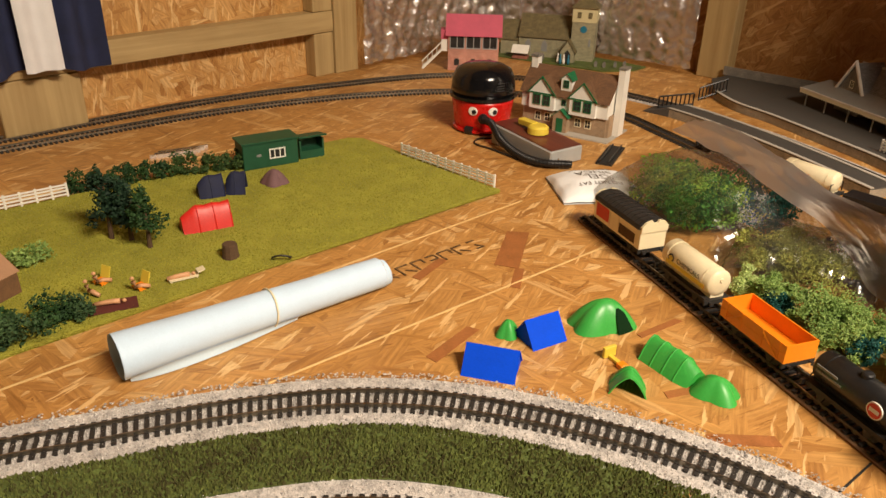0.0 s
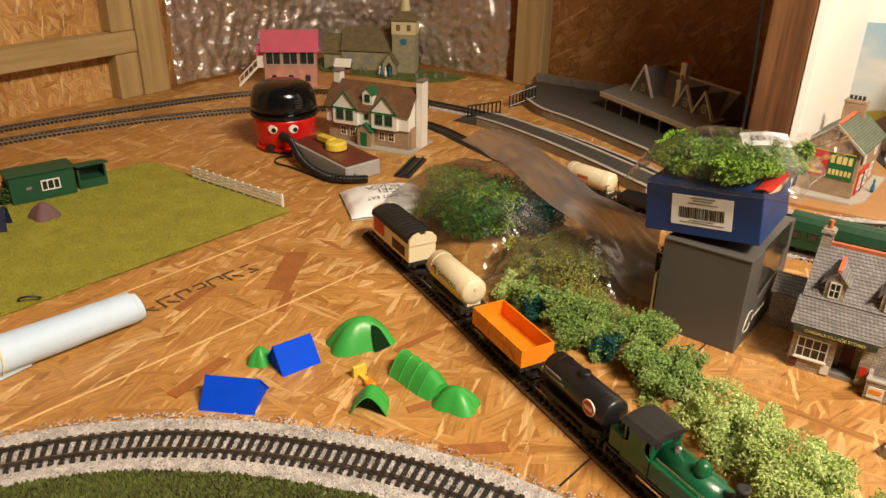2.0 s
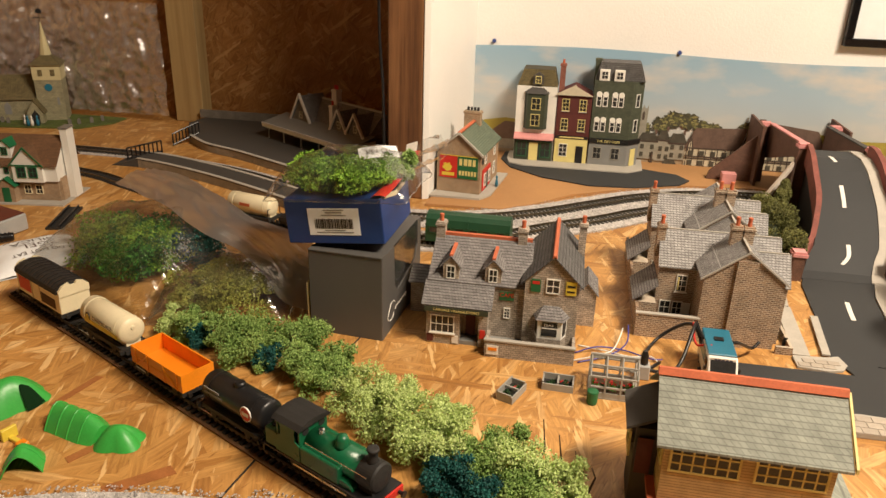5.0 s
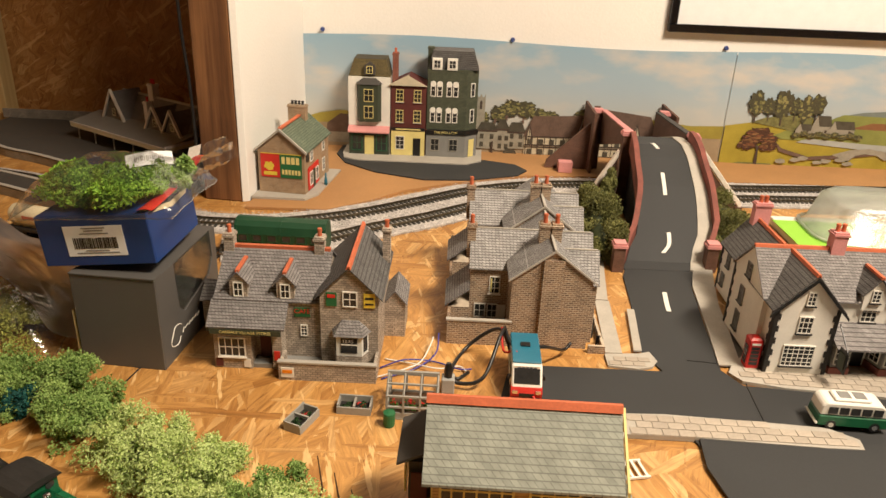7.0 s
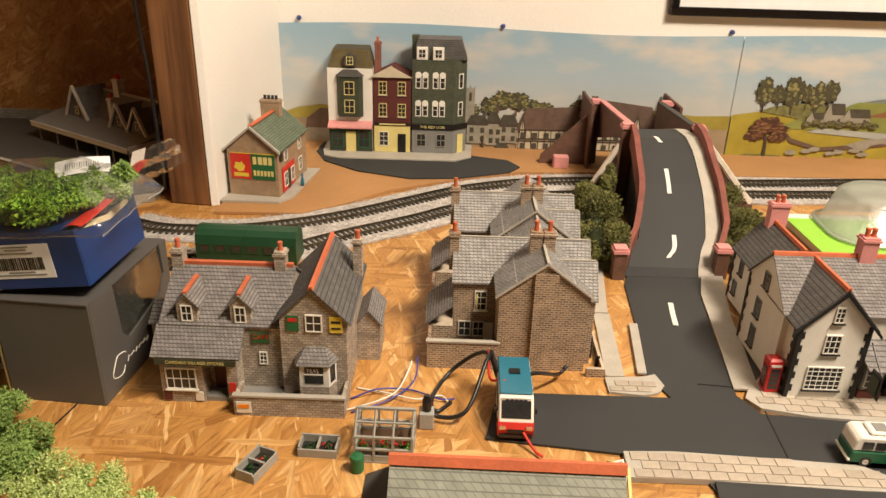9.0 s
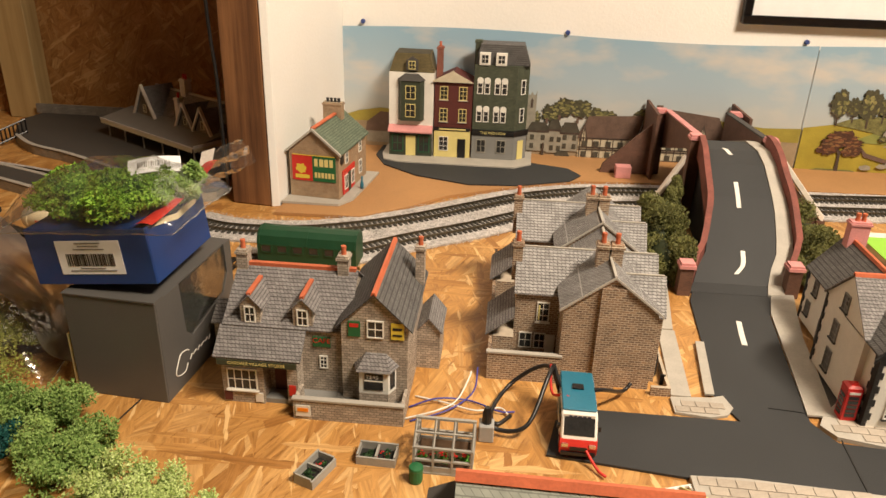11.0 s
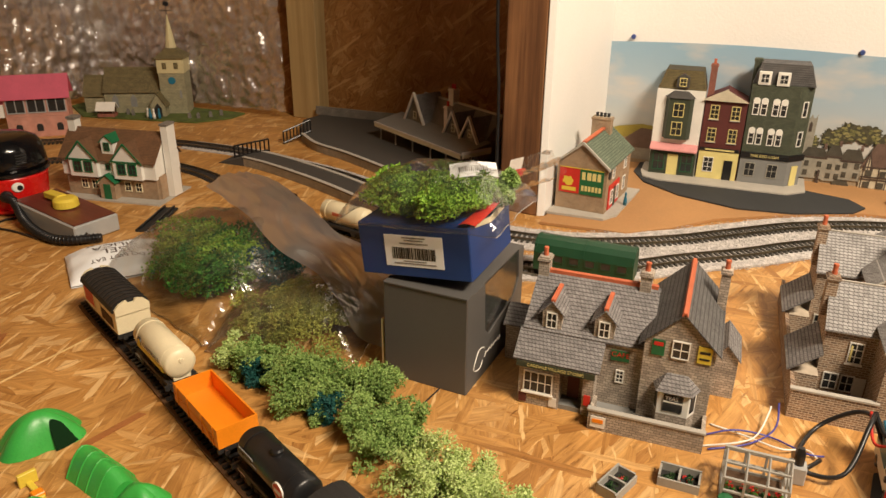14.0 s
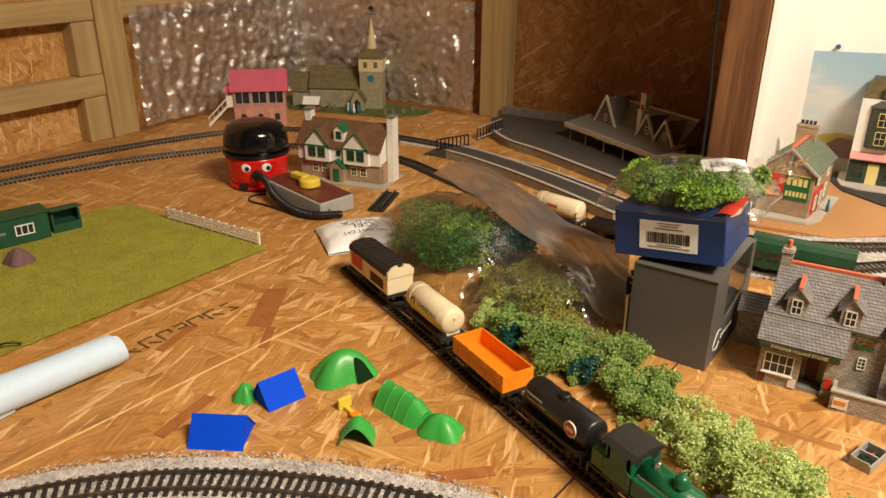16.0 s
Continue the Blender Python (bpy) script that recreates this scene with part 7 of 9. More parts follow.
wheels(v, (-0.019, 0.020), 0.0112, 0.0046)
for sy in (-1, 1):
    part("side_window", M().box(0.010, 0.020, sy * 0.0127 - 0.0003, sy * 0.0127 + 0.0003, 0.0175, 0.0255), DARK_GLASS, v)
    part("side_panel", M().box(-0.030, 0.006, sy * 0.0127 - 0.0002, sy * 0.0127 + 0.0002, 0.016, 0.027), TEAL, v)


# ---- camp site ----
LAWN_PTS = [(-0.446, 0.700), (-0.706, 0.714), (-0.722, 0.700), (-0.770, 0.42), (-0.800, 0.20), (-0.83, 0.0), (-0.83, -0.1), (-0.525, -0.1), (-0.503, 0.159), (-0.483, 0.369)]
sheet("lawn", LAWN_PTS, 0.0003, 0.0048, LAWN, "yellow-green grass mat board of the camp site", "lawn")


def on_lawn(rng):
    while True:
        v = rng.random() ** 0.8
        y = 0.70 - v * 0.72
        t = (0.70 - y) / 0.54
        lo, hi = -0.722 - 0.085 * t, -0.446 - 0.057 * t
        return rng.uniform(lo, hi), y, 0.0050


scatter("lawn_fibres", on_lawn, 45000, 0.0010, LAWN_BLADES, "short yellow-green grass fibres of the lawn mat", "grass", 41, 0.9)
scatter("lawn_fibres", beside([(-0.446, 0.700), (-0.464, 0.53), (-0.483, 0.369), (-0.503, 0.159), (-0.523, -0.08)], -0.004, 0.002, 0.0030), 5000, 0.0014, LAWN_BLADES, "ragged fibres along the mat's edge", "grass", 42, 0.5)


def fence(a, b, n, label):
    a, b = Vector(a), Vector(b)
    ob = thing("white_fence", I4, label, "model fence", "white fences")
    for i in range(n):
        p = a.lerp(b, i / (n - 1))
        part("post", M().box(p.x - 0.0011, p.x + 0.0011, p.y - 0.0011, p.y + 0.0011, p.z - 0.0005, p.z + 0.0165), WHITE_PLASTIC, ob)
    d = (b - a).normalized()
    for z in (0.0035, 0.0075, 0.0115, 0.0148):
        p = a + Vector((0, 0, z))
        part("rail", ribbon([p, p.lerp(b + Vector((0, 0, z)), 0.5), b + Vector((0, 0, z))], -0.0018, -0.0010, -0.0010, 0.0010), WHITE_PLASTIC, ob)
    return ob


fence((-0.618, 0.704, 0.005), (-0.455, 0.700, 0.005), 13, "white plastic ranch fence at the lawn's end")
fence((-0.806, 0.14, 0.005), (-0.780, 0.330, 0.005), 13, "white plastic ranch fence along the far side of the lawn")

h = thing("site_hut", pose(-0.712, 0.556, 0.005, 0, 0, 74), "dark green model hut with white window", "model hut", "camp huts")
part("body", M().box(-0.036, 0.036, -0.014, 0.018, 0, 0.033), HUT_GREEN, h, bevel=0.0008)
part("roof", M().box(-0.038, 0.038, -0.016, 0.020, 0.0332, 0.0352), HUT_GREEN, h)
window(h, side(0.008, -0.0143, 0.011), 0.021, 0.013, 3, 1, WHITE_PLASTIC, fr=0.0014, bar=0.0012)
panel("plate", h, side(-0.016, -0.0143, 0.016), 0.006, 0.003, GREY_PAINT)
h = thing("site_kiosk", pose(-0.700, 0.613, 0.005, 0, 0, 74), "small dark green model kiosk with raised shutter", "model hut", "camp huts")
part("counter", M().box(-0.017, 0.017, -0.010, 0.010, 0, 0.011), HUT_GREEN, h)
part("back_wall", M().box(-0.017, 0.017, 0.0075, 0.010, 0.0112, 0.025), HUT_GREEN, h)
for x in (-0.0158, 0.0158):
    part("side_wall", M().box(x - 0.0012, x + 0.0012, -0.010, 0.0073, 0.0112, 0.025), HUT_GREEN, h)
part("roof", M().prism([(-0.016, 0.0300), (0.012, 0.0252), (0.012, 0.0272), (-0.016, 0.0320)], -0.019, 0.019, "x"), HUT_GREEN, h)


def arch_tent(name, m, length, w, hgt, mat, label, group, ribs=3, mouth=True, end=0.35):
    """A tunnel tent: arched skin in panels between ribs, with an open mouth."""
    ob = thing(name, m, label, "model tent", group)
    def skin(u, v, g=0.0):
        a = math.pi * v
        x = -length / 2 + length * u
        k = 1.0 - (end * max(0.0, 1 - u * 3.2)) ** 1.3 * 1.6
        dip = 0.96 + 0.04 * abs(math.cos(math.pi * u * ribs))
        return (x, (w / 2 + g) * math.cos(a) * (0.6 + 0.4 * k), max(0.0002, (hgt + g) * (1 - abs(math.cos(a)) ** 1.7) * k * dip))
    part("skin", M().grid(skin, 18, 16), mat, ob, smooth=True)
    part("inner_skin", M().grid(lambda u, v: skin(u, v, -0.0008), 18, 16), mat, ob, smooth=True)
    part("back_panel", M().add([skin(0, j / 16) for j in range(17)], [tuple(range(17))]), mat, ob)
    for i in range(ribs + 1):
        u = i / ribs
        if u > 0.15:
            part("rib", M().tube([Vector(skin(u, j / 14)) for j in range(15)], 0.0007, 5), mat, ob)
    if not mouth:
        part("front_panel", M().add([skin(1, j / 16) for j in range(17)], [tuple(range(17))]), mat, ob)
    return ob


def dome_tent(m, w, d, hgt, mat, label, group, mouth=None):
    ob = thing("dome_tent", m, label, "model tent", group)
    def skin(u, v):
        a = 2 * math.pi * u
        r = 1 - v
        ridge = 1.09 - 0.26 * (1 - abs(math.cos(2 * a + math.pi / 2))) ** 0.8 * (1 - 0.3 * v)
        return (w / 2 * r * math.cos(a) * ridge, d / 2 * r * math.sin(a) * ridge, max(0.0002, hgt * (1 - r ** 1.9)))
    part("skin", M().grid(skin, 32, 10), mat, ob, smooth=True)
    if mouth is not None:
        # Dark sheet over the closed skin, painting the shade inside a doorway.
        def flap(u, v):
            a = radians(mouth) + (u - 0.5) * 0.7
            r = 1 - v * 0.55 * (1 - (2 * u - 1) ** 2) ** 0.5
            return (w / 2 * r * math.cos(a) * 1.06, d / 2 * r * math.sin(a) * 1.06, max(0.0003, hgt * (1 - r ** 1.9)) + 0.0004)
        part("doorway_shade", M().grid(flap, 12, 6), TENT_DARK, ob, "dark sheet standing for the doorway's shade", smooth=True)
    return ob


arch_tent("tunnel_tent", pose(-0.598, 0.396, 0.005, 0, 0, 72), 0.050, 0.026, 0.026, RED_TENT, "bright red plastic tunnel tent on the lawn", "camp tents")
arch_tent("frame_tent", pose(-0.672, 0.447, 0.005, 0, 0, 70), 0.028, 0.026, 0.024, NAVY, "dark navy blue model frame tent", "camp tents", 2)
arch_tent("frame_tent", pose(-0.660, 0.474, 0.005, 0, 0, 50), 0.022, 0.026, 0.025, NAVY, "dark navy blue model tent porch", "camp tents", 2)
dome_tent(pose(-0.652, 0.522, 0.005), 0.034, 0.032, 0.017, PURPLE, "dull purple model dome tent", "camp tents")
arch_tent("ridge_tent", pose(-0.672, 0.350, 0.005, 0, 0, 60), 0.034, 0.030, 0.024, paint("dark_green_canvas", (0.015, 0.05, 0.025), 0.7), "dark green model tent behind the tree", "camp tents", 2)
solid("tree_stump", M().lathe([(0.0085, 0), (0.0078, 0.004), (0.0072, 0.013), (0.0066, 0.0145), (0.003, 0.0148)], 11, (-0.520, 0.375, 0.005)), BARK, "small brown model log stump on the lawn", "tree stump")
solid("wire_hook", M().tube(smooth_path([(-0.489, 0.402, 0.003), (-0.484, 0.398, 0.009), (-0.478, 0.404, 0.011), (-0.474, 0.412, 0.008), (-0.478, 0.414, 0.005)], 0.002), 0.0010, 6), BLACK, "bent brown wire hook poking from the mat", "wire hook", smooth=True)


def tree(x, y, hgt, wid, mat, label, seed, n=900):
    r = random.Random(seed)
    ob = thing("model_tree", pose(x, y, 0.005), label, "model tree", "model trees")
    t = M().tube([(0, 0, -0.001), (0.001, 0, hgt * 0.3), (0, 0.001, hgt * 0.7)], 0.0028, 7, 0.0009)
    for k in range(6):
        a = k * 1.05
        z = hgt * (0.3 + 0.07 * k)
        t.tube([(0, 0, z), (wid * 0.4 * math.cos(a), wid * 0.4 * math.sin(a), z + hgt * 0.14)], 0.0010, 5, 0.0004)
    part("trunk", t, BARK, ob)
    m = M()
    for k in range(7):
        f = k / 6
        m.tufts((r.uniform(-1, 1) * wid * 0.2, r.uniform(-1, 1) * wid * 0.2, hgt * (0.34 + 0.55 * f)), (wid * (0.75 - 0.42 * f), wid * (0.75 - 0.42 * f), hgt * 0.16), n // 5, 0.0021, r)
    tagged(part("crown", m, mat, ob), kind="stuff")
    return ob


tree(-0.594, 0.331, 0.062, 0.024, LEAF_DARK, "dark green bushy model tree in front of the tents", 51)
tree(-0.640, 0.314, 0.078, 0.026, LEAF_PINE, "deep green tall model tree with dense crown", 52)
tree(-0.622, 0.326, 0.066, 0.022, LEAF_PINE, "deep green slim model tree beside the tall one", 53)
for i in range(11):
    t = i / 10
    r = random.Random(60 + i)
    mound("hedge_bush", [(-0.788 + 0.058 * t + r.uniform(-0.005, 0.005), 0.345 + 0.175 * t, 0.014, 0.016, 0.014, 0.015 + r.uniform(-0.002, 0.004))], LEAF_DARK if i < 6 else leafy("hedge_leaf", (0.02, 0.055, 0.012), (0.10, 0.18, 0.04)), "dark green model hedge clump along the lawn", 420, 0.0020, 60 + i, "lawn hedge")
for i, (x, y, z, w) in enumerate(((-0.505, 0.175, 0.014, 0.022), (-0.520, 0.205, 0.013, 0.022), (-0.512, 0.225, 0.011, 0.016), (-0.535, 0.165, 0.016, 0.024), (-0.56, 0.13, 0.02, 0.03), (-0.51, 0.13, 0.016, 0.03))):
    mound("corner_bush", [(x, y, z, w, w, z + 0.004)], LEAF_DARK if i % 2 else leafy("bush_leaf", (0.02, 0.06, 0.02), (0.09, 0.17, 0.06)), "dark green bush clump at the lawn's near corner", 800, 0.0020, 80 + i, "lawn bushes")
mound("lawn_bush", [(-0.640, 0.236, 0.012, 0.018, 0.022, 0.014)], LEAF_MID, "olive green small bush on the lawn", 600, 0.0018, 91, "lawn bushes")
tree(-0.695, 0.212, 0.036, 0.018, LEAF_BOTTLE, "small bright green model tree by the lawn's side", 92, 500)
s = thing("cardboard_shed", pose(-0.602, 0.188, 0.005, 0, 0, 20), "brown card shed with sloping roof on the lawn", "model shed")
part("body", M().box(-0.018, 0.018, -0.016, 0.016, 0, 0.020), CORK, s)
part("roof", M().prism([(-0.019, 0.020), (0.019, 0.020), (0.0, 0.034)], -0.018, 0.018, "y"), paint("brown_card", (0.36, 0.20, 0.11), 0.8, 0.1), s)


def sunbather(x, y, turn, lying, label):
    m = M()
    if lying:
        m.tube([(-0.012, 0, 0.002), (-0.003, 0, 0.003), (0.003, 0, 0.0032), (0.008, 0, 0.0028)], 0.0020, 7, 0.0024)
        m.lathe([(0.0004, 0), (0.0018, 0.001), (0.0018, 0.0025), (0.0004, 0.0036)], 8, (0.0115, 0, 0.0012))
    else:
        m.tube([(-0.010, 0, 0.002), (-0.003, 0, 0.004), (0.002, 0, 0.0036), (0.0035, 0, 0.009)], 0.0018, 7, 0.0026)
        m.lathe([(0.0004, 0.0105), (0.0019, 0.0118), (0.0019, 0.0132), (0.0004, 0.0145)], 8, (0.004, 0, 0))
    return tagged(part("model_figure", m.xf(pose(x, y, 0.006, 0, 0, turn)), SKIN_TONE, None, "", 0, True), label, "figurine", "camp figurines")


sunbather(-0.541, 0.248, 200, False, "tiny plain seated painted figurine")
sunbather(-0.513, 0.252, 60, True, "tiny plain lying painted figurine on a towel")
sunbather(-0.553, 0.262, 260, False, "tiny plain seated painted figurine in a chair")
sunbather(-0.520, 0.281, 250, False, "tiny plain seated painted figurine on the grass")
sunbather(-0.513, 0.318, 70, True, "tiny plain lying figurine on a lounger")
solid("beach_towel", M().box(-0.010, 0.010, -0.021, 0.021, 0, 0.0008).xf(pose(-0.511, 0.252, 0.0052, 0, 0, -22)), MAROON, "dark red model beach towel on the lawn", "towel")
for x, y, a2 in ((-0.556, 0.264, 20), (-0.523, 0.284, 10)):
    s = thing("deck_chair", pose(x, y, 0.005, 0, 0, a2), "tiny orange model deck chair", "deck chair", "deck chairs")
    part("seat", M().box(-0.005, 0.005, -0.005, 0.005, 0.003, 0.004), ORANGE, s)
    part("back", M().box(-0.005, 0.005, -0.0005, 0.0005, 0, 0.011).xf(pose(0, 0.005, 0.004, -20, 0, 0)), YELLOW, s)
    for k in (-0.004, 0.004):
        part("leg", M().box(k - 0.0005, k + 0.0005, -0.004, 0.004, 0, 0.0029), ORANGE, s)
s = thing("sun_lounger", pose(-0.512, 0.320, 0.005, 0, 0, 75), "tiny cream model sun lounger", "sun lounger")
part("bed", M().box(-0.013, 0.013, -0.004, 0.004, 0.0012, 0.0024), CREAM, s)
part("head_rest", M().box(0.013, 0.020, -0.004, 0.004, 0.0, 0.0012).xf(pose(0.0, 0, 0.002, 0, -12, 0)), CREAM, s)
part("leg", M().box(-0.012, -0.011, -0.004, 0.004, 0, 0.0011).join(M().box(0.011, 0.012, -0.004, 0.004, 0, 0.0011)), CREAM, s)

# rolled paper with a rubber band
ra, rb = Vector((-0.4160, 0.2120, 0.0192)), Vector((-0.3810, 0.4410, 0.0152))
s = thing("paper_roll", I4, "long roll of pale blue-white paper with rubber band", "paper roll")
roll_axis = (rb - ra).normalized()
roll_side = roll_axis.cross(Vector((0, 0, 1))).normalized()


def on_roll(v, a, r):
    return ra.lerp(rb, v) + roll_side * (r * math.cos(a)) + Vector((0, 0, r * math.sin(a)))


def roll_radius(v):
    return 0.0186 - 0.0042 * v - 0.0008 * math.sin(math.pi * v)


part("outer_sheet", M().grid(lambda u, v: on_roll(v, 2 * math.pi * 2.6 * u - 1.1, roll_radius(v) * (1 - 0.16 * u) + 0.0004 * noise.noise((u * 20, v * 5, 2))), 130, 24), ROLL_PAPER, s, smooth=True)
def loose_edge(u, v):
    w = 0.02 + 0.60 * v
    top = on_roll(w, -0.55, roll_radius(w) + 0.0004)
    foot = ra.lerp(rb, w) + roll_side * (roll_radius(w) * 0.52 + 0.0075 * math.sin(math.pi * v ** 0.7))
    foot.z = 0.0008 + 0.001 * v
    p = top.lerp(foot, u)
    return p - roll_side * (0.0015 * math.sin(math.pi * u))


part("loose_edge", M().grid(loose_edge, 10, 20), BLUE_PAPER, s, "pale blue loose edge", smooth=True)
part("curled_corner", M().grid(lambda u, v: on_roll(1.0 + 0.035 * u * (1 - 0.5 * v), -1.0 + 2.4 * v, roll_radius(1.0) * (1 - 0.1 * u)), 6, 14), ROLL_PAPER, s, smooth=True)
part("rubber_band", M().tube([on_roll(0.53 + 0.006 * math.sin(t), t, roll_radius(0.53) + 0.0006) for t in [2 * math.pi * k / 30 for k in range(31)]], 0.0009, 5), CREAM, s, "thin cream rubber band")

# loose tents on the bare board
def ridge_tent(m, l, w, hgt, label):
    ob = thing("ridge_tent", m, label, "model tent", "loose tents")
    for sgn in (-1, 1):
        part("side", M().prism([(sgn * w / 2, 0.0), (0.0, hgt), (0.0, hgt - 0.0016), (sgn * (w / 2 - 0.0012), 0.0)], -l / 2, l / 2, "x"), BLUE_TENT, ob)
    part("end", M().prism([(-w / 2 + 0.001, 0.0), (w / 2 - 0.001, 0.0), (0.0, hgt - 0.001)], -l / 2 + 0.001, -l / 2 + 0.002, "x"), BLUE_TENT, ob)
    part("end", M().prism([(-w / 2 + 0.001, 0.0), (w / 2 - 0.001, 0.0), (0.0, hgt - 0.001)], l / 2 - 0.002, l / 2 - 0.001, "x"), BLUE_TENT, ob)
    return ob


ridge_tent(pose(-0.226, 0.416, 0, 0, 0, 27), 0.042, 0.034, 0.020, "bright blue plastic ridge tent on the strand board")
ridge_tent(pose(-0.225, 0.477, 0, 0, 0, 72), 0.034, 0.030, 0.021, "bright blue plastic ridge tent turned sideways")
dome_tent(pose(-0.247, 0.462, 0, 0, 0, 20), 0.020, 0.022, 0.014, GREEN_TENT, "small bright green plastic tent end", "loose tents")
dome_tent(pose(-0.199, 0.531, 0, 0, 0, 58), 0.062, 0.040, 0.0245, GREEN_TENT, "bright green plastic frame tent with open side", "loose tents", -60)
arch_tent("tunnel_tent", pose(-0.124, 0.514, 0, 0, 0, 165), 0.046, 0.029, 0.0180, GREEN_TENT, "bright green plastic ribbed tunnel tent", "loose tents", 4)
arch_tent("hoop_tent", pose(-0.138, 0.468, 0, 0, 0, -60), 0.024, 0.027, 0.0165, GREEN_TENT, "small bright green hoop tent with open mouth", "loose tents", 2)
dome_tent(pose(-0.087, 0.506, 0, 0, 0, 10), 0.038, 0.030, 0.0150, GREEN_TENT, "bright green plastic pointed dome tent", "loose tents")
s = thing("tent_fittings", pose(-0.159, 0.489, 0, 0, 0, -20), "loose yellow plastic model fittings on a sprue", "plastic fittings")
part("bar", M().box(-0.010, 0.012, -0.002, 0.002, 0.0003, 0.003), YELLOW, s, bevel=0.0004)
part("bar", M().box(-0.012, -0.009, -0.006, 0.006, 0.0003, 0.010), YELLOW, s, bevel=0.0004)
part("figure_block", M().box(0.003, 0.010, -0.0045, 0.003, 0.0003, 0.0045), ORANGE, s, bevel=0.0006)

# ---- goods train ----
RAILTOP = 0.0068
AX = math.degrees(math.atan2(0.466 - 0.682, 0.14 + 0.27))


def on_train(x, turn=AX):
    pts = smooth_path(TRAIN, 0.002)
    p = min(pts, key=lambda q: abs(q.x - x))
    i = pts.index(p)
    d = pts[i + 3] - pts[i - 3]
    return pose(p.x, p.y, RAILTOP, 0, 0, math.degrees(math.atan2(d.y, d.x)))


def chassis(ob, l, wheel=0.0062, xs=None):
    for sy in (-1, 1):
        part("sole_bar", M().box(-l / 2, l / 2, sy * 0.0112 - 0.001, sy * 0.0112 + 0.001, 0.008, 0.0115), BLACK_MATT, ob)
        for x in (xs or (-l * 0.28, l * 0.28)):
            part("axle_guard", M().prism([(x - 0.004, 0.0085), (x + 0.004, 0.0085), (x + 0.0018, 0.0035), (x - 0.0018, 0.0035)], sy * 0.0112 - 0.0012, sy * 0.0112 + 0.0012, "y"), BLACK_MATT, ob)
    for x in (xs or (-l * 0.28, l * 0.28)):
        for sy in (-1, 1):
            part("wheel", M().lathe([(wheel * 1.1, sy * 0.0072 - 0.0004), (wheel, sy * 0.0072 + 0.0003), (wheel, sy * 0.0088 + 0.0004)], 18, (x, 0, wheel), "y"), BLACK_MATT, ob)
    part("underframe", M().box(-l / 2, l / 2, -0.010, 0.010, 0.0095, 0.0117), BLACK_MATT, ob)
    for sx in (-1, 1):
        part("buffer_beam", M().box(sx * l / 2 - 0.001, sx * l / 2 + 0.001, -0.0155, 0.0155, 0.008, 0.012), BLACK_MATT, ob)
        for sy in (-1, 1):
            part("buffer", M().lathe([(0.0010, 0), (0.0010, 0.003), (0.0020, 0.0032), (0.0020, 0.0042)], 10, (0, 0, 0), "x").xf(pose(sx * (l / 2 + 0.001), sy * 0.0105, 0.010, 0, 0, 0 if sx > 0 else 180)), BLACK_MATT, ob)


# orange open wagon
w = thing("open_wagon", on_train(-0.083), "bright orange plastic open goods wagon, empty", "model wagon", "goods train")
L, WD, Z0, Z1 = 0.074, 0.030, 0.012, 0.0275
chassis(w, L - 0.002)
part("floor", M().box(-L / 2 + 0.0012, L / 2 - 0.0012, -WD / 2 + 0.0012, WD / 2 - 0.0012, Z0, Z0 + 0.0014), ORANGE, w)
for sy in (-1, 1):
    part("side_board", M().box(-L / 2, L / 2, sy * WD / 2 - (0.0012 if sy > 0 else 0), sy * WD / 2 + (0.0012 if sy < 0 else 0), Z0, Z1), ORANGE, w)
    for x in (-0.030, -0.012, 0.012, 0.030):
        part("strap", M().box(x - 0.0007, x + 0.0007, sy * (WD / 2 + 0.0003) - 0.0003, sy * (WD / 2 + 0.0003) + 0.0003, Z0, Z1 - 0.0005), ORANGE, w)
    for x0, x1 in ((-0.030, -0.012), (0.030, 0.012)):
        part("brace", M().tube([(x0, sy * (WD / 2 + 0.0003), Z0 + 0.001), (x1, sy * (WD / 2 + 0.0003), Z1 - 0.002)], 0.0006, 4), ORANGE, w)
    part("plank_line", M().box(-L / 2, L / 2, sy * (WD / 2 + 0.0002) - 0.0002, sy * (WD / 2 + 0.0002) + 0.0002, Z0 + 0.007, Z0 + 0.0078), ORANGE, w)
for sx in (-1, 1):
    part("end_board", M().box(sx * L / 2 - (0.0012 if sx > 0 else 0), sx * L / 2 + (0.0012 if sx < 0 else 0), -WD / 2 + 0.0012, WD / 2 - 0.0012, Z0, Z1), ORANGE, w)


def tank_wagon(m, l, r, mat, label, cream):
    ob = thing("tank_wagon", m, label, "model wagon", "goods train")
    chassis(ob, l)
    zc = 0.0125 + r
    k = l / 2 - 0.003
    part("tank", M().lathe([(r * 0.05, -k - 0.0025), (r * 0.55, -k - 0.002), (r * 0.9, -k - 0.0006), (r, -k + 0.001), (r, k - 0.001), (r * 0.9, k + 0.0006), (r * 0.55, k + 0.002), (r * 0.05, k + 0.0025)], 36, (0, 0, zc), "x"), mat, ob, smooth=True)
    part("filler", M().lathe([(0.0042, zc + r - 0.002), (0.0042, zc + r + 0.0022), (0.0034, zc + r + 0.0032), (0.0008, zc + r + 0.0034)], 16), mat, ob) if not cream else None
    part("saddle", M().box(-k, k, -r * 0.55, r * 0.55, 0.0118, 0.0118 + r * 0.32), BLACK_MATT if not cream else CREAM, ob)
    for x in (-k * 0.75, k * 0.75):
        part("strap", M().lathe([(r + 0.0002, x - 0.0006), (r + 0.0004, x), (r + 0.0002, x + 0.0006)], 32, (0, 0, zc), "x"), mat, ob)
    return ob, zc, k


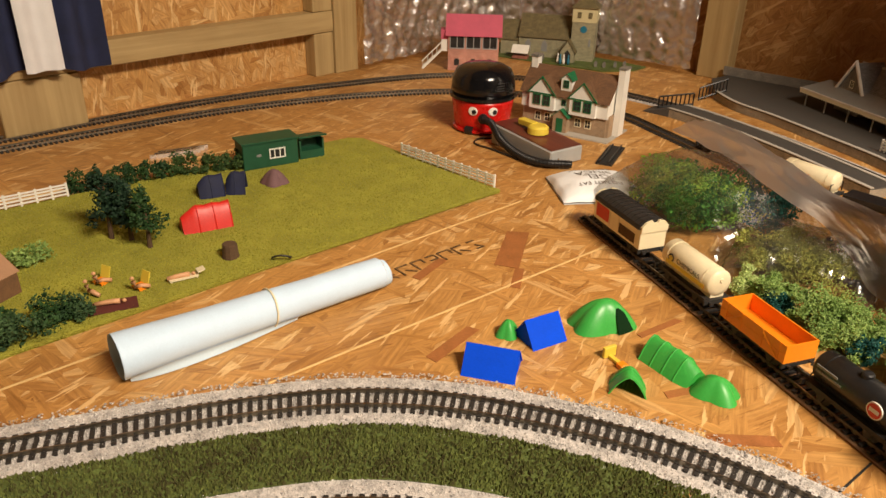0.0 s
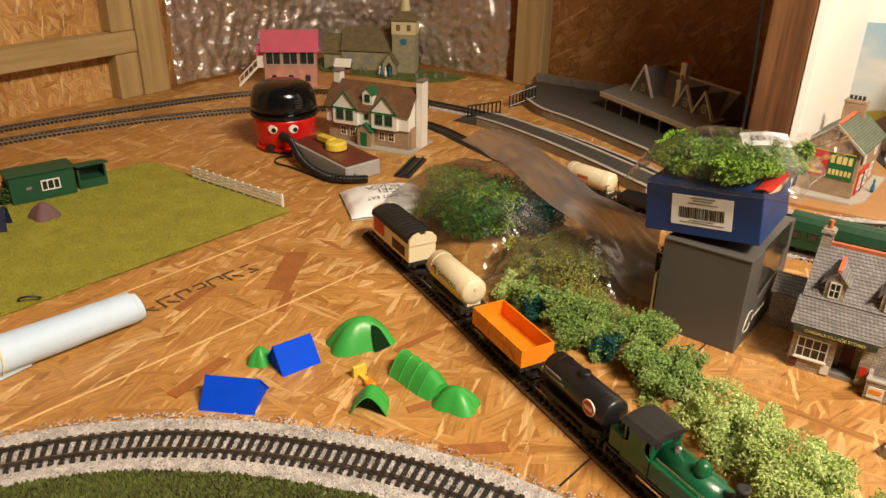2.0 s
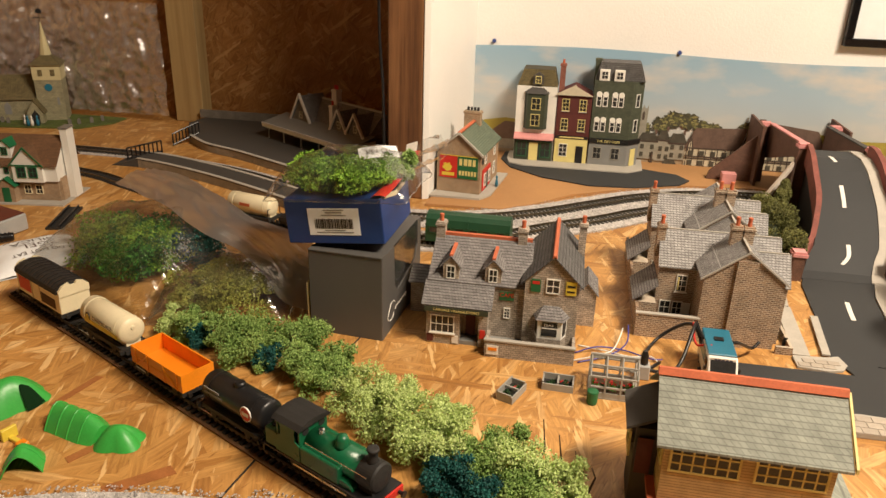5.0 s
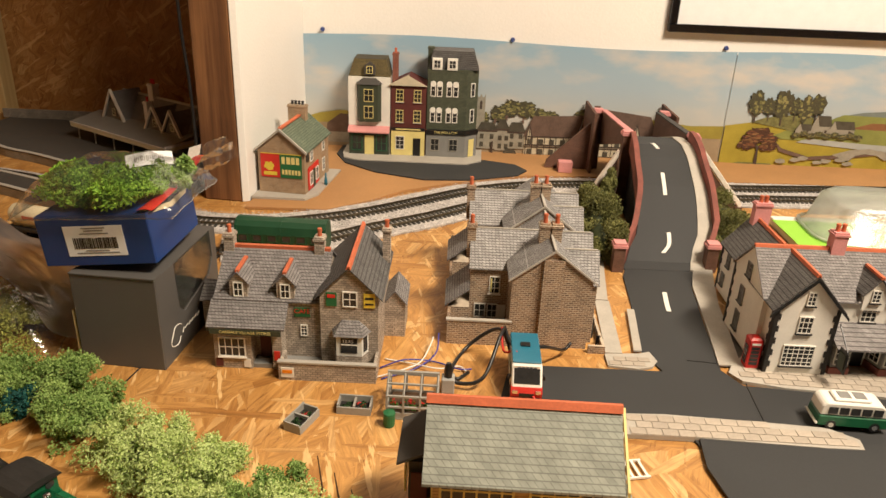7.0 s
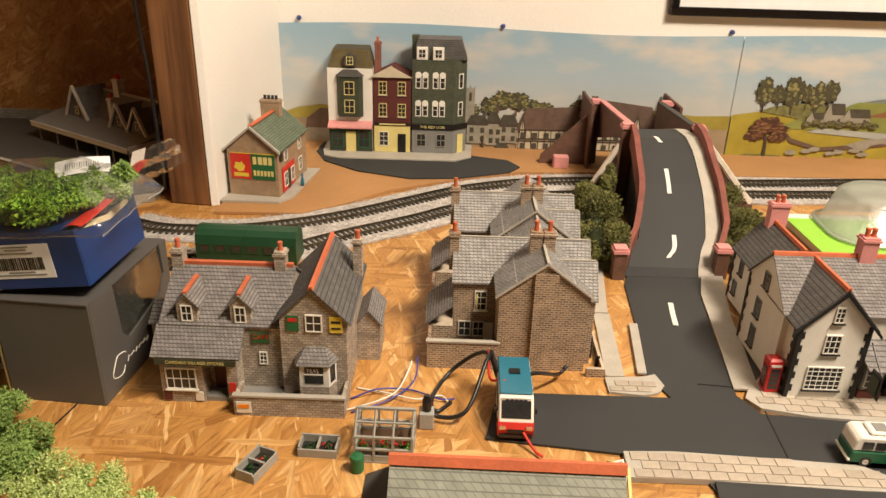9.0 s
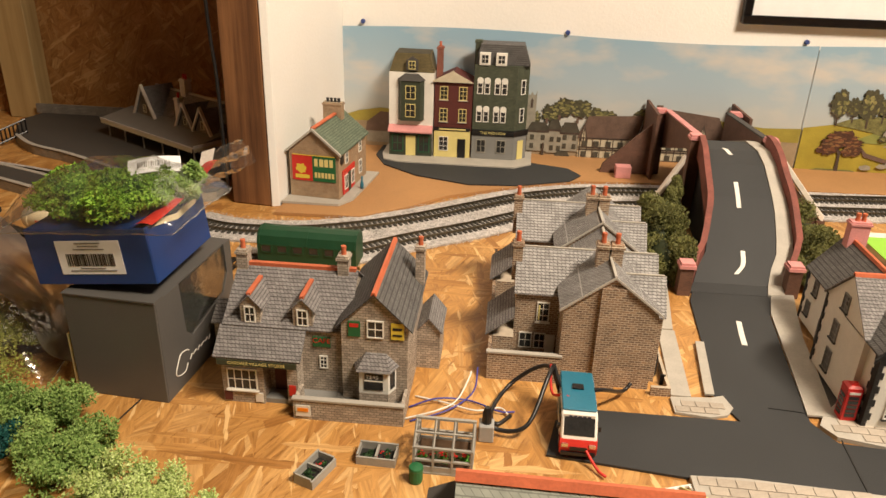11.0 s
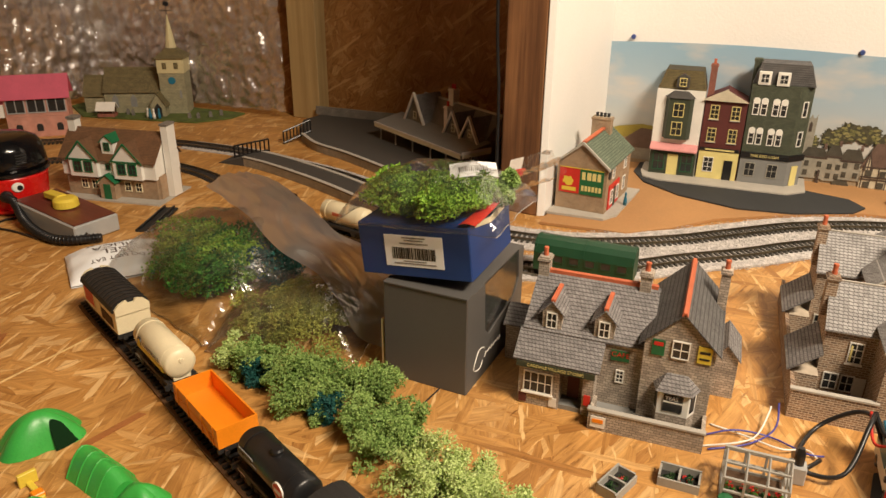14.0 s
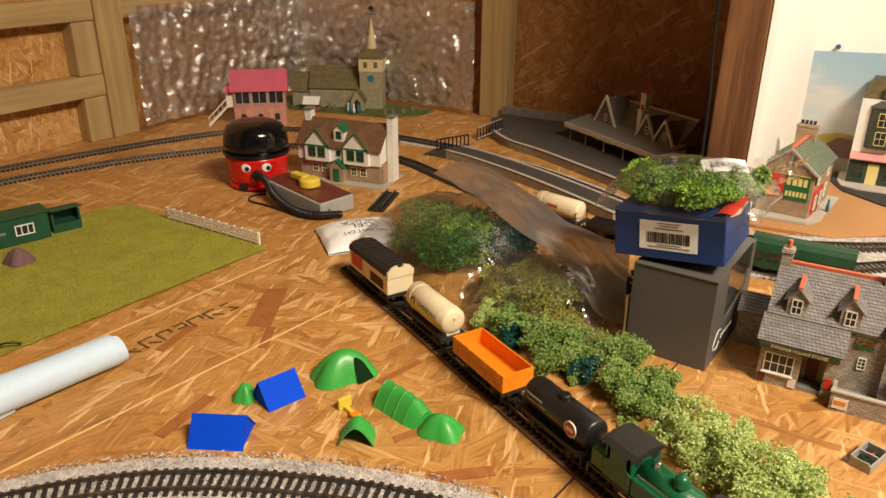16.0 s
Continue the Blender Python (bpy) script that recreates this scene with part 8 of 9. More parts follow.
tk, zc, k = tank_wagon(on_train(-0.166), 0.073, 0.0125, CREAM, "cream plastic chemical tank wagon with yellow band", True)
part("band", M().box(-k + 0.008, k - 0.004, -0.01275, -0.0120, zc - 0.0055, zc - 0.0015), YELLOW, tk, "yellow band")
words("CHEMICALS", 0.0062, BLACK, tk, side(0.006, -0.01285, zc + 0.0022))
part("emblem", M().lathe([(0.0042, -0.01265), (0.0042, -0.0120)], 16, (-0.019, 0, zc + 0.001), "y"), BLACK, tk)
part("emblem_centre", M().lathe([(0.0026, -0.01285), (0.0026, -0.01266)], 16, (-0.019, 0, zc + 0.001), "y"), YELLOW, tk)
part("end_filler", M().lathe([(0.0022, 0), (0.0016, 0.0012)], 12, (k + 0.002, 0, zc + 0.004), "x"), CREAM, tk)

tk, zc, k = tank_wagon(on_train(-0.001), 0.073, 0.0118, BLACK, "black oil tank wagon with white and red roundel", False)
rd = part("roundel", M().lathe([(0.0062, -0.0123), (0.0062, -0.0112)], 24, (0.020, 0, zc + 0.001), "y"), WHITE, tk, "white roundel with red bars")
part("letter_bar", M().lathe([(0.0053, -0.01245), (0.0053, -0.0123)], 24, (0.020, 0, zc + 0.001), "y"), SIGN_RED, rd)
part("letter_bar", M().box(0.0162, 0.0238, -0.01262, -0.01246, zc - 0.0005, zc + 0.0025), WHITE, rd)
for i in range(2):
    part("letter_bar", M().box(-0.030, -0.012 + i * 0.004, -0.0121, -0.0115, zc + 0.003 - i * 0.004, zc + 0.0048 - i * 0.004), GREY_PAINT, tk)
for sx in (-1, 1):
    part("end_stay", M().tube([(sx * 0.0355, -0.010, 0.012), (sx * 0.0352, 0, zc + 0.004)], 0.0006, 5), BLACK, tk)

v = thing("goods_van", on_train(-0.262), "cream goods van with black ribbed roof and red panel", "model wagon", "goods train")
L = 0.086
chassis(v, L - 0.002)
part("body", M().box(-L / 2, L / 2, -0.0148, 0.0148, 0.0120, 0.0325), CREAM, v, bevel=0.0005)
rp = [(-0.0165, 0.0328), (0.0165, 0.0328), (0.0150, 0.0370), (0.0095, 0.0405), (0.0, 0.0420), (-0.0095, 0.0405), (-0.0150, 0.0370)]
part("roof", M().prism(rp, -L / 2 + 0.001, L / 2 - 0.002, "x"), BLACK_MATT, v, "black curved roof")
for i in range(11):
    x = -L / 2 + 0.006 + i * 0.0074
    part("roof_rib", M().prism([(p[0] * 1.01, p[1] + 0.0006) for p in rp[1:]], x - 0.0009, x + 0.0009, "x"), BLACK, v)
for sx in (-1, 1):
    part("end_panel", M().prism([(-0.0148, 0.030), (0.0148, 0.030), (0.0148, 0.036), (0.0105, 0.0405), (0.004, 0.0425), (0.002, 0.0395), (-0.002, 0.0395), (-0.004, 0.0425), (-0.0105, 0.0405), (-0.0148, 0.036)], sx * L / 2 - 0.0012, sx * L / 2 + 0.0012, "x"), CREAM, v)
part("picture_panel", M().box(-0.038, -0.014, -0.0152, -0.0149, 0.0165, 0.0305), SIGN_RED, v, "red picture panel")
part("picture_panel", M().box(0.006, 0.034, -0.0152, -0.0149, 0.0150, 0.0255), BARK, v, "brown picture panel")
for x in (-0.012, 0.0045):
    part("door_post", M().box(x - 0.0006, x + 0.0006, -0.0154, -0.0149, 0.0125, 0.032), CREAM, v)

# tank locomotive
e = thing("tank_locomotive", on_train(0.083) @ Matrix.Scale(0.95, 4), "dark green model tank steam locomotive with red buffer beam", "model locomotive", "goods train")
part("frame", M().box(-0.052, 0.054, -0.009, 0.009, 0.006, 0.0135), BLACK_MATT, e)
part("running_plate", M().box(-0.053, 0.056, -0.0155, 0.0155, 0.0136, 0.0150), BLACK, e)
for sx, col in ((-0.0535, BLACK), (0.0565, SIGN_RED)):
    part("buffer_beam", M().box(sx - 0.001, sx + 0.001, -0.0158, 0.0158, 0.008, 0.0138), col, e)
    for sy in (-1, 1):
        part("buffer", M().lathe([(0.0014, 0), (0.0014, 0.004), (0.0028, 0.0042), (0.0028, 0.0052)], 12, (0, 0, 0), "x").xf(pose(sx + (0.001 if sx > 0 else -0.001), sy * 0.0108, 0.0108, 0, 0, 0 if sx > 0 else 180)), BLACK, e)
for x in (-0.024, 0.001, 0.026):
    for sy in (-1, 1):
        wh = part("driving_wheel", M().lathe([(0.0093, sy * 0.0073 - 0.0004), (0.0086, sy * 0.0078), (0.0086, sy * 0.0098)], 24, (x, 0, 0.0086), "y"), BLACK_MATT, e)
        part("hub", M().lathe([(0.0024, sy * 0.0098), (0.002, sy * 0.0108)], 12, (x, 0, 0.0086), "y"), LOCO_GREEN, wh)
for sy in (-1, 1):
    part("coupling_rod", M().box(-0.026, 0.028, sy * 0.0112 - 0.0004, sy * 0.0112 + 0.0004, 0.0055, 0.0073), CHROME, e)
    part("side_tank", M().box(-0.014, 0.024, sy * 0.0106 - 0.0046, sy * 0.0106 + 0.0046, 0.0152, 0.0295), LOCO_GREEN, e, bevel=0.0008)
    part("splasher", M().prism([(0.026 + 0.0105 * math.cos(t), 0.0152 + 0.005 * math.sin(t)) for t in [math.pi * i / 8 for i in range(9)]], sy * 0.011 - 0.003, sy * 0.011 + 0.003, "y"), LOCO_GREEN, e)
part("boiler", M().lathe([(0.0106, -0.016), (0.0106, 0.036)], 32, (0, 0, 0.0265), "x"), LOCO_GREEN, e, smooth=True)
part("smokebox", M().lathe([(0.0112, 0.0362), (0.0112, 0.0505), (0.0100, 0.0518), (0.006, 0.0528), (0.0008, 0.0532)], 32, (0, 0, 0.0265), "x"), BLACK_MATT, e, "black smokebox", smooth=False)
part("saddle", M().box(0.037, 0.050, -0.0085, 0.0085, 0.0152, 0.024), BLACK_MATT, e)
part("chimney", M().lathe([(0.0052, 0.0358), (0.0036, 0.0385), (0.0034, 0.0450), (0.0046, 0.0462), (0.0044, 0.0478), (0.0030, 0.0478)], 20, (0.0435, 0, 0)), BLACK_MATT, e, smooth=True)
part("steam_dome", M().lathe([(0.0062, 0.0355), (0.0050, 0.038), (0.0048, 0.0415), (0.0036, 0.0442), (0.0006, 0.0452)], 20, (0.0145, 0, 0)), LOCO_GREEN, e, smooth=True)
part("safety_valve", M().lathe([(0.0026, 0.036), (0.0022, 0.0405), (0.0008, 0.041)], 12, (-0.006, 0, 0)), CHROME, e)
for sy in (-1, 1):
    part("cab_side", M().prism([(-0.040, 0.0152), (-0.0145, 0.0152), (-0.0145, 0.029), (-0.019, 0.031), (-0.0195, 0.038), (-0.018, 0.0425), (-0.036, 0.0425), (-0.034, 0.038), (-0.0345, 0.031), (-0.040, 0.029)], sy * 0.0145 - 0.0006, sy * 0.0145 + 0.0006, "y"), LOCO_GREEN, e)
part("cab_front", M().box(-0.0165, -0.0150, -0.0138, 0.0138, 0.0152, 0.0425), LOCO_GREEN, e)
part("cab_back", M().box(-0.0395, -0.0380, -0.0138, 0.0138, 0.0152, 0.0425), LOCO_GREEN, e)
for sy in (-1, 1):
    part("spectacle", M().lathe([(0.0030, -0.0148), (0.0030, -0.0144)], 14, (0, sy * 0.008, 0.0385), "x"), DARK_GLASS, e)
part("cab_roof", M().prism([(-0.0162, 0.0427), (0.0162, 0.0427), (0.0125, 0.0458), (0.006, 0.0474), (0, 0.0478), (-0.006, 0.0474), (-0.0125, 0.0458)], -0.042, -0.0125, "x"), BLACK_MATT, e, "black curved cab roof")
part("bunker", M().box(-0.0525, -0.0400, -0.0145, 0.0145, 0.0152, 0.0300), LOCO_GREEN, e, bevel=0.0008)
part("coal", M().tufts((-0.046, 0, 0.030), (0.006, 0.013, 0.003), 120, 0.002, random.Random(4)), BLACK, e)
part("handrail", M().tube([(-0.012, -0.0112, 0.0318), (0.048, -0.0118, 0.0318)], 0.0005, 5), CHROME, e)

# cream tanker on the far track
ob2, zc2, k2 = tank_wagon(pose(-0.175, 0.957, 0.0051, 0, 0, -14), 0.070, 0.0120, CREAM, "cream tank wagon on the far track, half hidden", True)
part("end_rail", M().tube([(0.033, -0.013, 0.012), (0.033, -0.013, 0.024), (0.033, 0.013, 0.024), (0.033, 0.013, 0.012)], 0.0007, 5), BLACK, ob2)
part("letter_bar", M().box(-0.012, 0.004, -0.0122, -0.0117, zc2 - 0.001, zc2 + 0.003), TERRACOTTA, ob2)
s = thing("wagon", pose(-0.085, 0.944, 0.0051, 0, 0, -6), "dark empty flat wagon on the far track", "model wagon")
chassis(s, 0.09)
part("deck", M().box(-0.045, 0.045, -0.014, 0.014, 0.0119, 0.017), BLACK, s)
s = thing("dark_wagon", pose(-0.310, 1.012, 0.0051, 0, 0, -21), "small black wagon behind the plastic bag", "model wagon")
chassis(s, 0.06)
part("body", M().box(-0.030, 0.030, -0.013, 0.013, 0.0119, 0.017), BLACK, s)
part("load", M().tufts((0.0, 0, 0.017), (0.020, 0.011, 0.006), 120, 0.003, random.Random(14)), BLACK, s)

# ---- hedge of loose foliage beside the train ----
pieces = [(-0.125, 0.668, 0.016, 0.018, LEAF_PALE), (-0.096, 0.650, 0.014, 0.012, LEAF_TEAL), (-0.104, 0.662, 0.020, 0.020, LEAF_MID), (-0.020, 0.628, 0.014, 0.012, LEAF_TEAL), (-0.070, 0.652, 0.022, 0.026, LEAF_MID), (-0.045, 0.660, 0.022, 0.024, LEAF_MID), (-0.040, 0.632, 0.018, 0.024, LEAF_MID),
          (-0.010, 0.645, 0.024, 0.028, LEAF_MID), (0.010, 0.664, 0.022, 0.020, LEAF_MID), (0.020, 0.620, 0.020, 0.024, LEAF_MID), (0.042, 0.634, 0.016, 0.018, LEAF_MID), (0.045, 0.603, 0.020, 0.024, LEAF_MID),
          (0.078, 0.588, 0.024, 0.028, LEAF_PALE), (0.105, 0.596, 0.020, 0.022, LEAF_PALE), (0.100, 0.565, 0.022, 0.026, LEAF_PALE), (0.130, 0.560, 0.026, 0.028, LEAF_PALE), (0.156, 0.568, 0.020, 0.022, LEAF_PALE),
          (0.135, 0.530, 0.022, 0.024, LEAF_PALE), (0.160, 0.535, 0.022, 0.024, LEAF_PALE), (0.165, 0.505, 0.018, 0.020, LEAF_TEAL), (0.190, 0.520, 0.020, 0.022, LEAF_MID), (0.212, 0.528, 0.022, 0.022, LEAF_PALE),
          (0.190, 0.490, 0.016, 0.020, LEAF_TEAL), (0.218, 0.498, 0.018, 0.022, LEAF_MID), (0.240, 0.512, 0.020, 0.020, LEAF_PALE), (0.248, 0.486, 0.016, 0.018, LEAF_PALE), (0.200, 0.545, 0.018, 0.018, LEAF_MID)]
for i, (x, y, z, w, mat) in enumerate(pieces):
    lab = {"mid_green_clump": "mid green lichen clump lying beside the siding", "pale_green_lichen": "pale green lichen clump lying beside the siding", "teal_clump": "dark teal foam clump among the lichen"}[mat.name]
    mound("foliage_clump", [(x, y, z * 0.70, w * 1.12, w * 1.12, z * 0.72 + 0.006)], mat, lab, 4200, 0.00125, 200 + i, "trackside foliage", "foliage clump", lumps=26, fat=(0.20, 0.44))
r = random.Random(77)
for i in range(4):
    x, y = 0.225 + 0.012 * i, 0.545 - 0.008 * i
    solid("twig", M().tube([(x, y, 0.001), (x + 0.004, y, 0.016), (x + 0.001, y + 0.003, 0.040 - 0.006 * i)], 0.0011, 5, 0.0004), BARK, "thin dark model tree twig standing bare", "twig", "bare twigs")

# ---- bags and boxes ----
def bag(name, m, l, w, hgt, mat, label, fill, seed, nfill, size, seal=1.15, cat="plastic bag"):
    """A clear bag, fat in the middle and flat at its seams, over its filling."""
    ob = thing(name, m, label, cat, "foliage bags")
    rr = random.Random(seed)
    def ridge(x, y, k):
        return 1.0 - 2.0 * abs(noise.noise((x, y, k)))
    def top(u, v):
        x, y = (u - 0.5) * l * seal, (v - 0.5) * w * seal
        e = max(0.0, 1 - abs(2 * u - 1) ** 3) * max(0.0, 1 - abs(2 * v - 1) ** 3)
        z = 0.0015 + hgt * e ** 0.55 * (1 + 0.10 * noise.noise((x * 30, y * 30, seed))) + (0.2 + 0.8 * e) * (0.0030 * ridge(x * 42, y * 42 + x * 20, seed + 2) + 0.0013 * ridge(x * 110 + y * 40, y * 90, seed + 4))
        return (x + 0.004 * noise.noise((y * 60, x * 20, seed)), y + 0.004 * noise.noise((x * 60, y * 20, seed + 9)), max(0.0008, z))
    part("film", M().grid(top, 64, 52), mat, ob)
    part("seam", M().tube([top(0.5 + 0.5 * math.copysign(1, math.cos(t)) * min(1, abs(math.cos(t)) * 1.42), 0.5 + 0.5 * math.copysign(1, math.sin(t)) * min(1, abs(math.sin(t)) * 1.42)) for t in [2 * math.pi * k / 48 for k in range(49)]], 0.0006, 4), mat, ob)
    for (fx, fy, fw, fmat) in fill:
        g = M().tufts((fx, fy, hgt * 0.44), (fw, fw, hgt * 0.52), nfill, size, rr, -0.7, 0.5, 16, (0.26, 0.46))
        tagged(part("filling", g, fmat, ob), kind="stuff")
    return ob


bag("foliage_bag", pose(-0.236, 0.800, 0, 0, 0, -22), 0.180, 0.150, 0.064, FILM, "clear plastic bag of bright and bottle green foliage", [(-0.045, -0.020, 0.050, LEAF_BRIGHT), (0.012, -0.032, 0.052, LEAF_BOTTLE), (-0.018, 0.018, 0.062, LEAF_BOTTLE), (0.058, 0.030, 0.040, LEAF_TEAL), (0.020, -0.006, 0.050, LEAF_BRIGHT)], 301, 5200, 0.0019)
bag("foliage_bag", pose(-0.108, 0.742, 0, 0, 0, 10), 0.118, 0.100, 0.042, FILM, "clear plastic bag of olive green lichen", [(-0.024, -0.006, 0.044, LEAF_OLIVE), (0.016, -0.008, 0.044, LEAF_OLIVE), (0.0, 0.018, 0.046, LEAF_OLIVE)], 302, 5200, 0.0014)


def along(pts, u):
    x = u * (len(pts) - 1)
    i = min(int(x), len(pts) - 2)
    return Vector(pts[i]).lerp(Vector(pts[i + 1]), x - i)


UPPER = smooth_path([(-0.295, 0.955, 0.062), (-0.220, 0.921, 0.058), (-0.140, 0.858, 0.052), (-0.081, 0.829, 0.050), (-0.032, 0.791, 0.050)], 0.01)
LOWER = smooth_path([(-0.339, 0.911, 0.055), (-0.226, 0.833, 0.062), (-0.148, 0.773, 0.058), (-0.105, 0.766, 0.046), (-0.072, 0.748, 0.030), (-0.046, 0.730, 0.010), (-0.018, 0.732, 0.002)], 0.01)


def slack(u, v):
    p = along(LOWER, u).lerp(along(UPPER, u), v)
    return p + Vector((0, 0, 0.010 * math.sin(math.pi * v) + 0.004 * noise.noise((u * 5, v * 3, 5)) + 0.003 * (1 - 2 * abs(noise.noise((u * 7 + v * 3, v * 6, 8))))))


bg = thing("empty_bag", I4, "large hazy clear plastic bag lying slack over the foliage", "plastic bag", "foliage bags")
part("bag_film", M().grid(slack, 70, 24), FILM_GREY, bg, smooth=True)
hollow = mound("dark_foliage", [(-0.06, 0.80, 0.014, 0.06, 0.035, 0.016)], LEAF_PINE, "dark green foliage inside the slack bag", 900, 0.0026, 310, "foliage bags", "foliage clump")

# grey card box with a cut-out window, lid and lettering strokes
gb = thing("grey_box", pose(-0.0055, 0.7030, 0.0, 0, 0, -5), "dark grey card gift box with clear side window", "card box", "stacked boxes")
BW, BD, BH, T = 0.0735, 0.122, 0.085, 0.0016
part("front", M().box(0, BW, 0, T, 0, BH), GREY_BOX, gb, bevel=0.0005)
part("back", M().box(0, BW, BD - T, BD, 0, BH), GREY_BOX, gb)
part("side", M().box(0, T, T, BD - T, 0, BH), GREY_BOX, gb)
part("bottom", M().box(T, BW - T, T, BD - T, 0, T), GREY_BOX, gb)
part("top", M().box(T, BW - T, T, BD - T, BH - T, BH), GREY_BOX, gb)
part("side", M().prism([(T, 0), (BD - T, 0), (BD - T, BH), (0.110, BH), (0.112, 0.058), (0.102, 0.044), (0.046, 0.034), (0.037, 0.042), (0.034, BH), (T, BH)], BW - T, BW, "x"), GREY_BOX, gb)
part("window_film", M().box(BW - T * 0.7, BW - T * 0.5, 0.033, 0.112, 0.03, BH - T), FILM, gb)
tagged(part("filling", M().tufts((0.045, 0.08, 0.035), (0.028, 0.04, 0.034), 1500, 0.0024, random.Random(9)), LEAF_DARK, gb), kind="stuff")
part("lid_flap", M().prism([(0.0, BH + 0.0002), (BW, BH + 0.0002), (BW, BH + 0.0016), (0.0, BH + 0.0012)], -0.0008, 0.012, "y"), GREY_BOX, gb)
part("torn_flap", M().box(-0.004, -0.002, 0.002, 0.012, 0.004, 0.05), CREAM, gb)
st = [(0.026 + 0.010 * math.cos(t) * (1 + 0.3 * math.sin(2 * t)), 0.020 + 0.009 * math.sin(t)) for t in [0.6 + 5.2 * i / 24 for i in range(25)]]
part("script_stroke", M().tube([(BW + 0.0003, a, b) for a, b in st], 0.0005, 4), WHITE, gb)
part("script_stroke", M().tube([(BW + 0.0003, 0.037 + 0.0026 * i, 0.0165 + 0.004 * abs(math.sin(i * 1.3))) for i in range(14)], 0.0005, 4), WHITE, gb)

bb = thing("blue_box", pose(-0.0255, 0.7095, 0.0875, 0, -6.0, -3), "blue card box with torn open end and barcode label", "card box", "stacked boxes")
BW, BD, BH = 0.0945, 0.088, 0.043
part("front", M().box(0, BW, 0, T, 0, BH), BLUE_BOX, bb, bevel=0.0005)
part("back", M().box(0, BW, BD - T, BD, 0, BH), BLUE_BOX, bb)
part("side", M().box(0, T, T, BD - T, 0, BH), BLUE_BOX, bb)
part("side", M().prism([(T, 0), (BD - T, 0), (BD - T, BH + 0.012), (0.085, BH + 0.014), (0.07, BH - 0.004), (0.045, BH - 0.006), (0.02, BH - 0.001), (T, BH)], BW - T, BW, "x"), BLUE_BOX, bb)
part("torn_edge", M().prism([(0.012, BH - 0.003), (0.045, BH - 0.010), (0.075, BH - 0.008), (0.088, BH + 0.010), (0.085, BH + 0.013), (0.070, BH - 0.003), (0.045, BH - 0.0055), (0.02, BH - 0.0005)], BW, BW + 0.0008, "x"), CREAM, bb, "pale torn card edge")
part("bottom", M().box(T, BW - T, T, BD - T, 0, T), BLUE_BOX, bb)
part("top", M().box(T, BW - 0.012, T, BD - T, BH - T, BH), BLUE_BOX, bb)
def red_flap(u, v):
    return (BW - 0.010 + 0.014 * v + 0.008 * u, 0.004 + 0.098 * u, BH + 0.001 + 0.013 * u * u + 0.006 * v * (1 - v) + 0.004 * v * u)


part("red_flap", M().grid(red_flap, 12, 6), SIGN_RED, bb, "bright red inner flap")
part("flap_end", M().grid(lambda u, v: (BW - 0.004 + 0.012 * v, 0.100 + 0.010 * u, BH + 0.013 + 0.010 * u + 0.003 * v), 4, 4), WING_STONE, bb, "pale card flap end")
lb = part("label", M().box(0.0225, 0.0725, -0.0005, -0.0001, 0.0085, 0.0345), PAPER, bb, "white barcode label")
r = random.Random(21)
x = 0.029
while x < 0.066:
    w = r.choice((0.0004, 0.0007, 0.0011))
    part("barcode_bar", M().box(x, x + w, -0.0008, -0.00055, 0.0150, 0.0245), BLACK, lb)
    x += w + r.choice((0.0005, 0.0008))
for z, a2, b2 in ((0.0275, 0.036, 0.060), (0.0300, 0.040, 0.056), (0.0128, 0.038, 0.058), (0.0108, 0.030, 0.066), (0.0322, 0.038, 0.058)):
    part("letter_bar", M().box(a2, b2, -0.0008, -0.00055, z, z + 0.0009), GREY_PAINT, lb)

bag("foliage_bag", pose(0.024, 0.748, 0.1335, 0, -5, -4), 0.122, 0.088, 0.034, FILM, "clear plastic bag of lime green foliage on the blue box", [(-0.034, -0.006, 0.038, LEAF_BRIGHT), (0.002, -0.008, 0.046, LEAF_BRIGHT), (-0.012, 0.012, 0.046, LEAF_BRIGHT), (0.020, 0.004, 0.034, LEAF_BRIGHT), (0.044, 0.018, 0.018, LEAF_MID)], 303, 5200, 0.0019, 1.12)
tag = solid("bag_label", M().grid(lambda u, v: (-0.019 + u * 0.038, -0.011 + v * 0.022, 0.002 * math.sin(u * 3.1)), 8, 4), PAPER, "white paper label stuck on the foliage bag", "label", smooth=True)
tag.matrix_basis = pose(0.047, 0.765, 0.1655, 14, -2, 24)
for k in range(15):
    x = -0.012 + k * 0.0016
    part("barcode_bar", M().add([(x + dx, y, 0.0006 + 0.002 * math.sin((x + 0.019) / 0.038 * 3.1)) for dx, y in ((0, -0.004), (0.0005 + 0.0004 * (k % 3 == 0), -0.004), (0.0005 + 0.0004 * (k % 3 == 0), 0.004), (0, 0.004))], [(0, 1, 2, 3)]), GREY_PAINT, tag)
bag_tail = solid("bag_tail", M().grid(lambda u, v: (u * 0.050, (v - 0.5) * (0.06 - 0.02 * u), 0.012 * u + 0.005 * math.sin(v * 11 + u * 5) + 0.003 * noise.noise((u * 9, v * 14, 3))), 16, 18), FILM, "twisted end of the clear bag", "plastic bag")
bag_tail.matrix_basis = pose(0.066, 0.782, 0.148, 0, -12, 32)

# silica gel sachet
def pillow(u, v, l=0.100, w=0.085, hgt=0.017):
    x, y = (u - 0.5) * l, (v - 0.5) * w
    e = max(0.0, 1 - (2 * u - 1) ** 2) * max(0.0, 1 - (2 * v - 1) ** 2)
    return (x, y, 0.003 + hgt * e ** 0.45 + 0.002 * noise.noise((x * 50, y * 50, 1)))


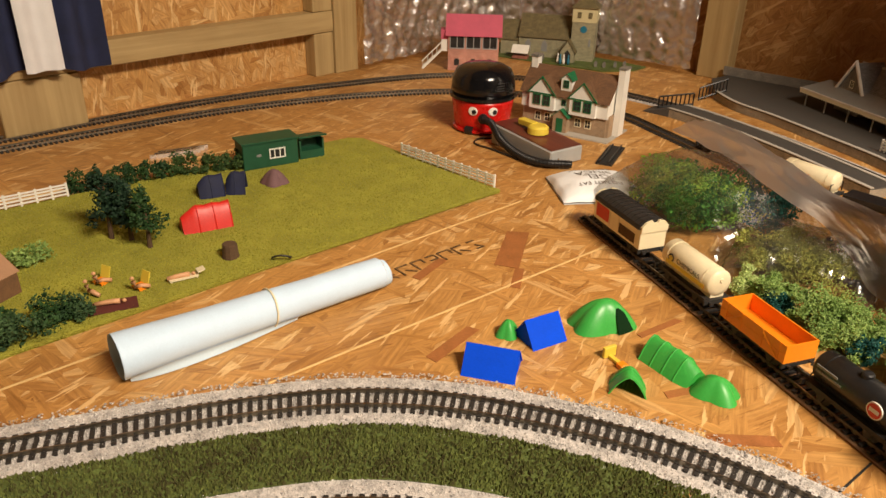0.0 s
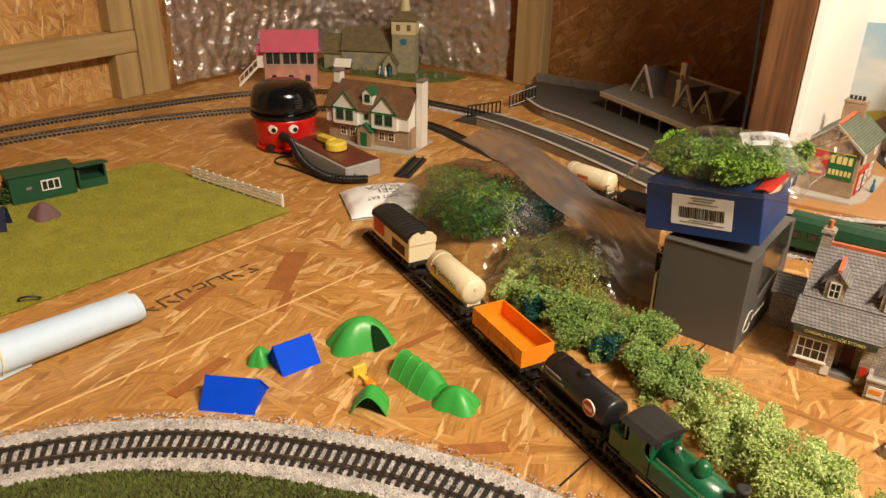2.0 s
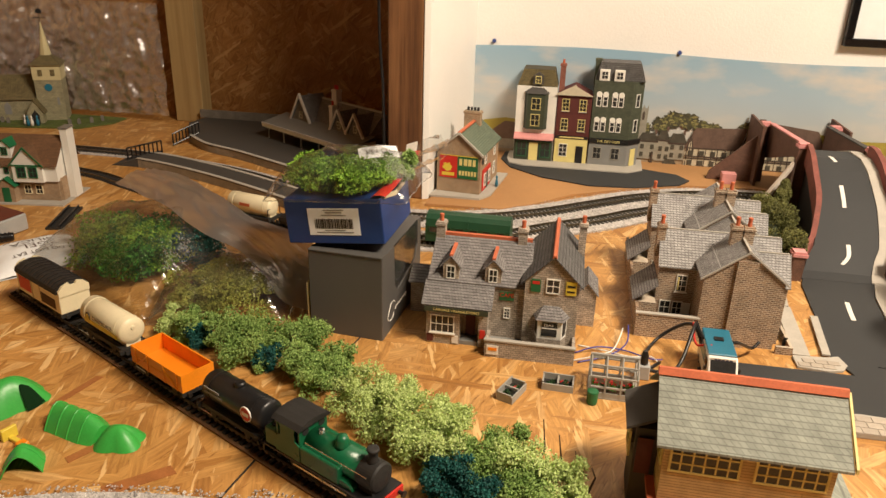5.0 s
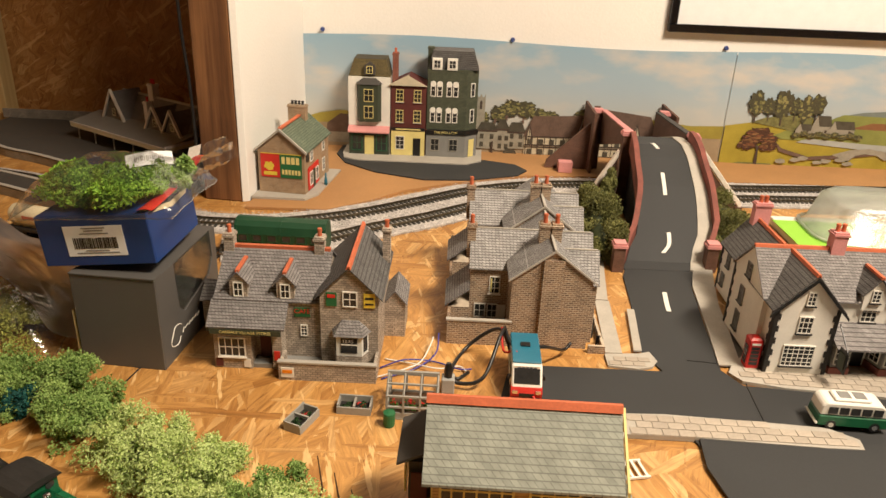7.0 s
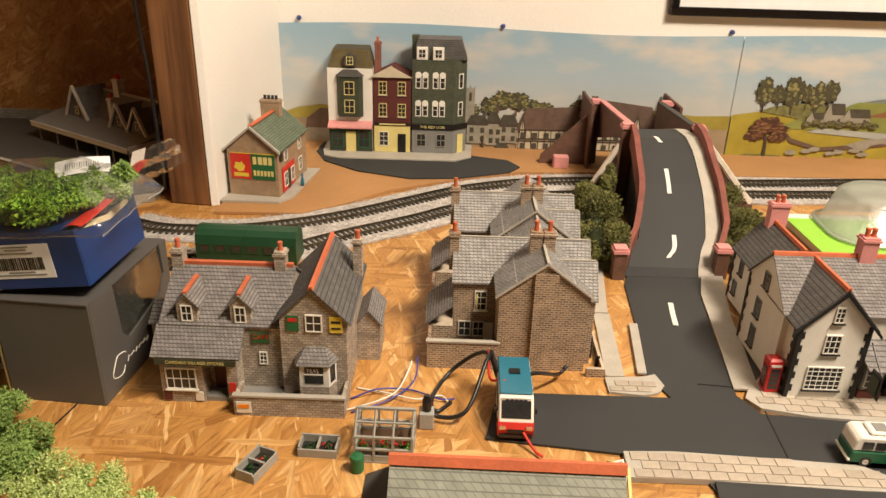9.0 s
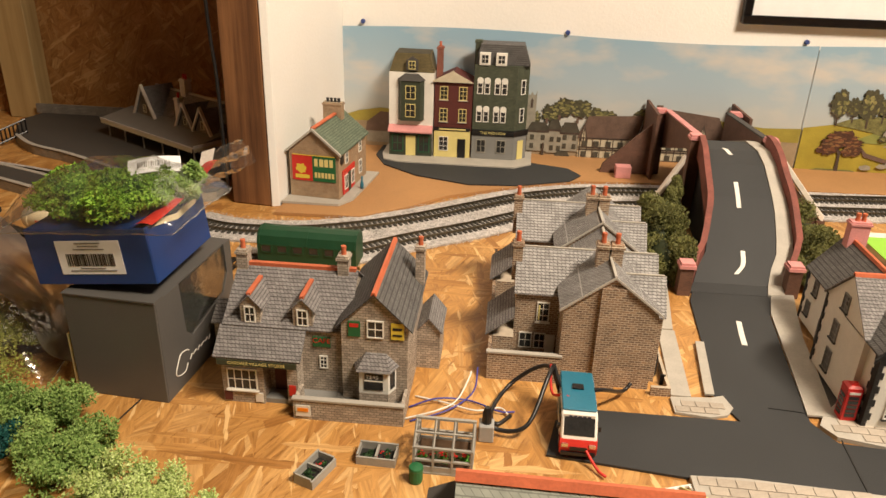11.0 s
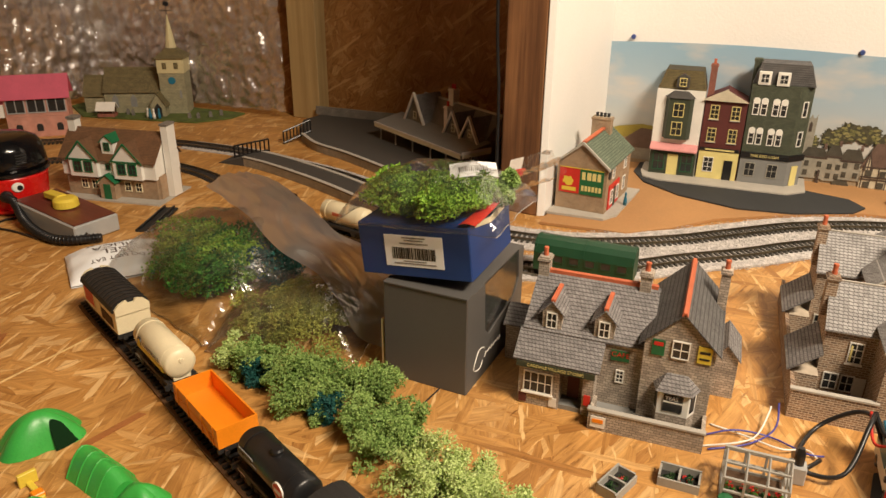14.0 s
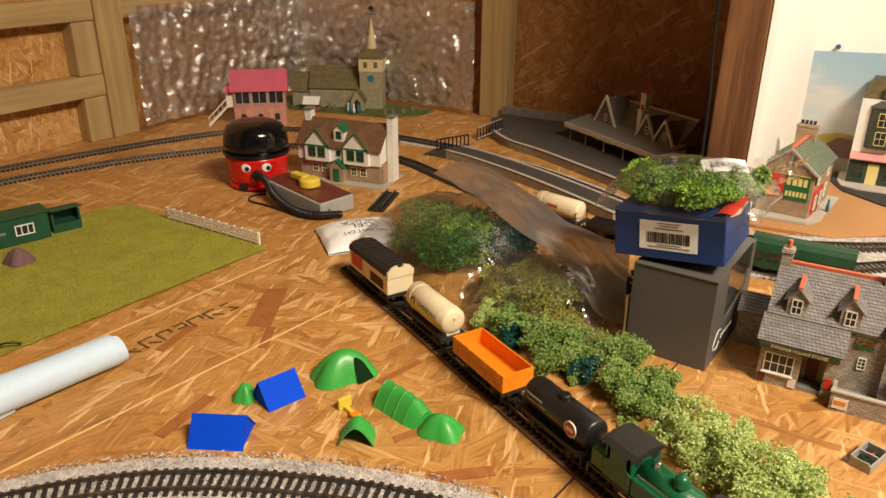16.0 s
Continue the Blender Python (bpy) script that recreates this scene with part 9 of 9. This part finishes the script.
sg = thing("silica_sachet", pose(-0.370, 0.790, 0, 0, 0, 50), "white paper silica gel sachet, plump and creased", "sachet")
part("paper", M().grid(pillow, 30, 26), PAPER, sg, smooth=True)
part("underside", M().grid(lambda u, v: (pillow(u, v)[0], pillow(u, v)[1], 0.0005), 4, 4), PAPER, sg)
for t, y, sz in (("SILICA", 0.012, 0.016), ("GEL", -0.004, 0.018), ("DO NOT EAT", -0.020, 0.009), ("THROW AWAY", 0.026, 0.008)):
    o = words(t, sz, paint("grey_ink", (0.16, 0.12, 0.11), 0.7), sg, pose(0.0, y, 0.0, -90, 0, 180))
    for p in o.data.vertices:
        u, v = p.co.x / 0.100 + 0.5, p.co.y / 0.085 + 0.5
        p.co.z = pillow(min(1, max(0, u)), min(1, max(0, v)))[2] + 0.0005

# ---- far corner ----
c = thing("desk_vacuum", pose(-0.632, 0.888, 0), "red and black toy vacuum with round eyes and hose", "toy vacuum")
part("body", M().lathe([(0.036, 0.004), (0.041, 0.007), (0.043, 0.020), (0.046, 0.044), (0.047, 0.049)], 40), RED_PLASTIC, c, "glossy red tub", smooth=True)
part("rim", M().lathe([(0.047, 0.0492), (0.0495, 0.0505), (0.0495, 0.0545), (0.047, 0.0555)], 40), GLOSS_BLACK, c)
part("lid", M().lathe([(0.0478, 0.0557), (0.0475, 0.066), (0.0455, 0.080), (0.0405, 0.090), (0.030, 0.0955), (0.012, 0.0972), (0.001, 0.0975)], 40), GLOSS_BLACK, c, "glossy black domed lid", smooth=True)
FA = math.degrees(math.atan2(0.069 - 0.888, 0.151 + 0.632)) + 90


def at_face(a, z, r):
    return pose(0, 0, 0, 0, 0, FA + a) @ pose(0, -r, z)


for a2 in (-22, 16):
    ey = part("eye", M().lathe([(0.0072, -0.0012), (0.0060, -0.0026), (0.0008, -0.0030)], 20, (0, 0, 0), "y").xf(at_face(a2, 0.037, 0.0435)), WHITE_PLASTIC, c, "white round disc")
    part("pupil", M().lathe([(0.0035, -0.0028), (0.0030, -0.0036), (0.0006, -0.0037)], 16, (0.0022, 0, -0.001), "y").xf(at_face(a2, 0.037, 0.0435)), BLACK, ey)
part("hose_port", M().lathe([(0.0075, 0.0), (0.0075, -0.006), (0.0055, -0.008)], 18, (0, 0, 0), "y").xf(at_face(-2, 0.027, 0.0435)), BLACK, c)
for i in range(4):
    part("lid_slot", M().box(-0.006, 0.006, -0.0006, 0.0004, 0, 0.0015).xf(at_face(28, 0.066 + i * 0.0035, 0.0472)), BLACK_MATT, c)
for a2 in (-30, 60, 180):
    part("caster", M().lathe([(0.0065, -0.006), (0.0065, 0.006)], 16, (0, 0, 0.0065), "x").xf(at_face(a2, 0, 0.040)), BLACK, c)
part("foot_band", M().lathe([(0.037, 0.002), (0.044, 0.003), (0.044, 0.0065), (0.041, 0.0075)], 40), RED_PLASTIC, c)
p0 = pose(-0.632, 0.888, 0) @ at_face(-2, 0.027, 0.050)
h0 = p0.translation
hp = smooth_path([tuple(h0), (-0.575, 0.842, 0.027), (-0.545, 0.826, 0.014), (-0.505, 0.812, 0.0075), (-0.465, 0.808, 0.0070), (-0.430, 0.832, 0.0070)], 0.0022)
ring = M().tube(hp, 0.0048, 10)
for i in range(1, len(hp) - 1, 2):
    ring.tube([hp[i] - (hp[i + 1] - hp[i]) * 0.3, hp[i] + (hp[i + 1] - hp[i]) * 0.3], 0.0058, 10)
solid("vacuum_hose", ring, BLACK, "black ribbed hose lying on the board", "hose", smooth=True)
wire([(-0.580, 0.862, 0.0015), (-0.596, 0.838, 0.0015), (-0.585, 0.818, 0.0015), (-0.55, 0.815, 0.002), (-0.50, 0.808, 0.002)], 0.0014, BLACK, "thin black cable by the controller")

tc = thing("train_controller", pose(-0.508, 0.852, 0, 0, 0, -12), "grey train controller with wood-grain top", "train controller")
part("case", M().prism([(-0.062, 0.0005), (0.062, 0.0005), (0.062, 0.022), (-0.062, 0.030)], -0.026, 0.032, "y"), GREY_PLASTIC, tc, bevel=0.0015)
part("top_panel", M().prism([(-0.060, 0.0303), (0.060, 0.0226), (0.060, 0.0234), (-0.060, 0.0311)], -0.024, 0.030, "y"), WOODGRAIN, tc, "dark red wood-grain panel")
yk = part("knob", M().lathe([(0.015, 0.028), (0.0145, 0.036), (0.012, 0.0385), (0.001, 0.039)], 24, (0.002, 0.004, 0)), YELLOW, tc, "yellow control knob")
part("knob_bar", M().box(-0.034, -0.004, -0.002, 0.010, 0.0325, 0.0405), YELLOW, yk, bevel=0.001)
part("screw", M().lathe([(0.002, 0.0), (0.0015, 0.0006)], 10, (0.062, -0.012, 0.010), "x"), CHROME, tc)
s = thing("loose_track", pose(-0.422, 0.914, 0, 0, 0, 108), "short black piece of loose model track", "model track")
part("base", M().box(-0.040, 0.040, -0.011, 0.011, 0.0, 0.003), BLACK_MATT, s)
for y in (-0.006, 0.006):
    part("rail", M().box(-0.040, 0.040, y - 0.0009, y + 0.0009, 0.0031, 0.006), BLACK, s)
s = thing("rail_joiners", pose(-0.838, 0.505, 0, 0, 0, 72), "small pile of bare silver rail pieces", "rail pieces")
for k in (-0.007, 0.0, 0.006):
    part("rail", M().box(-0.035 + k, 0.030 + k, k - 0.0014, k + 0.0014, 0, 0.005), CHROME, s)

# half-timbered cottage
s = thing("cottage", pose(-0.534, 0.958, 0, 0, 0, 9) @ Matrix.Scale(0.94, 4), "cream and brown card cottage with two gables", "model cottage", "village buildings")
part("base", M().box(-0.082, 0.084, -0.016, 0.07, 0, 0.0022), KERB, s)
part("lower_wall", M().box(-0.072, 0.072, 0.003, 0.062, 0.0024, 0.032), TAN_BRICK, s)
part("wall", gable(-0.074, 0.074, 0.0, 0.064, 0.0325, 0.060, 0.094, "x"), WHITE, s)
for k in slopes(-0.074, 0.074, 0.0, 0.064, 0.060, 0.094, "x", 0.004, 0.003):
    part("roof", k, TILE_BROWN, s)
for x in (-0.036, 0.034):
    part("gable", gable(x - 0.022, x + 0.022, -0.006, 0.035, 0.0325, 0.059, 0.0835, "y"), WHITE, s)
    for k in slopes(x - 0.022, x + 0.022, -0.006, 0.035, 0.059, 0.0835, "y", 0.003, 0.002):
        part("gable_roof", k, TILE_BROWN, s)
    part("barge_board", M().prism([(x - 0.025, 0.0555), (x, 0.083), (x + 0.025, 0.0555), (x + 0.025, 0.058), (x, 0.0862), (x - 0.025, 0.058)], -0.0088, -0.0075, "y"), GREEN_PAINT, s)
    part("beam", M().box(x - 0.022, x + 0.022, -0.0072, -0.0062, 0.0570, 0.0590), GREEN_PAINT, s)
    for dx in (-0.0085, 0.0085):
        window(s, side(x + dx, -0.0064, 0.0395), 0.013, 0.0165, 2, 2, GREEN_PAINT, fr=0.0012)
        window(s, side(x + dx, 0.0027, 0.012), 0.011, 0.0145, 2, 2, CREAM, fr=0.0012)
part("dormer", gable(-0.009, 0.009, 0.004, 0.030, 0.060, 0.083, 0.0915, "y"), WHITE, s)
for k in slopes(-0.009, 0.009, 0.004, 0.030, 0.083, 0.0915, "y", 0.002, 0.002):
    part("dormer_roof", k, GREEN_PAINT, s)
window(s, side(0.0, 0.0037, 0.070), 0.009, 0.012, 2, 2, GREEN_PAINT)
window(s, side(0.0, -0.0003, 0.043), 0.007, 0.009, 1, 1, GREEN_PAINT)
part("porch", gable(-0.012, 0.012, -0.010, 0.003, 0.0024, 0.028, 0.038, "y"), TAN_BRICK, s)
for k in slopes(-0.012, 0.012, -0.010, 0.003, 0.028, 0.038, "y", 0.003, 0.002):
    part("porch_roof", k, GREEN_PAINT, s)
panel("door", s, side(0.0, -0.0102, 0.0026), 0.011, 0.022, GREEN_PAINT)
part("chimney", M().box(0.0765, 0.0865, 0.022, 0.042, 0.0024, 0.106), WHITE, s, "white end chimney stack")
part("chimney_cap", M().box(0.0755, 0.0875, 0.021, 0.043, 0.1062, 0.109), STATION_STONE, s)
part("chimney", M().box(-0.074, -0.063, 0.026, 0.040, 0.080, 0.106), WHITE, s)
part("chimney_cap", M().box(-0.0752, -0.0618, 0.0248, 0.0412, 0.1062, 0.110), STATION_STONE, s)
part("end_wall", M().box(0.0722, 0.0762, 0.006, 0.060, 0.0024, 0.036), TAN_BRICK, s)

# pink-roofed signal box
s = thing("signal_box", pose(-0.898, 1.178, 0, 0, 0, 40) @ Matrix.Diagonal((1.12, 1.12, 1.28, 1)), "pink brick card signal box with pink roof and steps", "model signal box", "village buildings")
part("lower_wall", M().box(-0.044, 0.044, -0.018, 0.026, 0, 0.028), PINK_BRICK, s)
part("cabin", M().box(-0.044, 0.044, -0.018, 0.026, 0.0282, 0.057), PINK_BRICK, s)
for k in slopes(-0.044, 0.044, -0.018, 0.026, 0.057, 0.080, "x", 0.005, 0.005):
    part("roof", k, PINK_ROOF, s)
part("gable_wall", M().prism([(-0.018, 0.057), (0.026, 0.057), (0.004, 0.079)], -0.044, 0.044, "x"), PINK_BRICK, s)
for x in (-0.0285, 0.0, 0.0285):
    window(s, side(x, -0.0184, 0.033), 0.026, 0.020, 2, 1, GREY_PLASTIC, fr=0.0014, bar=0.0012)
    part("arch_window", M().prism([(x - 0.0045, 0.008), (x + 0.0045, 0.008), (x + 0.0045, 0.015), (x + 0.003, 0.018), (x - 0.003, 0.018), (x - 0.0045, 0.015)], -0.0186, -0.018, "y"), BLACK_MATT, s)
part("landing", M().box(-0.056, -0.0442, -0.014, 0.010, 0.028, 0.046), WHITE_PLASTIC, s)
part("landing_roof", M().box(-0.057, -0.0442, -0.015, 0.011, 0.0462, 0.060), PINK_ROOF, s)
stp = part("stairs", M().prism([(-0.056, 0.027), (-0.056, 0.031), (-0.090, 0.003), (-0.090, 0.0), (-0.087, 0.0)], -0.013, 0.001, "y"), WHITE_PLASTIC, s, "white outside stairs")
part("hand_rail", M().tube([(-0.090, -0.0135, 0.012), (-0.056, -0.0135, 0.041)], 0.0009, 5), WHITE_PLASTIC, stp)
for i in range(5):
    part("baluster", M().tube([(-0.088 + i * 0.008, -0.0135, 0.003 + i * 0.0068), (-0.088 + i * 0.008, -0.0135, 0.0135 + i * 0.0068)], 0.0007, 5), WHITE_PLASTIC, stp)

# church in the corner
s = thing("church", pose(-0.800, 1.405, 0.003, 0, 0, 26), "pale stone card church with tower and spire", "model church", "village buildings")
roofed(s, -0.125, -0.02, -0.015, 0.05, 0, 0.044, 0.082, "x", CHURCH_STONE, CHURCH_ROOF, None, 0.004, 0.002)
roofed(s, -0.165, -0.125, -0.010, 0.040, 0, 0.036, 0.068, "x", CHURCH_STONE, CHURCH_ROOF, None, 0.004, 0.002)
part("tower", M().box(-0.014, 0.034, -0.024, 0.024, 0, 0.078), CHURCH_STONE, s)
part("belfry", M().box(-0.015, 0.035, -0.025, 0.025, 0.0782, 0.106), CHURCH_CREAM, s, "cream boarded belfry")
part("spire_base", M().add([(-0.019, -0.029, 0.1062), (0.039, -0.029, 0.1062), (0.039, 0.029, 0.1062), (-0.019, 0.029, 0.1062), (0.001, -0.009, 0.123), (0.019, -0.009, 0.123), (0.019, 0.009, 0.123), (0.001, 0.009, 0.123)], [(0, 1, 5, 4), (1, 2, 6, 5), (2, 3, 7, 6), (3, 0, 4, 7), (4, 5, 6, 7), (3, 2, 1, 0)]), CHURCH_ROOF, s)
part("spire", M().lathe([(0.0105, 0.1232), (0.0004, 0.186)], 8, (0.010, 0, 0)), CHURCH_CREAM, s)
part("weather_vane", M().tube([(0.010, 0, 0.184), (0.010, 0, 0.206)], 0.0007, 5).join(M().box(-0.002, 0.022, -0.0004, 0.0004, 0.191, 0.1925)).join(M().prism(blob(0.010, 0.204, 0.007, 0.005, 3, 12), -0.0004, 0.0004, "y")), BLACK, s, "black weather vane")
for x in (-0.005, 0.017):
    part("louvre", M().box(x, x + 0.008, -0.0258, -0.0252, 0.086, 0.098), CHURCH_ROOF, s)
part("clock", M().lathe([(0.007, -0.0252), (0.007, -0.0242)], 20, (0.010, 0, 0.064), "y"), TEAL, s)
for x in (-0.105, -0.07):
    part("lancet", M().prism([(x - 0.006, 0.012), (x + 0.006, 0.012), (x + 0.006, 0.028), (x, 0.037), (x - 0.006, 0.028)], -0.0156, -0.0151, "y"), GREY_PAINT, s)
part("lancet", M().prism([(0.022, 0.03), (0.026, 0.03), (0.026, 0.042), (0.024, 0.047), (0.022, 0.042)], -0.0246, -0.0241, "y"), GREY_PAINT, s)
part("porch", gable(-0.030, -0.002, -0.050, -0.0242, 0, 0.022, 0.044, "y"), CHURCH_STONE, s)
for k in slopes(-0.030, -0.002, -0.050, -0.0242, 0.022, 0.044, "y", 0.003, 0.002):
    part("porch_roof", k, CHURCH_ROOF, s)
part("porch_arch", M().prism([(-0.023, 0.0), (-0.009, 0.0), (-0.009, 0.016), (-0.016, 0.026), (-0.023, 0.016)], -0.0512, -0.0502, "y"), BLACK_MATT, s)
sheet("churchyard", [(-1.02, 1.36), (-0.93, 1.30), (-0.80, 1.325), (-0.70, 1.345), (-0.66, 1.40), (-0.66, 1.445), (-1.02, 1.445)], 0.0005, 0.003, GRASS, "dark green churchyard base under the church", "grass base")
for i, (x, y) in enumerate(((-0.70, 1.39), (-0.715, 1.372), (-0.69, 1.41), (-0.73, 1.365), (-0.86, 1.345), (-0.845, 1.342))):
    solid("gravestone", M().prism([(-0.003, 0), (0.003, 0), (0.003, 0.009), (0, 0.012), (-0.003, 0.009)], -0.001, 0.001, "y").xf(pose(x, y, 0.003, 0, 0, 20)), STATION_STONE, "small grey model gravestone in the churchyard", "gravestone", "gravestones")
for i, (x, y, mt) in enumerate(((-0.795, 1.333, TEAL), (-0.803, 1.336, WHITE_PLASTIC), (-0.788, 1.335, WHITE_PLASTIC), (-0.78, 1.34, TEAL))):
    solid("model_figure", M().lathe([(0.0026, 0), (0.0032, 0.006), (0.002, 0.012), (0.0012, 0.0145), (0.0020, 0.0165), (0.0014, 0.019), (0.0003, 0.020)], 10, (x, y, 0.003)), mt, "tiny plain painted standing figurine by the church", "figurine", "church figurines", smooth=True)
s = thing("lych_gate", pose(-0.885, 1.318, 0.003, 0, 0, 25), "small model lych gate with white roof", "model gate")
for k in slopes(-0.016, 0.016, -0.010, 0.010, 0.016, 0.026, "x", 0.004, 0.002):
    part("roof", k, WHITE, s)
for x in (-0.013, 0.013):
    for y in (-0.007, 0.007):
        part("post", M().box(x - 0.0015, x + 0.0015, y - 0.0015, y + 0.0015, 0, 0.017), BARK, s)
part("base", M().box(-0.016, 0.016, -0.010, 0.010, 0, 0.006), RED_BRICK, s)

# station building
s = thing("station_building", pose(-0.1767, 1.3086, 0.0142, 0, 0, -33), "grey stone card station with canopy and slate roof", "model station", "village buildings")
roofed(s, -0.110, 0.092, 0.0, 0.062, 0, 0.038, 0.070, "x", STATION_STONE, SLATE, KERB, 0.004, 0.002)
for x, hw, zr in ((-0.075, 0.026, 0.078), (0.030, 0.020, 0.068), (0.072, 0.020, 0.068)):
    roofed(s, x - hw, x + hw, -0.014, 0.034, 0, 0.034, zr, "y", STATION_STONE, SLATE, None, 0.003, 0.002)
    for sgn in (-1, 1):
        part("verge", M().prism([(x + sgn * (hw + 0.004), 0.0285), (x, zr + 0.0005), (x, zr + 0.0058), (x + sgn * (hw + 0.004), 0.0345)], -0.019, -0.0145, "y"), WING_STONE, s, "pale stone verge")
    window(s, side(x, -0.0146, 0.040), 0.008, 0.012, 2, 2, CREAM)
part("canopy", M().add([(-0.138, -0.055, 0.026), (0.105, -0.055, 0.026), (0.105, 0.0, 0.036), (-0.138, 0.0, 0.036), (-0.138, -0.055, 0.028), (0.105, -0.055, 0.028), (0.105, 0.0, 0.038), (-0.138, 0.0, 0.038)], [(0, 1, 2, 3), (7, 6, 5, 4), (0, 4, 5, 1), (1, 5, 6, 2), (2, 6, 7, 3), (3, 7, 4, 0)]), GREY_PAINT, s, "grey sloping canopy")
val = M()
for i in range(48):
    x = -0.1375 + i * 0.005
    val.prism([(x, 0.0262), (x + 0.0046, 0.0262), (x + 0.0046, 0.0215), (x + 0.0023, 0.0195), (x, 0.0215)], -0.0558, -0.0551, "y")
for i in range(11):
    y = -0.0545 + i * 0.005
    val.prism([(y, 0.0265), (y + 0.0046, 0.0265), (y + 0.0046, 0.0222), (y + 0.0023, 0.0205), (y, 0.0222)], 0.1052, 0.1059, "x")
tagged(part("valance", val, CREAM, s, "cream saw-tooth valance"), kind="stuff")
part("canopy_edge", M().box(-0.138, 0.106, -0.0562, -0.0552, 0.0264, 0.0285).join(M().box(0.1052, 0.1062, -0.055, 0.0, 0.0268, 0.0310)), WING_STONE, s)
for x in (-0.125, -0.08, -0.03, 0.02, 0.06, 0.098):
    part("canopy_post", M().tube([(x, -0.050, 0), (x, -0.050, 0.026)], 0.0013, 7), KERB, s)
for x in (-0.085, -0.064, -0.030, -0.010, 0.030, 0.072):
    yy = -0.0145 if x < -0.05 or x > 0.0 else -0.0004
    window(s, side(x, yy, 0.007), 0.011, 0.017, 2, 3, CREAM)
chimney(s, -0.030, 0.031, 0.060, 0.092, 0.013, 0.012, 2, WING_STONE, SIGN_RED)
chimney(s, 0.002, -0.004, 0.020, 0.074, 0.009, 0.010, 1, WING_STONE, SIGN_RED)
fence((-0.150, 1.165, 0.0155), (-0.085, 1.125, 0.0155), 12, "white picket fence at the platform's end")
